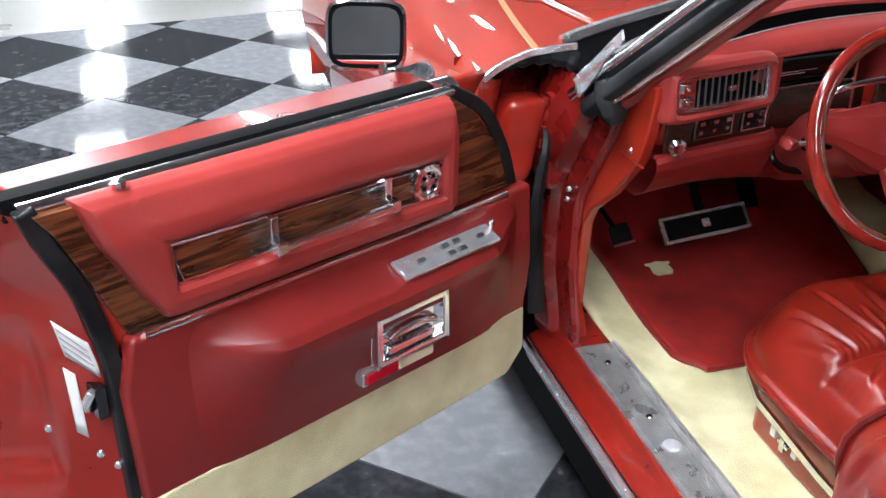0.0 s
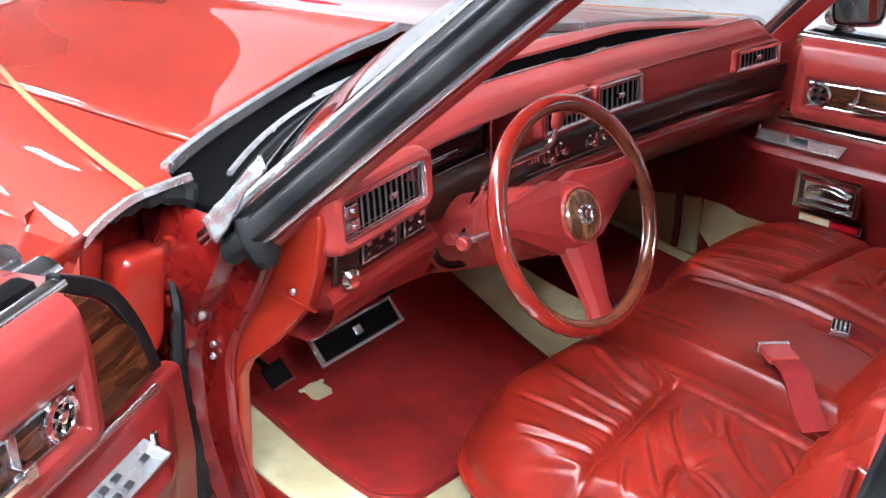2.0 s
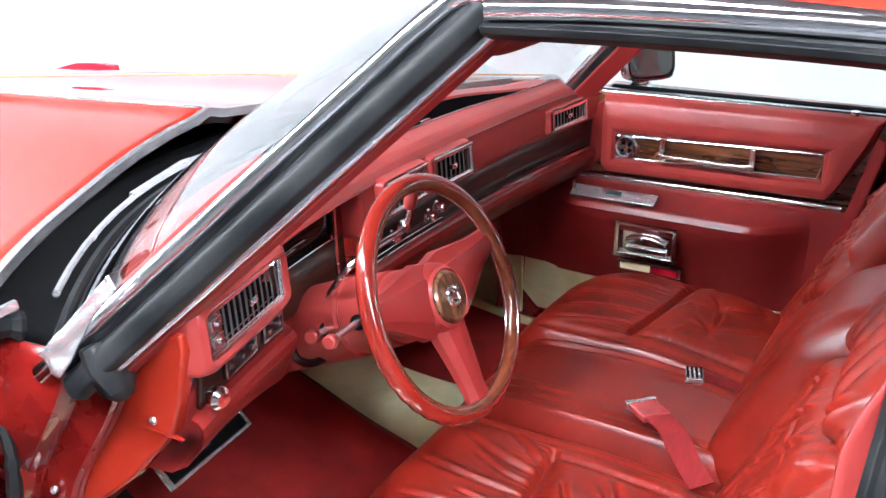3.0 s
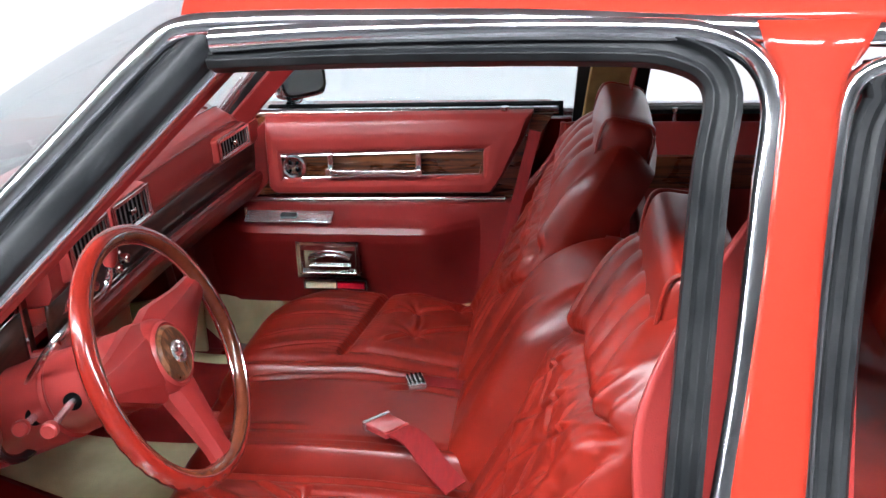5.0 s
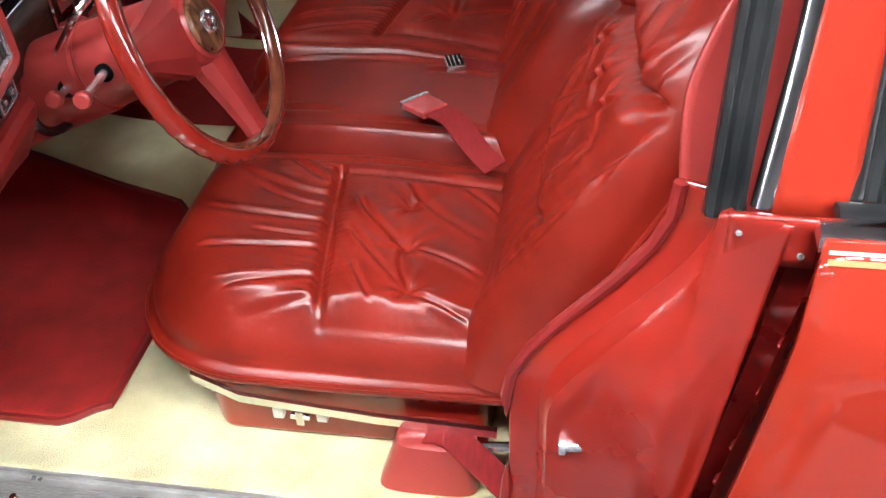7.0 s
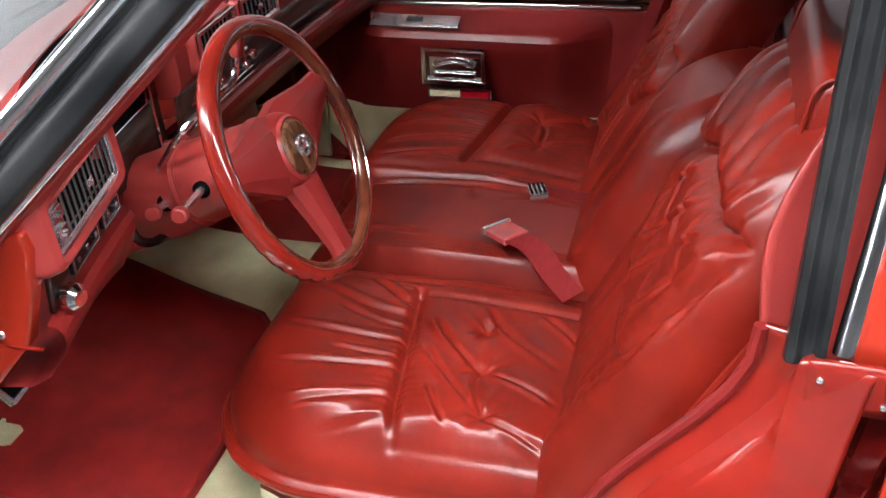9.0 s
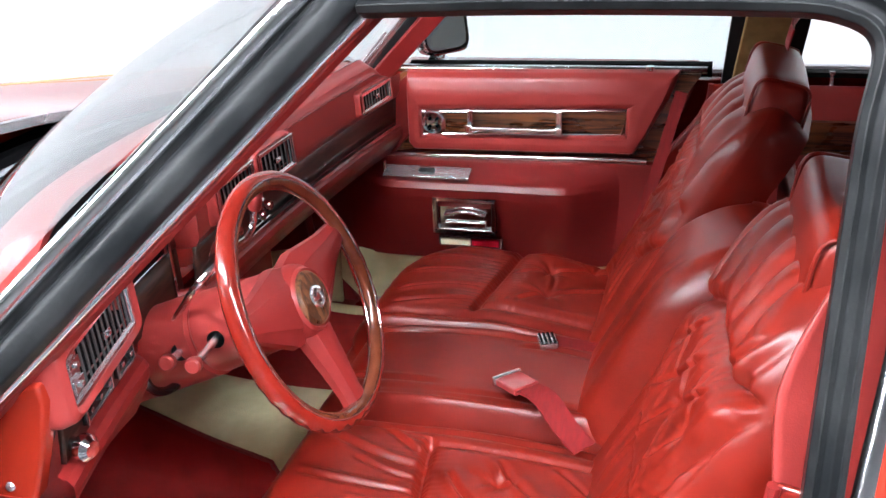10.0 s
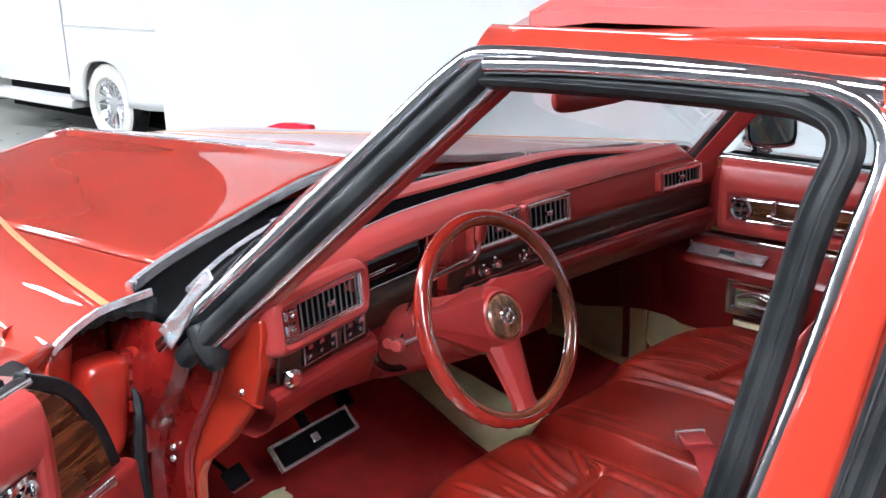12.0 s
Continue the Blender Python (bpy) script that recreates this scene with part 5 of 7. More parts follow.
    b = Build().sweep([(-0.269, face(-0.269) + 0.032, 0.985), (-0.269, face(-0.269) + 0.030, 0.89), (-0.266, face(-0.269) + 0.030, 0.83)], [(-0.003, -0.002), (0.003, -0.002), (0.003, 0.002), (-0.003, 0.002)], up=(0, -1, 0))
    part("cluster_post", b, CHROME, dash, "upright bright trim beside the instruments")
    b = Build()
    for z, x0, x1 in ((0.934, -0.465, -0.36), (0.929, -0.465, -0.39), (0.905, -0.470, -0.275)):
        b.tube([(lerp(x0, x1, i / 6), face(lerp(x0, x1, i / 6)) + 0.036, z) for i in range(7)], 0.0013, k=5)
    part("cluster_trim", b, CHROME, dash, "fine chrome lines")
    # radio and heater
    for x in (-0.125, -0.088, 0.010, 0.042):
        b = Build().lathe([(0, 0.028), (0.008, 0.027), (0.0095, 0.024), (0.010, 0.012), (0.013, 0.010), (0.0135, 0.003), (0.016, 0.0)], (x, face(x) + 0.012, 0.868 + (0.004 if x in (-0.088, 0.042) else -0.004)), (0, -1, 0), 18)
        part("radio_knob", b, CHROME, dash, "chrome radio knob")
    part("radio_face", Build().box((-0.072, face(0) + 0.006, 0.850), (-0.006, face(0) + 0.016, 0.890)), GLOSSBLACK, dash, "black radio face", bevel=0.002)
    part("heater_face", Build().box((-0.185, face(-0.16) + 0.008, 0.848), (-0.145, face(-0.16) + 0.018, 0.892)), GLOSSBLACK, dash, "black heater control", bevel=0.002)
    b = Build()
    for i in range(4):
        b.box((-0.182 + 0.009 * i, face(-0.16) + 0.004, 0.862), (-0.176 + 0.009 * i, face(-0.16) + 0.009, 0.880))
    part("heater_lever", b, CHROME, dash, "small chrome heater levers", bevel=0.001)
    b = Build().lathe([(0, 0.007), (0.006, 0.007), (0.009, 0.005), (0.010, 0)], (0.345, face(0.345) + 0.014, 0.868), (0, -1, 0), 16)
    b.box((0.335, face(0.345) + 0.006, 0.852), (0.355, face(0.345) + 0.016, 0.884))
    part("glovebox_lock", b, CHROME, dash, "chrome glovebox lock with an upright plate", bevel=0.001)
    b = Build().box((-0.74, 0.40, 0.735), (0.74, 0.80, 0.750))
    part("under_panel", b, JAMB, dash, "dark red underside")
    b = Build().box((0.02, 0.34, 0.62), (0.22, 0.50, 0.72))
    part("ash_box", b, PANEL, dash, "dark red ashtray box", bevel=0.01)
    return dash


dashboard()


def steering():
    H = Vector((-0.35, 0, 0.89))
    n = Vector((0, -math.cos(radians(23)), math.sin(radians(23))))
    ux = Vector((1, 0, 0))
    uy = n.cross(ux)
    if uy.z < 0:
        uy = -uy
    C = H - n * 0.012
    def P(r, a, d=0.0):
        return C + (ux * math.cos(a) + uy * math.sin(a)) * r + n * d
    def rim(u, v):
        a = 2 * math.pi * u
        t = 2 * math.pi * v
        grip = 1 + 0.05 * (0.3 + 0.7 * max(0, math.cos(t))) * math.sin(a * 42) * smooth((0.15 - math.sin(a)) / 0.15)
        return P(0.1825 + 0.0120 * math.cos(t) * grip, a, 0.0140 * math.sin(t) * grip)
    rimo = part("steering_wheel", Build().grid(rim, 420, 17, close_u=True), WHEELRED, car, "red and wood-grain steering wheel")
    b = Build().grid(lambda u, v: P(0.1762 + 0.0102 * math.cos(2 * math.pi * v), 2 * math.pi * u, 0.0032 + 0.0102 * math.sin(2 * math.pi * v)), 160, 17, close_u=True)
    part("wood_rim", b, RIMWOOD, rimo, "wood-grain inner band")
    for r, d in ((0.1790, 0.0138), (0.1668, -0.0015)):
        part("rim_line", Build().tube([P(r, 2 * math.pi * i / 120, d) for i in range(120)], 0.0013, k=5, closed=True), CHROME, rimo, "hairline bright band on the rim")
    # padded spokes run into a wide bridge behind the hub
    def spoke(a0, rows):
        b = Build()
        di, ac = ux * math.cos(a0) + uy * math.sin(a0), -ux * math.sin(a0) + uy * math.cos(a0)
        sec = ((-1.0, -0.9), (-0.96, 0.0), (-0.62, 0.55), (-0.56, 0.75), (-0.30, 0.95), (0.0, 1.0), (0.30, 0.95), (0.56, 0.75), (0.62, 0.55), (0.96, 0.0), (1.0, -0.9))
        v, f = [], []
        for r, w, d, th in rows:
            v += [C + di * r + ac * (w * p) + n * (d + th * q) for p, q in sec]
        k = len(sec)
        for i in range(len(rows) - 1):
            f += [(i * k + j, i * k + (j + 1) % k, (i + 1) * k + (j + 1) % k, (i + 1) * k + j) for j in range(k)]
        f += [tuple(range(k)), tuple((len(rows) - 1) * k + j for j in range(k))]
        return b.add(v, f)
    wide = ((0.0, 0.058, -0.014, 0.016), (0.045, 0.060, -0.010, 0.016), (0.085, 0.046, -0.008, 0.014), (0.13, 0.030, -0.006, 0.012), (0.172, 0.021, -0.003, 0.010), (0.181, 0.026, -0.002, 0.009))
    down = ((0.0, 0.046, -0.014, 0.014), (0.05, 0.041, -0.010, 0.015), (0.10, 0.033, -0.007, 0.013), (0.15, 0.026, -0.005, 0.011), (0.174, 0.030, -0.003, 0.010), (0.182, 0.034, -0.002, 0.008))
    for a0, rows in ((radians(13), wide), (radians(167), wide), (radians(270), down)):
        part("spoke", spoke(a0, rows), SPOKE, rimo, "dark red padded spoke with a raised centre", smooth=28)
    b = Build().lathe([(0.0, 0.008), (0.044, 0.006), (0.052, 0.001), (0.058, -0.012), (0.060, -0.05), (0.0, -0.055)], C, n, 48)
    part("hub_pad", b, SPOKE, rimo, "dark red horn pad")
    b = Build().lathe([(0.0, 0.015), (0.036, 0.0135), (0.0405, 0.010), (0.042, 0.0)], C, n, 48)
    part("hub_cap", b, WOOD_HUB, rimo, "round wood-grain hub cap")
    b = Build().lathe([(0.042, 0.006), (0.0445, 0.010), (0.048, 0.005)], C, n, 48)
    part("hub_ring", b, VINYL, rimo, "red ring")
    b = Build().lathe([(0.0, 0.0195), (0.006, 0.019), (0.009, 0.0165)], C, n, 6)
    b.lathe([(0.0115, 0.0155), (0.013, 0.0185), (0.0155, 0.0185), (0.017, 0.0155)], C, n, 28)
    for i in range(16):
        a = 2 * math.pi * i / 16
        b.lathe([(0, 0.0032), (0.0022, 0.002), (0.0026, 0)], P(0.0143, a, 0.018), n, 6)
    part("hub_emblem", b, CHROME, rimo, "small chrome wreath emblem")
    # column
    d = -n
    b = Build().lathe([(0.0, 0.026), (0.050, 0.026), (0.056, 0.034), (0.058, 0.085), (0.0555, 0.088), (0.0555, 0.091), (0.060, 0.094), (0.063, 0.165), (0.0605, 0.168), (0.0605, 0.171), (0.066, 0.174), (0.068, 0.30), (0.068, 0.36), (0, 0.36)], C, d, 40)
    col = part("steering_column", b, VINYL, car, "red steering column shroud")
    for root, tip in ((Vector((-0.390, 0.135, 0.838)), Vector((-0.502, 0.116, 0.851))), (Vector((-0.392, 0.195, 0.810)), Vector((-0.462, 0.182, 0.826)))):
        away = (tip - root).normalized()
        part("stalk_slot", Build().lathe([(0.0, 0.0), (0.013, 0.0), (0.013, 0.003), (0.0, 0.004)], root + away * 0.021, away, 18), BLACK, col, "black stalk opening")
        part("stalk", Build().tube([root, root.lerp(tip, 0.6), tip], 0.0055, k=10, scale=[1.2, 1.0, 0.9]), ALU, col, "dull metal control stalk")
        b = Build().lathe([(0.0, -0.012), (0.008, -0.011), (0.0115, -0.002), (0.0115, 0.007), (0.009, 0.0095), (0.0, 0.009)], tip, away, 18)
        part("stalk_knob", b, VINYL, col, "red stalk knob")
    lever = curve([(-0.385, 0.215, 0.845), (-0.410, 0.172, 0.895), (-0.417, 0.148, 0.924), (-0.400, 0.130, 0.944), (-0.350, 0.117, 0.957), (-0.318, 0.110, 0.963), (-0.303, 0.107, 0.978), (-0.302, 0.104, 1.000)], 40)
    part("gear_lever", Build().tube(lever, 0.0052, k=10), CHROME, col, "curved chrome gear lever")
    q = Vector((-0.302, 0.103, 0.998))
    b = Build().sweep([q, q + Vector((0.001, -0.001, 0.006)), q + Vector((0.003, -0.003, 0.022)), q + Vector((0.005, -0.005, 0.036)), q + Vector((0.005, -0.006, 0.040))], [(0.012 * math.cos(a), 0.010 * math.sin(a)) for a in np.linspace(0, 6.2832, 15)[:-1]], scale=[0.75, 1, 1.05, 0.95, 0.6])
    part("gear_knob", b, VINYL, col, "red gear lever knob")
    # lip of the dash opening below the column
    b = Build().tube(curve([(-0.468, 0.225, 0.815), (-0.455, 0.222, 0.775), (-0.42, 0.217, 0.752), (-0.35, 0.222, 0.744), (-0.28, 0.232, 0.752), (-0.245, 0.242, 0.78)], 24), 0.007, k=8)
    part("column_collar", b, GLOSSBLACK, col, "glossy black lip round the column opening")


steering()


def pedals():
    t = Matrix.Translation((-0.403, 0.505, 0.500)) @ Matrix.Rotation(radians(-6), 4, "Y") @ Matrix.Rotation(radians(48), 4, "X")
    b = Build().box((-0.100, -0.024, -0.008), (0.100, 0.024, 0.008)).turned(t)
    p = part("brake_pedal", b, BLACK, car, "wide black rubber brake pedal", bevel=0.006)
    b = Build()
    for a, d in (((-0.103, -0.027), (0.103, -0.027)), ((0.103, -0.027), (0.103, 0.027)), ((-0.103, 0.027), (-0.103, -0.027)), ((0.103, 0.027), (-0.103, 0.027))):
        b.box((min(a[0], d[0]) - 0.003, min(a[1], d[1]) - 0.003, -0.004), (max(a[0], d[0]) + 0.003, max(a[1], d[1]) + 0.003, 0.009))
    b.box((-0.010, -0.009, 0.008), (0.010, 0.010, 0.0105))
    part("pedal_trim", b.turned(t), ALU, p, "bright pedal edging", bevel=0.002)
    b = Build().tube([t @ Vector((0, 0, -0.01)), (-0.42, 0.62, 0.66), (-0.42, 0.70, 0.80)], 0.012, k=8)
    part("pedal_arm", b, BLACK, p, "black pedal arm")
    t = Matrix.Translation((-0.642, 0.45, 0.528)) @ Matrix.Rotation(radians(-10), 4, "Y") @ Matrix.Rotation(radians(50), 4, "X")
    b = Build().box((-0.023, -0.022, -0.007), (0.023, 0.022, 0.007)).turned(t)
    p = part("parking_pedal", b, BLACK, car, "black parking brake pedal", bevel=0.004)
    part("pedal_trim", Build().box((-0.025, -0.026, -0.003), (0.025, -0.021, 0.009)).turned(t), CHROME, p, "chrome pedal edge")
    part("pedal_arm", Build().tube([t @ Vector((0, 0, -0.008)), (-0.64, 0.62, 0.55), (-0.65, 0.70, 0.74)], 0.006, k=8), BLACK, p, "black pedal arm")
    t = Matrix.Translation((-0.20, 0.68, 0.52)) @ Matrix.Rotation(radians(52), 4, "X")
    part("accelerator", Build().box((-0.022, -0.075, -0.007), (0.022, 0.075, 0.007)).turned(t), BLACK, car, "black accelerator pedal", bevel=0.004)


pedals()


# ---- front seat ----
def field(fn, X, Y):
    """A scalar function of two numbers over whole arrays."""
    return np.array([fn(float(p), float(q)) for p, q in zip(X.ravel(), Y.ravel())]).reshape(X.shape)


def ramp(t):
    t = np.clip(t, 0.0, 1.0)
    return t * t * (3 - 2 * t)


def crinkle(X, Y, ang, sc, seed, amp):
    """Narrow folds: valleys where a stretched noise crosses zero, with a raised lip beside them."""
    c, s = math.cos(ang), math.sin(ang)
    U, V = X * c + Y * s, -X * s + Y * c
    w = field(lambda p, q: noise.noise((p * sc * 0.22 + seed, q * sc, seed * 1.7)), U, V)
    k = ramp((field(lambda p, q: noise.noise((p * 5 + seed, q * 5, 9.0)), U, V) + 0.2) * 1.8)
    return amp * k * (-np.exp(-(w / 0.10) ** 2) + 0.8 * np.exp(-((w - 0.17) / 0.12) ** 2))


def fold(X, Y, p0, p1, p2, w, amp):
    """One crease along a bent line: a sharp valley with a raised lip on one side, fading out at both ends."""
    P = [((1 - t) ** 2 * p0[0] + 2 * t * (1 - t) * p1[0] + t * t * p2[0], (1 - t) ** 2 * p0[1] + 2 * t * (1 - t) * p1[1] + t * t * p2[1]) for t in np.linspace(0, 1, 9)]
    best = np.full(X.shape, 9.0)
    side, along = np.zeros(X.shape), np.zeros(X.shape)
    for i in range(8):
        dx, dy = P[i + 1][0] - P[i][0], P[i + 1][1] - P[i][1]
        L = math.hypot(dx, dy)
        t = np.clip(((X - P[i][0]) * dx + (Y - P[i][1]) * dy) / (L * L), 0, 1)
        ex, ey = X - P[i][0] - t * dx, Y - P[i][1] - t * dy
        d = np.hypot(ex, ey)
        near = d < best
        best = np.where(near, d, best)
        side = np.where(near, np.sign(dx * ey - dy * ex), side)
        along = np.where(near, (i + t) / 8, along)
    d, w = best * side, 0.68 * w
    taper = ramp(along / 0.25) * ramp((1 - along) / 0.25)
    return amp * taper * (-1.1 * np.exp(-(d / w) ** 2) + 1.0 * np.exp(-((d - 1.7 * w) / (1.3 * w)) ** 2) + 0.35 * np.exp(-((d + 2.0 * w) / (1.5 * w)) ** 2))


def tuft(X, Y, bx, by, seed, amp=0.010):
    """A point pulled in, with short folds running out from it."""
    dx, dy = X - bx, Y - by
    r, a = np.hypot(dx, dy), np.arctan2(dy, dx)
    rays = np.sin(a * 5 + seed) * 0.55 + np.sin(a * 8 + seed * 2.3) * 0.45
    return -amp * np.exp(-(r / 0.016) ** 2) - 0.008 * np.exp(-(r / 0.055) ** 2) + 0.0028 * rays * ramp(r / 0.015) * np.exp(-(r / 0.05) ** 2)


def cut(D, w, h):
    """A sewn groove where the distance D is nought."""
    return -h * np.exp(-(D / w) ** 2)


def pucker(A, D, seed, pitch=0.014, reach=0.028, amp=0.0022):
    """Small gathers standing along a seam: A runs along it, D is the distance from it."""
    wob = field(lambda p, q: noise.noise((p * 22 + seed, 0.0, seed)), A, D)
    return amp * np.sin(2 * math.pi * A / pitch + 5 * wob) * np.exp(-np.abs(D) / reach) * ramp(np.abs(D) / 0.006)


def shape_grid(b, X, Y, Z):
    n, k = X.shape
    v = list(zip(X.ravel().tolist(), Y.ravel().tolist(), Z.ravel().tolist()))
    f = [(i * k + j, (i + 1) * k + j, (i + 1) * k + j + 1, i * k + j + 1) for i in range(n - 1) for j in range(k - 1)]
    return b.add(v, f)


def cushion(s):
    """One front seat cushion; s -1 is the driver's. x here runs outwards."""
    W0, W1, Y0, Y1 = 0.145, 0.585, 0.135, -0.46
    inx, outx = 0.235, 0.560
    push, lift = (0.035, 0.016) if s > 0 else (0.0, 0.0)
    U, V = np.meshgrid(np.linspace(0, 1, 190), np.linspace(0, 1, 220), indexing="ij")
    U = 0.5 * U + 0.5 * ramp(U)
    X, Y = W0 + (W1 - W0) * U, Y0 + (Y1 - Y0) * V ** 1.25
    RX, RY = (X - 0.385) / 0.20, (Y + 0.065) / 0.20
    away = np.where((RX > 0) & (RY > 0), (1 - np.hypot(RX, RY)) * 0.20, np.minimum(W1 - X, Y0 - Y))
    Q = np.minimum(1.0, np.hypot(np.maximum(0, 1 - away / 0.095), np.maximum(0, 1 - (X - W0) / 0.06)))
    roll = 0.080 * (1 - np.sqrt(np.maximum(0, 1 - Q ** 2.2)))
    seam = -0.128 - 0.14 * (X - 0.25)
    D = Y - seam
    front = ramp(D / 0.012)
    rear = 1 - ramp((D + 0.012) / 0.012)
    h = 0.022 * np.sin(math.pi * np.clip((Y + 0.42) / 0.55, 0, 1)) + 0.010 * ramp((Y + 0.1) / 0.2)
    # puffed halves either side of the seam
    h += 0.010 * front * np.sin(math.pi * np.clip(D / 0.26, 0, 1)) * ramp((X - 0.19) / 0.06) * ramp((W1 - X) / 0.08)
    h += 0.010 * rear * ramp((-D) / 0.06) * ramp((X - inx) / 0.03) * ramp((outx - X) / 0.03) * ramp((Y + 0.46) / 0.10)
    h += cut(D, 0.0085, 0.013) * ramp((X - inx + 0.03) / 0.03) * ramp((outx + 0.03 - X) / 0.03)
    h += (cut(X - inx, 0.008, 0.007) + cut(X - outx, 0.0055, 0.007)) * (1 - front)
    h += cut(X - 0.196, 0.010, 0.009) * ramp((0.10 - Y) / 0.06)
    h += 0.7 * pucker(X, D, 3 + s) * (1 - 0.6 * rear) * (1 - ramp((Q - 0.2) / 0.4))
    h += pucker(Y, X - inx, 5 + s, 0.018, 0.016, 0.0009) * rear + pucker(Y, X - outx, 6 + s, 0.017, 0.008, 0.0008) * rear
    F = 0
    if s < 0:
        tufts = ((0.412, -0.268, 1.0), (0.505, -0.286, 2.7), (0.315, -0.255, 4.0))
        folds = (((0.30, -0.175), (0.36, -0.19), (0.412, -0.268), 0.008, 0.0075), ((0.412, -0.268), (0.43, -0.33), (0.47, -0.39), 0.007, 0.0070),
                 ((0.25, -0.24), (0.33, -0.28), (0.39, -0.385), 0.009, 0.0085), ((0.37, -0.17), (0.43, -0.20), (0.505, -0.286), 0.007, 0.0055),
                 ((0.505, -0.286), (0.53, -0.33), (0.545, -0.39), 0.006, 0.0055), ((0.412, -0.268), (0.45, -0.255), (0.505, -0.286), 0.006, 0.0055),
                 ((0.26, -0.33), (0.29, -0.37), (0.33, -0.41), 0.008, 0.0070), ((0.46, -0.20), (0.50, -0.21), (0.545, -0.25), 0.006, 0.0045),
                 ((0.31, -0.16), (0.31, -0.05), (0.24, 0.05), 0.009, 0.0060), ((0.37, -0.16), (0.385, -0.02), (0.35, 0.07), 0.008, 0.0058),
                 ((0.43, -0.17), (0.455, -0.05), (0.455, 0.05), 0.008, 0.0055), ((0.49, -0.18), (0.52, -0.08), (0.54, 0.02), 0.008, 0.0050),
                 ((0.28, -0.13), (0.245, -0.08), (0.20, -0.03), 0.008, 0.0055), ((0.53, -0.17), (0.55, -0.11), (0.56, -0.05), 0.006, 0.0040),
                 ((0.34, -0.14), (0.34, -0.08), (0.30, -0.01), 0.006, 0.0045), ((0.41, -0.15), (0.42, -0.09), (0.41, -0.03), 0.006, 0.0040))
    else:
        tufts = ((0.335, -0.255, 1.6), (0.445, -0.245, 3.1), (0.50, -0.33, 0.7))
        folds = (((0.26, -0.20), (0.30, -0.22), (0.335, -0.255), 0.007, 0.0050), ((0.335, -0.255), (0.39, -0.27), (0.445, -0.245), 0.007, 0.0055),
                 ((0.445, -0.245), (0.47, -0.29), (0.50, -0.33), 0.007, 0.0050), ((0.335, -0.255), (0.36, -0.33), (0.40, -0.39), 0.008, 0.0055),
                 ((0.40, -0.17), (0.42, -0.20), (0.445, -0.245), 0.007, 0.0045), ((0.50, -0.20), (0.53, -0.25), (0.54, -0.31), 0.006, 0.0040),
                 ((0.27, -0.13), (0.24, -0.03), (0.22, 0.06), 0.008, 0.0060), ((0.33, -0.14), (0.32, -0.02), (0.27, 0.07), 0.008, 0.0065),
                 ((0.39, -0.14), (0.40, -0.03), (0.37, 0.07), 0.008, 0.0062), ((0.45, -0.15), (0.47, -0.04), (0.45, 0.06), 0.008, 0.0055),
                 ((0.51, -0.16), (0.53, -0.07), (0.53, 0.02), 0.007, 0.0048))
    for bx, by, sd in tufts:
        h += tuft(X, Y, bx, by, sd)
    for args in folds:
        F = F + fold(X, Y, *args)
    h += 0.74 * F
    h += crinkle(X, Y, 1.35, 13, 80 + s, 0.0006) * front + crinkle(X, Y, 0.4, 13, 70 + s, 0.0005) * rear
    h += field(lambda p, q: 0.0010 * noise.noise((p * 10, q * 10, 5 * s)), X, Y)
    Z = 0.565 + h * (1 - 0.95 * ramp((Q - 0.4) / 0.5)) - roll + lift * ramp((Y + 0.40) / 0.25)
    # round the front outer corner in plan
    RX, RY = np.maximum(0, RX), np.maximum(0, RY)
    q = np.hypot(RX, RY)
    over = q > 1
    qs = np.where(over, q, 1.0)
    Z = np.where(over, Z - 0.02 * (q - 1), Z)
    XX = np.where(over, X + (0.385 + 0.20 * RX / qs - X) * 0.97, X)
    YY = np.where(over, Y + (-0.065 + 0.20 * RY / qs - Y) * 0.97, Y)
    XX, YY = s * XX, YY + push
    b = shape_grid(Build(), XX, YY, Z)
    # side wall under the rolled edge
    n, k = XX.shape
    at = lambda i, j: Vector((float(XX[i, j]), float(YY[i, j]), float(Z[i, j])))
    ring = [at(0, j) for j in range(k - 1, 0, -1)] + [at(i, 0) for i in range(n)] + [at(n - 1, j) for j in range(1, k)]
    cx, cy = s * 0.38, -0.16 + push
    def wall(u, v):
        i = min(len(ring) - 1, int(round(u * (len(ring) - 1))))
        p = ring[i]
        w = Vector((p.x - cx, p.y - cy, 0)).normalized()
        bulge = 0.016 * math.sin(math.pi * min(1, v * 1.1)) - 0.05 * max(0, v - 0.7)
        return p + w * bulge + Vector((0, 0, lerp(0, 0.445 - p.z, v)))
    b.grid(wall, len(ring), 12)
    c = part("seat_cushion", b, LEATHER, seat, "soft creased red leather seat cushion", smooth=80)
    for k2, r in ((0.30, 0.0030), (0.93, 0.004)):
        part("piping", Build().tube([wall(i / (len(ring) - 1), k2) for i in range(k - 1, len(ring), 4)], r, k=6), LEATHER, c, "red leather piping")
    return c


def back_line(z, s):
    """Front face of a seat back, y at a height; the passenger's stands further forward."""
    return {-1: -0.398, 0: -0.352, 1: -0.336}[s] - 0.53 * (z - 0.59) - 0.10 * max(0.0, z - 0.95)


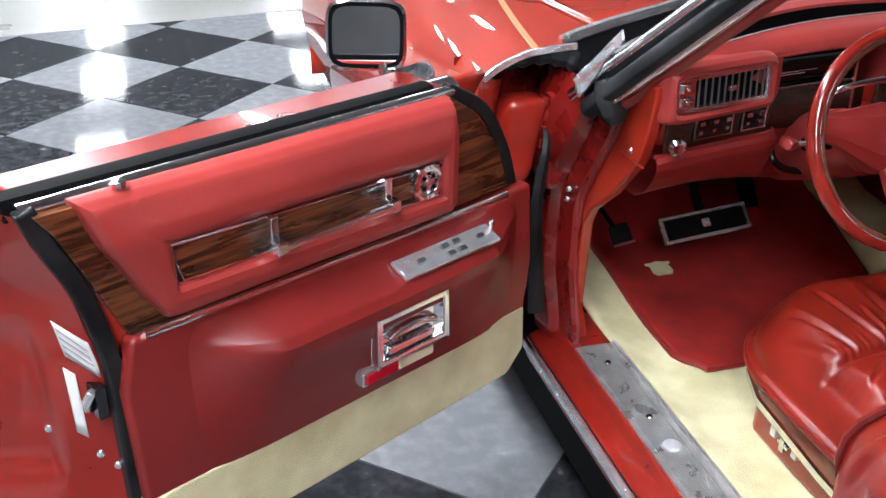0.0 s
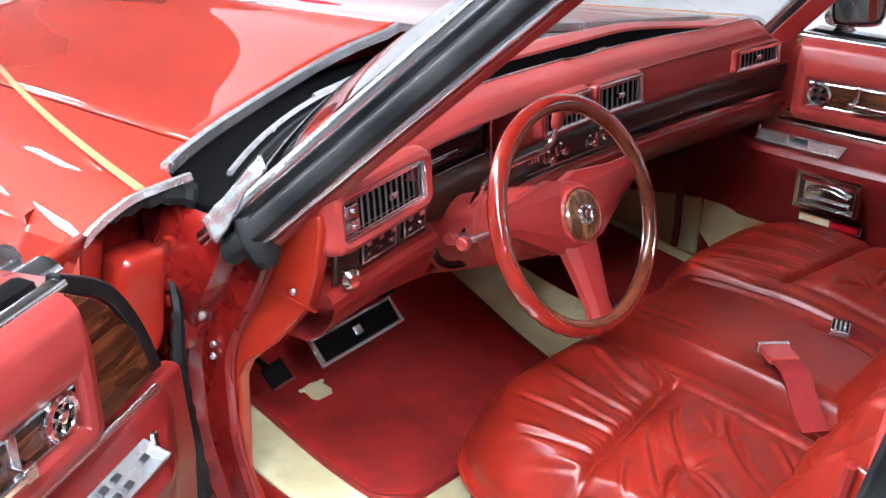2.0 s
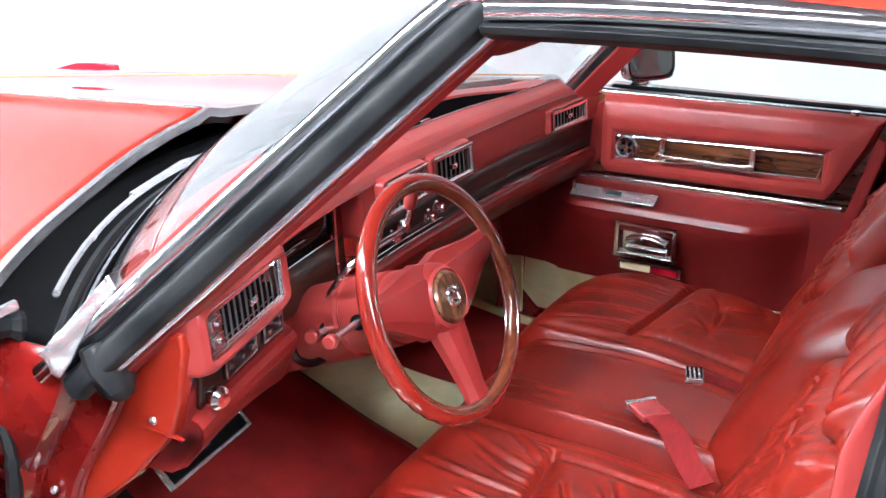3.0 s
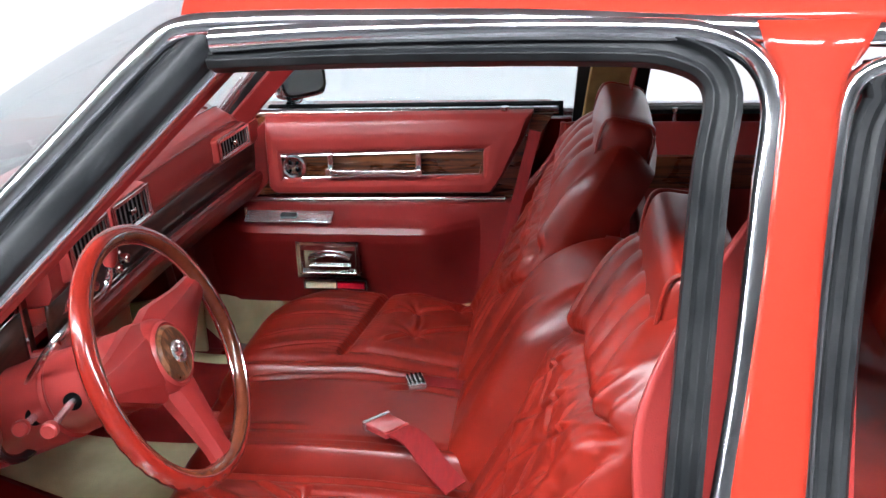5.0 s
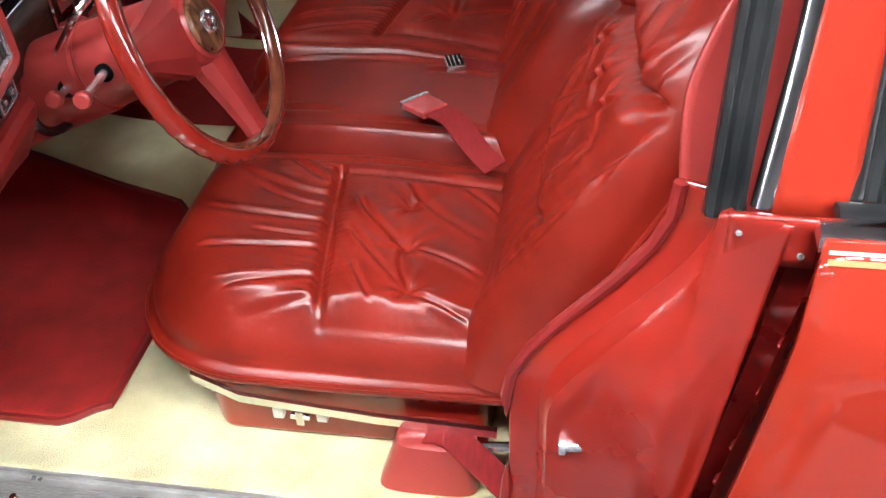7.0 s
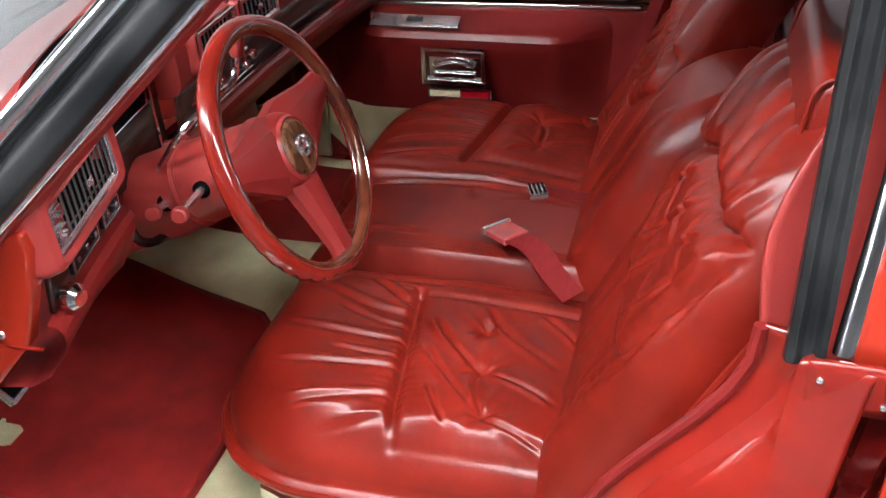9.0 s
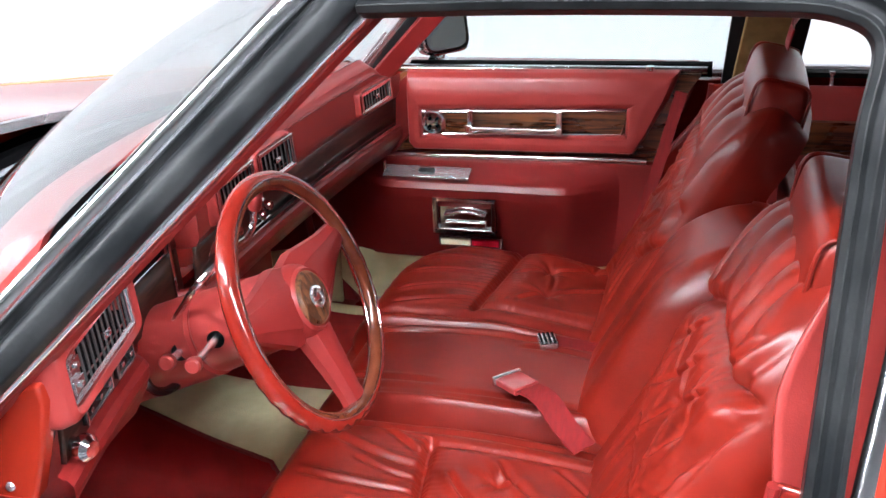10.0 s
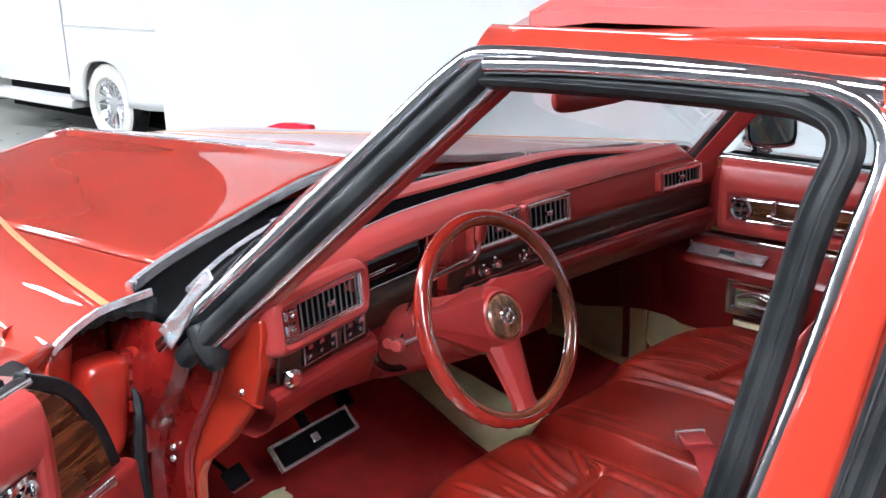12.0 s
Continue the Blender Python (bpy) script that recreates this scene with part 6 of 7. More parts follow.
def backrest(s):
    """One seat back: a plain lower part, a tufted band, a gathered pillow on top and a bolster down the outer side."""
    W0, W1, Z0, Z1 = 0.150, 0.612, 0.50, 1.062 if s < 0 else 1.055
    U, V = np.meshgrid(np.linspace(0, 1, 190), np.linspace(0, 1, 230), indexing="ij")
    X = W0 + (W1 - W0) * (0.5 * U + 0.5 * ramp(U))
    Z = Z0 + (Z1 - Z0) * (1 - (1 - V) ** 1.25)
    k = ramp((Z - 0.86) / 0.20)
    X = X * (1 - k) + (0.150 + (0.575 - 0.150) * (X - W0) / (W1 - W0)) * k
    wide = W1 - W0 - 0.04 * k
    du = np.maximum(0, np.maximum(1 - (X - W0) / 0.055, 1 - (W0 + wide - X) / 0.085))
    dv = np.maximum(0, 1 - (Z1 - Z) / 0.085)
    Q = np.hypot(du, dv)
    qs = np.maximum(Q, 1.0)
    Xr = X + np.where(Q > 1, np.where(X > 0.37, 0.085, -0.055) * (du / qs - du), 0)
    Zr = Z + np.where(Q > 1, 0.085 * (dv / qs - dv), 0)
    Zr = Zr - 0.018 * ramp((Z - 0.84) / 0.20) * ramp((0.33 - X) / 0.16)
    edge = np.minimum(1.0, Q)
    low = 0.712 + 0.75 * np.maximum(0, 0.27 - X) + 0.30 * np.maximum(0, X - 0.50)
    top = 0.905 - 0.42 * np.maximum(0, 0.30 - X) + 0.10 * np.maximum(0, X - 0.40)
    side = 0.532 + 0.28 * (Z - 0.70)
    inside = ramp((Z - low) / 0.03) * ramp((top - Z) / 0.03) * ramp((side - X) / 0.03) * ramp((X - 0.165) / 0.02)
    h = 0.014 * inside
    h += 0.014 * ramp((Z - top) / 0.035)
    h += 0.010 * np.exp(-((X - side - 0.035) / 0.03) ** 2) * ramp((0.93 - Z) / 0.05)
    h += cut(Z - low, 0.006, 0.011) * ramp((side - X) / 0.02)
    h += cut(Z - top, 0.007, 0.016) * ramp((X - 0.16) / 0.03) * ramp((0.60 - X) / 0.03)
    h += cut(X - side, 0.006, 0.010) * ramp((Z - 0.60) / 0.10) * ramp((top - Z) / 0.02)
    g = 0.6 if s < 0 else 0.8
    h += pucker(X, Z - low, 11 + s, 0.022, amp=0.0018 * g) * ramp((side - X) / 0.02) + pucker(X, Z - top, 13 + s, 0.024, 0.03, 0.0024 * g) + pucker(Z, X - side, 15 + s, 0.026, 0.025, 0.0016 * g) * ramp((top - Z) / 0.03)
    spots = ((0.235, 0.815, 0.4), (0.325, 0.800, 1.0), (0.425, 0.822, 2.1), (0.515, 0.835, 5.0))
    for bx, bz, sd in spots:
        h += g * 1.2 * tuft(X, Z, bx, bz, sd + s)
    for args in (((0.235, 0.815), (0.285, 0.845), (0.325, 0.90), 0.007, 0.0070), ((0.325, 0.800), (0.30, 0.85), (0.25, 0.875), 0.007, 0.0065),
                 ((0.325, 0.800), (0.385, 0.835), (0.42, 0.90), 0.007, 0.0080), ((0.425, 0.822), (0.39, 0.86), (0.36, 0.90), 0.007, 0.0075),
                 ((0.425, 0.822), (0.48, 0.85), (0.52, 0.905), 0.007, 0.0075), ((0.515, 0.835), (0.49, 0.875), (0.46, 0.905), 0.006, 0.0060),
                 ((0.325, 0.800), (0.36, 0.76), (0.42, 0.715), 0.007, 0.0065), ((0.425, 0.822), (0.385, 0.775), (0.35, 0.72), 0.007, 0.0065),
                 ((0.425, 0.822), (0.465, 0.78), (0.52, 0.74), 0.007, 0.0070), ((0.235, 0.815), (0.27, 0.77), (0.32, 0.72), 0.007, 0.0060),
                 ((0.515, 0.835), (0.49, 0.79), (0.46, 0.73), 0.006, 0.0055), ((0.325, 0.800), (0.29, 0.765), (0.25, 0.745), 0.006, 0.0050),
                 ((0.26, 0.715), (0.265, 0.66), (0.24, 0.61), 0.008, 0.0060), ((0.32, 0.705), (0.31, 0.65), (0.31, 0.60), 0.008, 0.0065),
                 ((0.385, 0.705), (0.39, 0.65), (0.37, 0.60), 0.008, 0.0060), ((0.45, 0.705), (0.44, 0.65), (0.445, 0.61), 0.007, 0.0055),
                 ((0.50, 0.715), (0.49, 0.67), (0.475, 0.62), 0.007, 0.0050),
                 ((0.555, 0.70), (0.57, 0.76), (0.56, 0.83), 0.009, 0.0065), ((0.58, 0.78), (0.585, 0.86), (0.57, 0.92), 0.008, 0.0060),
                 ((0.545, 0.90), (0.575, 0.94), (0.565, 1.03), 0.010, 0.0100), ((0.50, 0.915), (0.545, 0.95), (0.555, 1.00), 0.008, 0.0065)):
        h += (0.60 if s < 0 else 0.75) * fold(X, Z, *args)
    # gathers over the pillow
    wob = field(lambda p, q: noise.noise((p * 9 + 3 * s, q * 5, 2.0)), X, Z)
    wave = np.sin(2 * math.pi * (X + 0.10 * (Z - 0.95)) / 0.074 + 2.6 * wob)
    h += (0.0062 if s < 0 else 0.0085) * (wave - 0.45 * wave ** 2) * ramp((Z - top - 0.01) / 0.05) * ramp((X - 0.15) / 0.03) * ramp((0.57 - X) / 0.05)
    h += crinkle(X, Z, 1.2, 13, 60 + s, 0.0004)
    h += field(lambda p, q: 0.0012 * noise.noise((p * 9, q * 9, 7 * s)), X, Z)
    h = h * (1 - ramp((edge - 0.55) / 0.45)) - (0.045 + 0.045 * ramp((X - 0.33) / 0.2) * (1 - 0.8 * ramp((Z - 0.86) / 0.12))) * (1 - np.sqrt(np.maximum(0, 1 - edge ** 2.2)))
    YY = field(lambda p, q: back_line(q, s), X, Zr) + h
    XX = s * Xr
    b = shape_grid(Build(), XX, YY, Zr)
    n, m = XX.shape
    at = lambda i, j: Vector((float(XX[i, j]), float(YY[i, j]), float(Zr[i, j])))
    ring = [at(0, j) for j in range(m)] + [at(i, m - 1) for i in range(1, n)] + [at(n - 1, j) for j in range(m - 2, -1, -1)]
    def wall(u, v):
        i = min(len(ring) - 1, int(round(u * (len(ring) - 1))))
        p = ring[i]
        return Vector((s * lerp(abs(p.x), 0.37, 0.10 * v * v), p.y - 0.065 * v, p.z - 0.055 * v * v))
    b.grid(wall, len(ring), 10)
    bk = part("backrest", b, LEATHER, seat, "creased red leather backrest with tufts and a gathered top", smooth=80)
    last = len(ring) - 1
    rim = [sum((wall(min(last, max(0, i + j)) / last, 0.10) for j in range(-10, 11, 5)), Vector()) / 5 for i in range(m + n + 20, last + 1, 5)]
    part("piping", Build().tube(rim, 0.0052, k=8), LEATHER, bk, "red leather piping")
    return bk


def headrest(s, c, tilt):
    def g(u, v):
        a = 2 * math.pi * u
        c2, s2 = math.cos(a), math.sin(a)
        k = (abs(c2) ** 5 + abs(s2) ** 5) ** -0.2
        w = 2 * v - 1
        e = (1 - abs(w) ** 16) ** 0.25
        puff = 1 + 0.05 * math.cos(w * 1.5)
        return Vector((0.160 * w, 0.050 * c2 * k * e * puff * (1 - 0.10 * s2), 0.066 * s2 * k * e * puff))
    b = Build().grid(g, 64, 71, close_u=True)
    b.turned(Matrix.Translation(c) @ Matrix.Rotation(radians(tilt), 4, "X"))
    h = part("headrest", b, LEATHER, seat, "dark red leather headrest", smooth=60)
    t = Matrix.Translation(c) @ Matrix.Rotation(radians(tilt), 4, "X")
    for sx in (-1, 1):
        loop = [t @ Vector((sx * 0.152, 0.048 * math.copysign(abs(math.cos(q)) ** 0.4, math.cos(q)), 0.063 * math.copysign(abs(math.sin(q)) ** 0.4, math.sin(q)))) for q in np.linspace(0, 2 * math.pi, 41)[:-1]]
        part("piping", Build().tube(loop, 0.003, k=6, closed=True), LEATHER, h, "red leather piping")


def seat_base(s):
    f = (lambda p: p) if s > 0 else flip
    b = Build().prism([(s * 0.20, 0.02), (s * 0.50, 0.04), (s * 0.560, 0.0), (s * 0.556, -0.40), (s * 0.20, -0.42)], "z", 0.318, 0.43)
    bs = part("seat_base", b, JAMB, seat, "dark red metal seat base", bevel=0.015, segs=3)
    b = Build().sweep([f(p) for p in ((0.50, 0.055, 0.437), (0.565, 0.03, 0.433), (0.592, -0.05, 0.428), (0.60, -0.25, 0.418), (0.60, -0.42, 0.412))], [(-0.004, -0.007), (0.004, -0.007), (0.004, 0.007), (-0.004, 0.007)])
    part("base_trim", b, CHROME, bs, "polished trim strip")
    for y in (-0.10, -0.165):
        b = Build().box(f((0.575, y - 0.008, 0.385)), f((0.588, y + 0.008, 0.405)))
        part("seat_switch", b, TYREWHITE, bs, "small white seat switch", bevel=0.002)
    b = Build().box(f((0.575, -0.139, 0.378)), f((0.592, -0.127, 0.406))).box(f((0.575, -0.148, 0.388)), f((0.590, -0.118, 0.396)))
    part("seat_lever", b, CHROME, bs, "chrome cross-shaped seat lever", bevel=0.002)


sb = Build().box((-0.20, -0.41, 0.33), (0.20, 0.0, 0.44))
seat = part("front_seat", sb, JAMB, car, "red leather front bench seat, split with a centre section", bevel=0.01)
for s in (-1, 1):
    cushion(s)
    backrest(s)
    seat_base(s)


def centre_section():
    X, Y = np.meshgrid(np.linspace(-0.165, 0.165, 80), np.linspace(0.135, -0.43, 110), indexing="ij")
    e = np.clip(np.minimum(X + 0.165, 0.165 - X) / 0.055, 0, 1)
    k = (1 - (1 - e) ** 2.2) * (1 - (1 - np.clip((0.135 - Y) / 0.08, 0, 1)) ** 2.2)
    Z = 0.592 - 0.085 * (1 - k) + 0.016 * np.sin(math.pi * np.clip((Y + 0.42) / 0.55, 0, 1))
    Z = Z + cut(np.abs(X) - 0.108, 0.007, 0.007) + 0.004 * np.exp(-((np.abs(X) - 0.128) / 0.012) ** 2)
    for args in (((-0.12, 0.08), (-0.115, -0.1), (-0.125, -0.3), 0.008, 0.0045), ((0.11, 0.07), (0.12, -0.08), (0.115, -0.22), 0.008, 0.0045), ((-0.08, 0.09), (-0.07, 0.0), (-0.085, -0.12), 0.009, 0.0030), ((0.07, -0.20), (0.09, -0.28), (0.06, -0.36), 0.008, 0.0035)):
        Z = Z + fold(X, Y, *args) * k
    Z = Z + crinkle(X, Y, 1.57, 10, 31, 0.0006)
    b = shape_grid(Build(), X, Y, Z)
    b.grid(lambda u, v: (lerp(-0.165, 0.165, u), 0.135 + 0.01 * math.sin(math.pi * v), float(Z[round(u * 79), 0]) - 0.12 * v), 80, 8)
    part("centre_cushion", b, LEATHER, seat, "smooth dark red leather centre cushion", smooth=80)
    def a(u, v):
        x, z = lerp(-0.152, 0.152, u), lerp(0.55, 0.905, 1 - (1 - v) ** 1.4)
        e = max(0.0, min(1.0, min(u / 0.22, (1 - u) / 0.22)))
        q = min(1.0, math.hypot(1 - e, max(0.0, 1 - (0.905 - z) / 0.10)))
        return (x, back_line(z, 0) + 0.012 - 0.10 * (1 - math.sqrt(max(0.0, 1 - q ** 2.2))), z - 0.02 * max(0.0, 1 - e) ** 2 * smooth((z - 0.8) / 0.1))
    G = np.array([[a(u, v) for v in np.linspace(0, 1, 80)] for u in np.linspace(0, 1, 60)])
    X, Y, Z = G[:, :, 0], G[:, :, 1], G[:, :, 2]
    for args in (((-0.08, 0.87), (-0.02, 0.80), (-0.05, 0.70), 0.009, 0.0050), ((0.06, 0.86), (0.04, 0.78), (0.08, 0.70), 0.009, 0.0045), ((-0.02, 0.74), (0.03, 0.68), (0.0, 0.60), 0.009, 0.0040)):
        Y = Y + fold(X, Z, *args)
    Y = Y + crinkle(X, Z, 1.2, 12, 43, 0.0005)
    b = shape_grid(Build(), X, Y, Z)
    b.grid(lambda u, v: Vector((float(X[round(u * 59), 79]), float(Y[round(u * 59), 79]), float(Z[round(u * 59), 79]))) + Vector((0, -0.1 * v, -0.06 * v * v)), 60, 6)
    part("folding_armrest", b, LEATHER, seat, "red leather folding centre armrest", smooth=80)


centre_section()
headrest(-1, (-0.365, -0.690, 1.024), 9)
headrest(1, (0.365, -0.634, 1.020), 12)


# ---- belts ----
def belts():
    t = Matrix.Translation((-0.125, -0.262, 0.640)) @ Matrix.Rotation(radians(-43), 4, "Z") @ Matrix.Rotation(radians(-6), 4, "X")
    b = Build().box((-0.026, -0.004, -0.008), (0.026, 0.055, 0.006)).turned(t)
    k = part("belt_buckle", b, vary(mat("clear_buckle", (0.42, 0.06, 0.06), 0.1, 0, 1.0), (0.40, 0.05, 0.05), (0.46, 0.08, 0.08), 30), car, "clear-faced seat belt buckle on red webbing", bevel=0.004)
    b = Build().box((-0.028, 0.050, -0.008), (0.028, 0.060, 0.008)).turned(t)
    part("buckle_edge", b, ALU, k, "bright metal buckle edge", bevel=0.002)
    pts = [t @ Vector((0, 0.0, 0.0)), t @ Vector((0.0, -0.05, 0.0)), Vector((-0.196, -0.338, 0.618)), Vector((-0.222, -0.372, 0.598))]
    part("webbing", Build().sweep(curve(pts, 10), [(-0.023, -0.0015), (0.023, -0.0015), (0.023, 0.0015), (-0.023, 0.0015)]), BELT, k, "red belt webbing")
    t = Matrix.Translation((0.10, -0.265, 0.608)) @ Matrix.Rotation(radians(20), 4, "Z")
    b = Build().box((-0.022, -0.012, -0.006), (0.022, 0.022, 0.008)).turned(t)
    k = part("belt_buckle", b, ALU, car, "dull metal seat belt buckle", bevel=0.003)
    b = Build()
    for i in range(4):
        b.box((-0.020, -0.008 + 0.008 * i, 0.008), (0.020, -0.004 + 0.008 * i, 0.0105))
    part("buckle_rib", b.turned(t), BLACK, k, "dark buckle ribs")
    pts = [t @ Vector((0, -0.01, 0.0)), (0.11, -0.33, 0.60), (0.12, -0.41, 0.585)]
    part("webbing", Build().sweep(curve(pts, 10), [(-0.018, -0.0015), (0.018, -0.0015), (0.018, 0.0015), (-0.018, 0.0015)]), BELT, k, "dark red belt webbing")
    # retractor cover on the floor
    def bx(u, v):
        a = 2 * math.pi * u
        c, q = math.cos(a), math.sin(a)
        kx = (abs(c) ** 4 + abs(q) ** 4) ** -0.25
        sc = lerp(1.0, 0.72, v) if v < 0.9 else lerp(0.72, 0.0, (v - 0.9) / 0.1)
        return Vector((-0.612 + 0.040 * c * kx * sc + 0.012 * v, -0.325 + 0.072 * q * kx * sc - 0.012 * v, lerp(0.318, 0.405, min(1, v / 0.9))))
    k = part("belt_retractor", Build().grid(bx, 32, 14, close_u=True), VINYL, car, "red plastic seat belt retractor cover")
    pts = curve([(-0.602, -0.32, 0.402), (-0.612, -0.355, 0.412), (-0.640, -0.41, 0.385), (-0.672, -0.47, 0.350), (-0.70, -0.52, 0.335)], 12)
    part("webbing", Build().sweep(pts, [(-0.022, -0.0015), (0.022, -0.0015), (0.022, 0.0015), (-0.022, 0.0015)]), BELT, k, "slack red belt webbing")
    b = Build().tube([(-0.60, -0.36, 0.375), (-0.61, -0.47, 0.40)], 0.008, k=8).tube([(-0.585, -0.36, 0.36), (-0.60, -0.47, 0.385)], 0.006, k=8)
    part("seat_track", b, CHROME, car, "bright seat track rails")
    # passenger shoulder belt
    pts = curve([(0.60, -0.72, 1.18), (0.50, -0.665, 1.125), (0.40, -0.66, 1.115)], 10)
    k = part("shoulder_belt", Build().sweep(pts, [(-0.02, -0.0015), (0.02, -0.0015), (0.02, 0.0015), (-0.02, 0.0015)], up=(0, 1, 0.2)), BELT, car, "dark red shoulder belt")
    pts = curve([(0.655, -0.46, 0.95), (0.66, -0.41, 0.75), (0.655, -0.36, 0.58), (0.64, -0.32, 0.45)], 12)
    part("lap_belt", Build().sweep(pts, [(-0.013, -0.0015), (0.013, -0.0015), (0.013, 0.0015), (-0.013, 0.0015)], up=(-1, 0, 0)), BELT, k, "red belt webbing")


belts()


# ---- rear seat ----
def button(x, y, bx, by, seed, amp=0.014, reach=0.085):
    """A tuft pulled in at (bx, by) with folds running out from it."""
    dx, dy = x - bx, y - by
    r = math.hypot(dx, dy)
    a = math.atan2(dy, dx)
    folds = math.sin(a * 5 + seed) * 0.55 + math.sin(a * 9 + seed * 2.3) * 0.45
    return -amp * math.exp(-(r / 0.022) ** 2) - 0.010 * math.exp(-(r / 0.07) ** 2) + 0.0050 * folds * smooth(r / 0.02) * math.exp(-(r / reach) ** 2)


def wrinkle(x, y, ang, sc, seed, amp):
    c, s = math.cos(ang), math.sin(ang)
    u, v = (x * c + y * s), (-x * s + y * c)
    w = noise.noise((u * sc * 0.28 + seed, v * sc, seed))
    w2 = noise.noise((u * sc * 0.5 + 7 + seed, v * sc * 2.1, seed + 3))
    return amp * ((1 - abs(w) * 2.4) * 0.7 + w2 * 0.5)


def rear_seat():
    def g(u, v):
        x, y = lerp(-0.66, 0.66, u), lerp(-0.90, -1.3, v)
        e = max(0, min(1, min((1 - abs(x) / 0.66) / 0.1, (-0.90 - y + 0.0) / 0.08)))
        return (x, y, 0.60 - 0.10 * (1 - e) ** 2 + 0.012 * math.sin(x * 18) * 0.4 + wrinkle(x, y, 0.4, 10, 55, 0.004))
    b = Build().grid(g, 70, 40)
    b.grid(lambda u, v: (lerp(-0.66, 0.66, u), -0.90, lerp(0.50, 0.32, v)), 20, 4)
    rs = part("rear_seat", b, LEATHER, car, "red leather rear bench seat", smooth=80)
    def k(u, v):
        x, z = lerp(-0.68, 0.68, u), lerp(0.55, 1.08, v)
        h = 0
        for bx in (-0.45, -0.25, 0.25, 0.45):
            for bz in (0.72, 0.86, 0.98):
                h += button(x, z, bx, bz, bx * 9 + bz, 0.012, 0.08)
        return (x, -1.15 - 0.13 * (z - 0.55) / 0.5 + h - 0.08 * smooth((z - 1.0) / 0.08) - 0.06 * smooth((abs(x) - 0.6) / 0.08), z)
    part("backrest", Build().grid(k, 100, 60), LEATHER, rs, "tufted red leather rear backrest", smooth=80)
    # back of the front seat seen from behind
    b = Build().box((-0.56, -0.70, 0.36), (0.56, -0.67, 0.84))
    part("seat_back_panel", b, PANEL, seat, "red panel behind the front seat", bevel=0.01)


rear_seat()

# rear parcel shelf and closing body so that the cabin is not open behind
b = Build().box((-0.70, -1.95, 0.30), (0.70, -1.90, 0.96)).box((-0.75, -2.4, 0.93), (0.75, -1.7, 0.95))
part("parcel_shelf", b, PANEL, car, "red rear shelf")
b = Build()
for s in (-1, 1):
    b.prism([(-1.76, 0.30), (-1.76, 0.965), (-3.2, 0.93), (-3.2, 0.35)], "x", *sorted((s * 0.94, s * 0.90)))
b.box((-0.94, -3.25, 0.35), (0.94, -3.2, 0.93)).box((-0.94, -3.2, 0.90), (0.94, -2.3, 0.93))
part("rear_body", b, PAINT, car, "red rear body")
for s in (-1, 1):
    b = Build().prism([(-1.55, 0.95), (-1.60, 1.36), (-2.3, 1.36), (-2.45, 0.95)], "x", *sorted((s * 0.63, s * 0.66)))
    part("quarter_panel", b, PAINT, car, "red rear roof pillar")
b = Build().grid(lambda u, v: (lerp(-0.62, 0.62, u), lerp(-2.45, -2.2, v), lerp(0.95, 1.36, v)), 8, 8)
g = part("rear_window", b, GLASS, car, "clear rear window")
g.visible_shadow = False

b = Build().grid(lambda u, v: (lerp(-0.985, 0.985, u), 2.50 + 0.03 * math.sin(math.pi * v), lerp(skin(lerp(-0.985, 0.985, u), 2.5), 0.28, v)), 41, 10)
part("front_panel", b, PAINT, car, "plain red front of the body", thick=0.01)

# rear-view mirror
b = Build()
b.grid(lambda u, v: Vector((-0.045 + 0.135 * (lambda w: math.copysign(abs(w) ** 0.6, w))(math.cos(math.pi * v)), 0.03 + 0.014 * math.sin(math.pi * v) ** 0.5 * math.cos(2 * math.pi * u), 1.245 + 0.030 * math.sin(math.pi * v) ** 0.4 * math.sin(2 * math.pi * u))), 24, 21, close_u=True)
b.tube([(-0.04, 0.035, 1.26), (-0.02, 0.02, 1.33), (0, -0.03, 1.395)], 0.007, k=8)
part("inside_mirror", b, PANEL, car, "dark red inside mirror on a stalk")

# wheels
def wheel(x, y, s):
    b = Build().lathe([(0.20, -0.10), (0.30, -0.10), (0.345, -0.07), (0.352, 0.0), (0.345, 0.07), (0.30, 0.10), (0.20, 0.10)], (x, y, 0.352), (1, 0, 0), 40)
    w = part("wheel", b, RUBBER, car, "black tyre with bright wheel cover")
    b = Build().lathe([(0.0, 0.10), (0.06, 0.105), (0.16, 0.085), (0.20, 0.095), (0.205, 0.06)], (x, y, 0.352), (s, 0, 0), 40)
    part("wheel_cover", b, CHROME, w, "chrome wheel cover")
    b = Build().lathe([(0.235, 0.101), (0.27, 0.1035), (0.275, 0.100)], (x, y, 0.352), (s, 0, 0), 40)
    part("whitewall", b, TYREWHITE, w, "white tyre band")


for s in (-1, 1):
    for y in (1.55, -1.75):
        wheel(s * 0.80, y, s)


# ---- floor mat ----
def zf(x, y):
    """Height of the cabin carpet."""
    return 0.322 + 0.04 * smooth((y - 0.35) / 0.35) + 0.55 * max(0.0, y - 0.70) + 0.10 * math.exp(-((x - 0.075) / 0.135) ** 6)


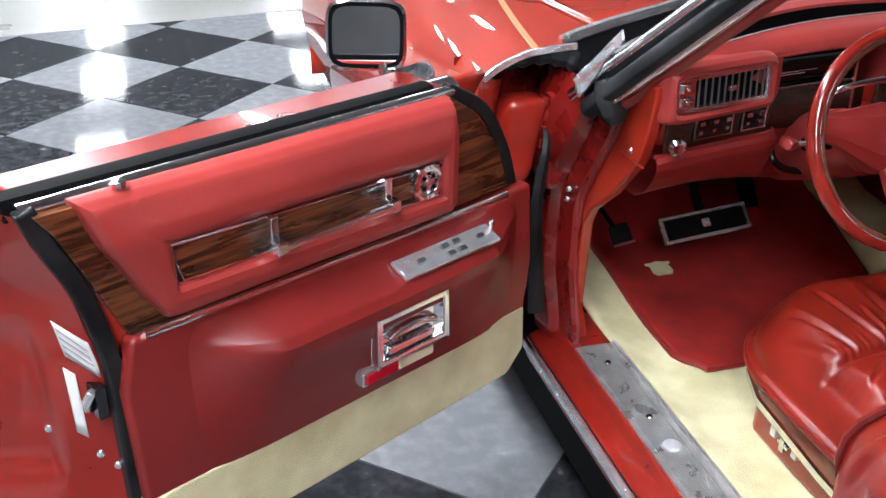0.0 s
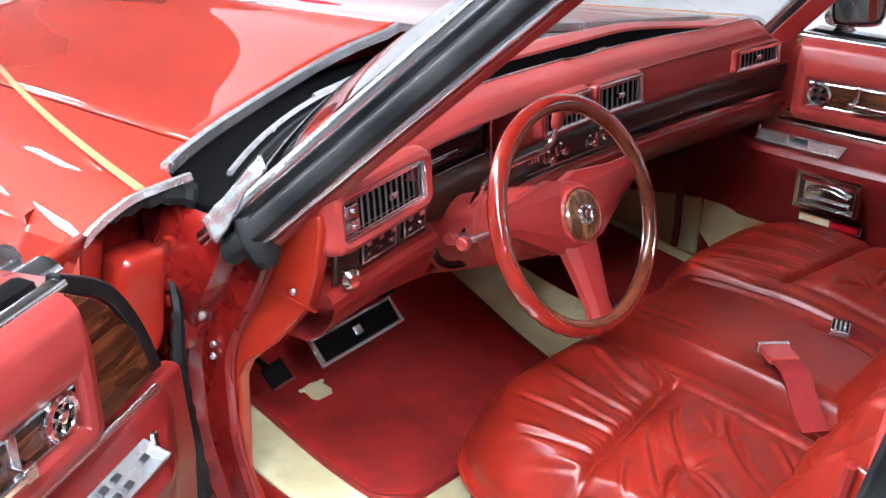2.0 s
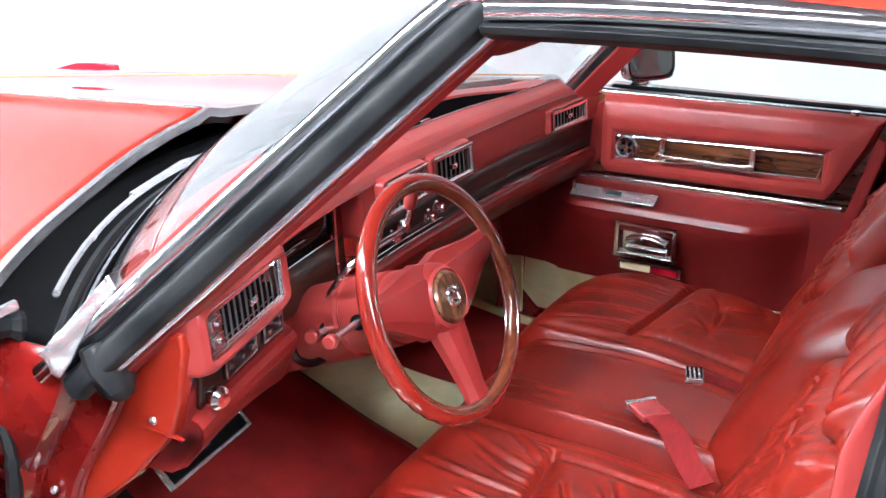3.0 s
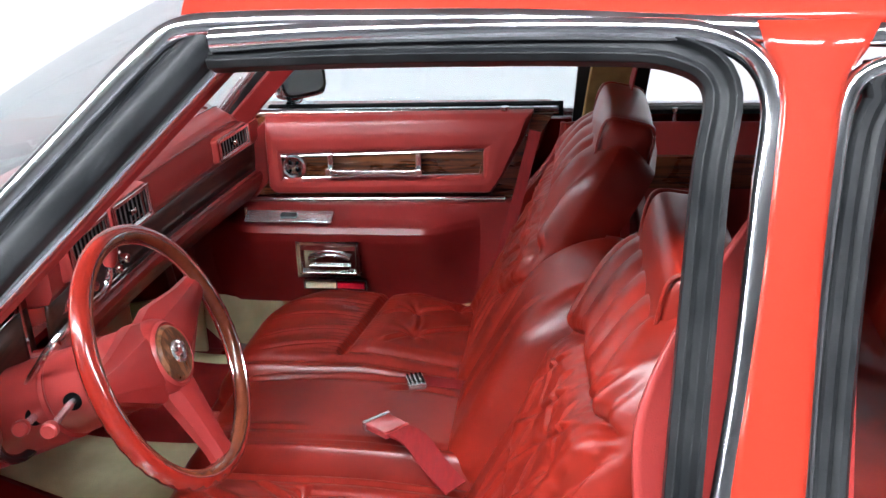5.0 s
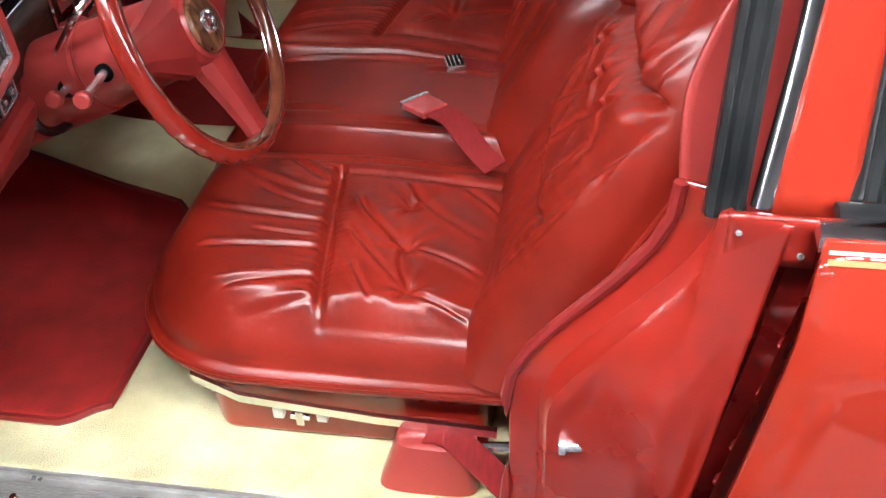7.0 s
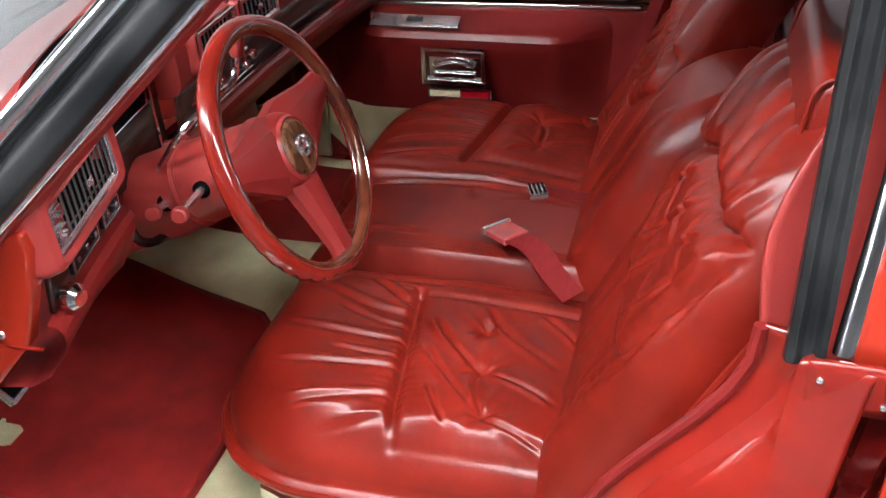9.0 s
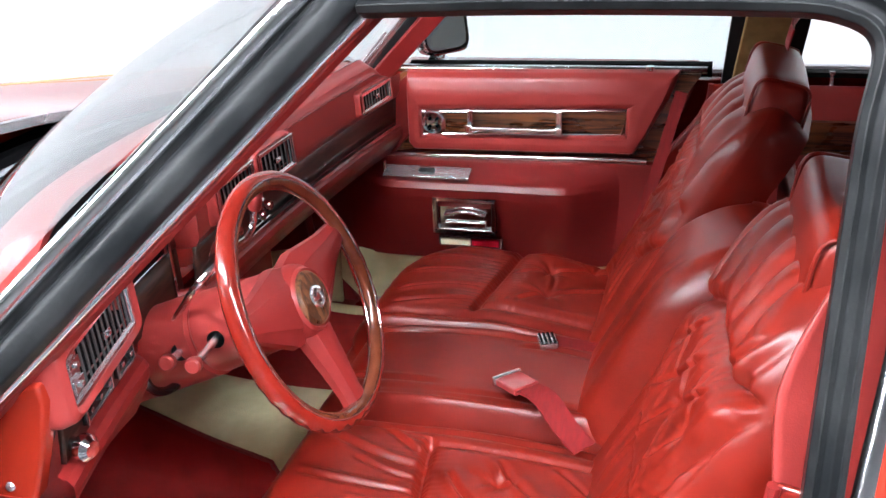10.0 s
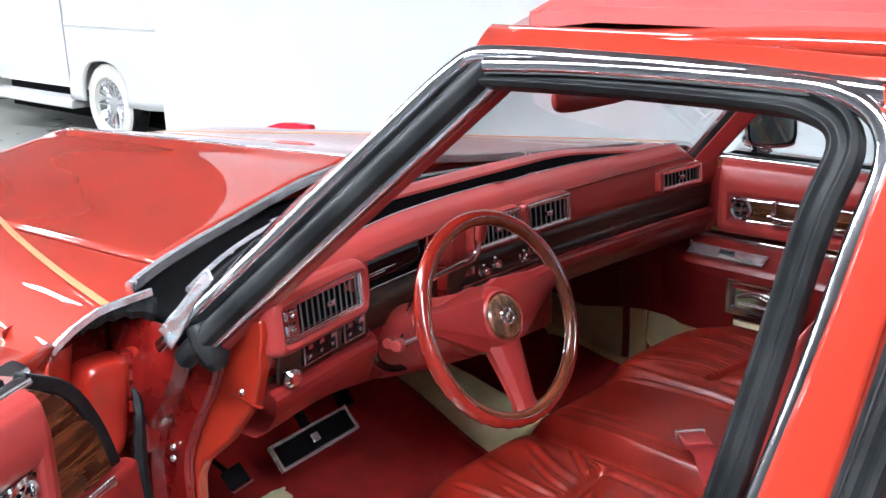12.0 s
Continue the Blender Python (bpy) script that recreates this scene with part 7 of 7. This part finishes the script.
def passenger_mat():
    def g(u, v):
        x, y = lerp(0.235, 0.692, u), lerp(0.12, 0.90, v)
        return (x, y, zf(x, y) + 0.004)
    m = new("floor_mat")
    tagged(m, "plain dark red carpet mat in the passenger's footwell", "floor mat")
    part("mat", Build().grid(g, 30, 40), REDMAT, m, thick=0.012)
    edge = [Vector(g(0, v)) for v in np.linspace(1, 0, 20)] + [Vector(g(u, 0)) for u in np.linspace(0.05, 1, 14)] + [Vector(g(1, v)) for v in np.linspace(0.05, 1, 20)]
    part("mat_binding", Build().tube(edge, 0.006, k=6), PANEL, m, "red sewn binding")


def floor_mat():
    b = Build()
    def g(u, v):
        y = lerp(0.197, 0.84, v)
        xl = -0.585 + 0.045 * (1 - smooth((y - 0.195) / 0.07))
        xr = -0.062 + 0.045 * (y - 0.2) / 0.4 - 0.05 * (1 - smooth((y - 0.195) / 0.06))
        x = lerp(xl, xr, u)
        return (x, y, zf(x, y) + 0.004)
    b.grid(g, 40, 50)
    m = new("floor_mat")
    tagged(m, "dark red carpet floor mat on the cream carpet", "floor mat")
    part("mat", b, REDMAT, m, thick=0.012)
    edge = [Vector(g(0, v)) for v in np.linspace(1, 0, 30)] + [Vector(g(u, 0)) for u in np.linspace(0.03, 1, 20)] + [Vector(g(1, v)) for v in np.linspace(0.03, 1, 30)]
    part("mat_binding", Build().tube(edge, 0.007, k=6), PANEL, m, "red sewn binding")
    e = Build()
    c = Vector((-0.468, 0.560, zf(-0.468, 0.560) + 0.014))
    t = Matrix.Translation(c) @ Matrix.Rotation(radians(7), 4, "X")
    e.prism([(-0.030, 0.018), (-0.040, 0.022), (-0.040, 0.030), (-0.022, 0.030), (0.0, 0.036), (0.022, 0.030), (0.040, 0.030), (0.040, 0.022), (0.030, 0.018), (0.033, -0.018), (0.024, -0.032), (-0.024, -0.032), (-0.033, -0.018)], "z", 0, 0.004).turned(t @ Matrix.Scale(0.78, 4))
    part("mat_emblem", e, CREAM, m, "cream woven shield emblem")


floor_mat()
passenger_mat()


# ---- white van beyond the car ----
def panel_van():
    p = new("panel_van")
    tagged(p, "white vintage panel van with broad whitewall tyres", "van")
    def side(u, v):
        y, z = lerp(-0.98, 2.3, u), lerp(0.40, 1.80, v)
        x = 0.05 + 0.10 * smooth((z - 0.97) / 0.8) + 0.05 * smooth((0.6 - z) / 0.2)
        r = smooth((y + 0.98) / 0.10)
        return (x + 0.06 * (1 - r) ** 2, y, z)
    b = Build().grid(side, 60, 30)
    b.grid(lambda u, v: (lerp(0.11, 1.55, u), -0.98, lerp(0.40, 1.80, v)), 4, 4)
    b.grid(lambda u, v: (lerp(0.15, 1.55, u), lerp(-0.98, 2.3, v), 1.80), 4, 4)
    part("van_body", b, WHITE, p, "glossy white van body")
    part("belt_moulding", Build().tube([(0.045, lerp(-0.95, 0.82, i / 8), 0.955) for i in range(9)], 0.018, k=8), WHITE, p, "raised white moulding")
    part("door_gap", Build().box((0.040, 0.855, 0.45), (0.052, 0.865, 1.75)), GREYTEXT, p, "thin dark door gap")
    for a, c in ((0.62, 1.05), (1.18, 1.62)):
        part("van_window", Build().box((0.045, a, 1.17), (0.10, c, 1.60)), GLOSSBLACK, p, "dark side window", bevel=0.02)
    part("door_handle", Build().tube([(0.02, 0.95, 0.72), (0.015, 1.10, 0.72)], 0.012, k=8), CHROME, p, "chrome door handle")
    def skirt(u, v):
        a = math.pi * u
        ry, rz = lerp(0.84, 0.33, v), lerp(0.47, 0.34, v)
        return Vector((0.06 - 0.17 * math.sin(math.pi * 0.5 * min(1.0, v * 1.8)), ry * -math.copysign(abs(math.cos(a)) ** 0.75, math.cos(a)) - 0.10 * (1 - v), 0.36 + rz * math.sin(a) ** 0.7))
    part("fender", Build().grid(skirt, 40, 16), WHITE, p, "rounded white rear fender", thick=0.03)
    part("running_board", Build().box((-0.10, 0.62, 0.26), (0.10, 2.2, 0.34)), WHITE, p, bevel=0.02)
    b = Build().lathe([(0.16, -0.08), (0.30, -0.09), (0.345, -0.05), (0.35, 0.02), (0.335, 0.07), (0.30, 0.085), (0.30, 0.09)], (0.0, 0.0, 0.35), (-1, 0, 0), 36)
    w = part("wheel", b, RUBBER, p, "black tyre with broad white band")
    part("whitewall", Build().lathe([(0.325, 0.080), (0.31, 0.096), (0.22, 0.096), (0.20, 0.07)], (0, 0, 0.35), (-1, 0, 0), 36), TYREWHITE, w, "broad white tyre band")
    b = Build().lathe([(0.20, 0.07), (0.17, 0.04), (0.12, 0.05), (0.0, 0.07)], (0, 0, 0.35), (-1, 0, 0), 36)
    for k in range(12):
        a = k * math.pi / 6
        b.tube([(-0.05, 0.06 * math.cos(a), 0.35 + 0.06 * math.sin(a)), (-0.085, 0.18 * math.cos(a), 0.35 + 0.18 * math.sin(a))], 0.008, k=6)
    part("rim", b, CHROME, w, "chrome wheel")
    part("chassis", Build().box((0.15, -0.7, 0.15), (1.4, 2.2, 0.42)), BLACK, p, "dark chassis")
    part("hood", Build().box((0.15, 2.3, 0.42), (1.45, 3.6, 1.15)), WHITE, p, "rounded white hood", bevel=0.2, segs=5)
    p.matrix_basis = pose(2.42, 6.50, 0, 0, 0, 2)


panel_van()


# ---- floor ----
def tiles():
    S = 0.542
    base = part("floor", Build().box((-7.65, -7.15, -0.1), (9.15, 22.15, -0.006)), BLACK)
    tagged(base, "polished checkerboard floor of black and grey tiles", "floor", kind="structure")
    def tile_mesh(name, m):
        b = Build()
        h = S / 2 - 0.0008
        b.add([(-h, -h, -0.006), (h, -h, -0.006), (h, h, -0.006), (-h, h, -0.006), (-h + 0.0015, -h + 0.0015, 0), (h - 0.0015, -h + 0.0015, 0), (h - 0.0015, h - 0.0015, 0), (-h + 0.0015, h - 0.0015, 0)],
              [(4, 5, 6, 7), (0, 1, 5, 4), (1, 2, 6, 5), (2, 3, 7, 6), (3, 0, 4, 7)])
        me = bpy.data.meshes.new(name)
        me.from_pydata(b.v, [], b.f)
        me.materials.append(m)
        return me
    kinds = tile_mesh("tile", TILE_DARK), tile_mesh("tile", TILE_GREY)
    c, turn = Vector((0.245, -0.119, 0)), radians(47.5)
    ex, ey = Vector((math.cos(turn), math.sin(turn), 0)) * S, Vector((-math.sin(turn), math.cos(turn), 0)) * S
    far = [Build(), Build()]
    for i in range(-30, 34):
        for j in range(-30, 34):
            p = c + ex * (i + 0.5) + ey * (j + 0.5)
            if not (-7.3 < p.x < 2.4 and -6.7 < p.y < 4.75 + 0.16 * (p.x + 2.0) + 3.5 * (p.x > 0.4)):
                continue
            k = (i + j) % 2
            if -3.6 < p.x < -0.2 and -0.8 < p.y < 5.0:
                t = new("tile", kinds[k])
                t.matrix_basis = pose(p.x, p.y, 0, 0, 0, 47.5)
                t.parent = base
            else:
                hx, hy = ex * 0.4985, ey * 0.4985
                far[k].add([p - hx - hy, p + hx - hy, p + hx + hy, p - hx + hy], [(0, 1, 2, 3)])
    for k, m in ((0, TILE_DARK), (1, TILE_GREY)):
        ob = part("far_tiles", far[k], m, base, fix=False, smooth=0)
        tagged(ob, kind="stuff")

    b = Build().prism([(-7.5, 3.55), (2.2, 5.1), (9.0, 5.4), (9.0, 22.0), (-7.5, 22.0)], "z", -0.006, 0.0025)
    tagged(part("floor_plain", b, CONCRETE), "pale grey sealed concrete floor beyond the tiles", "floor", kind="structure")


tiles()
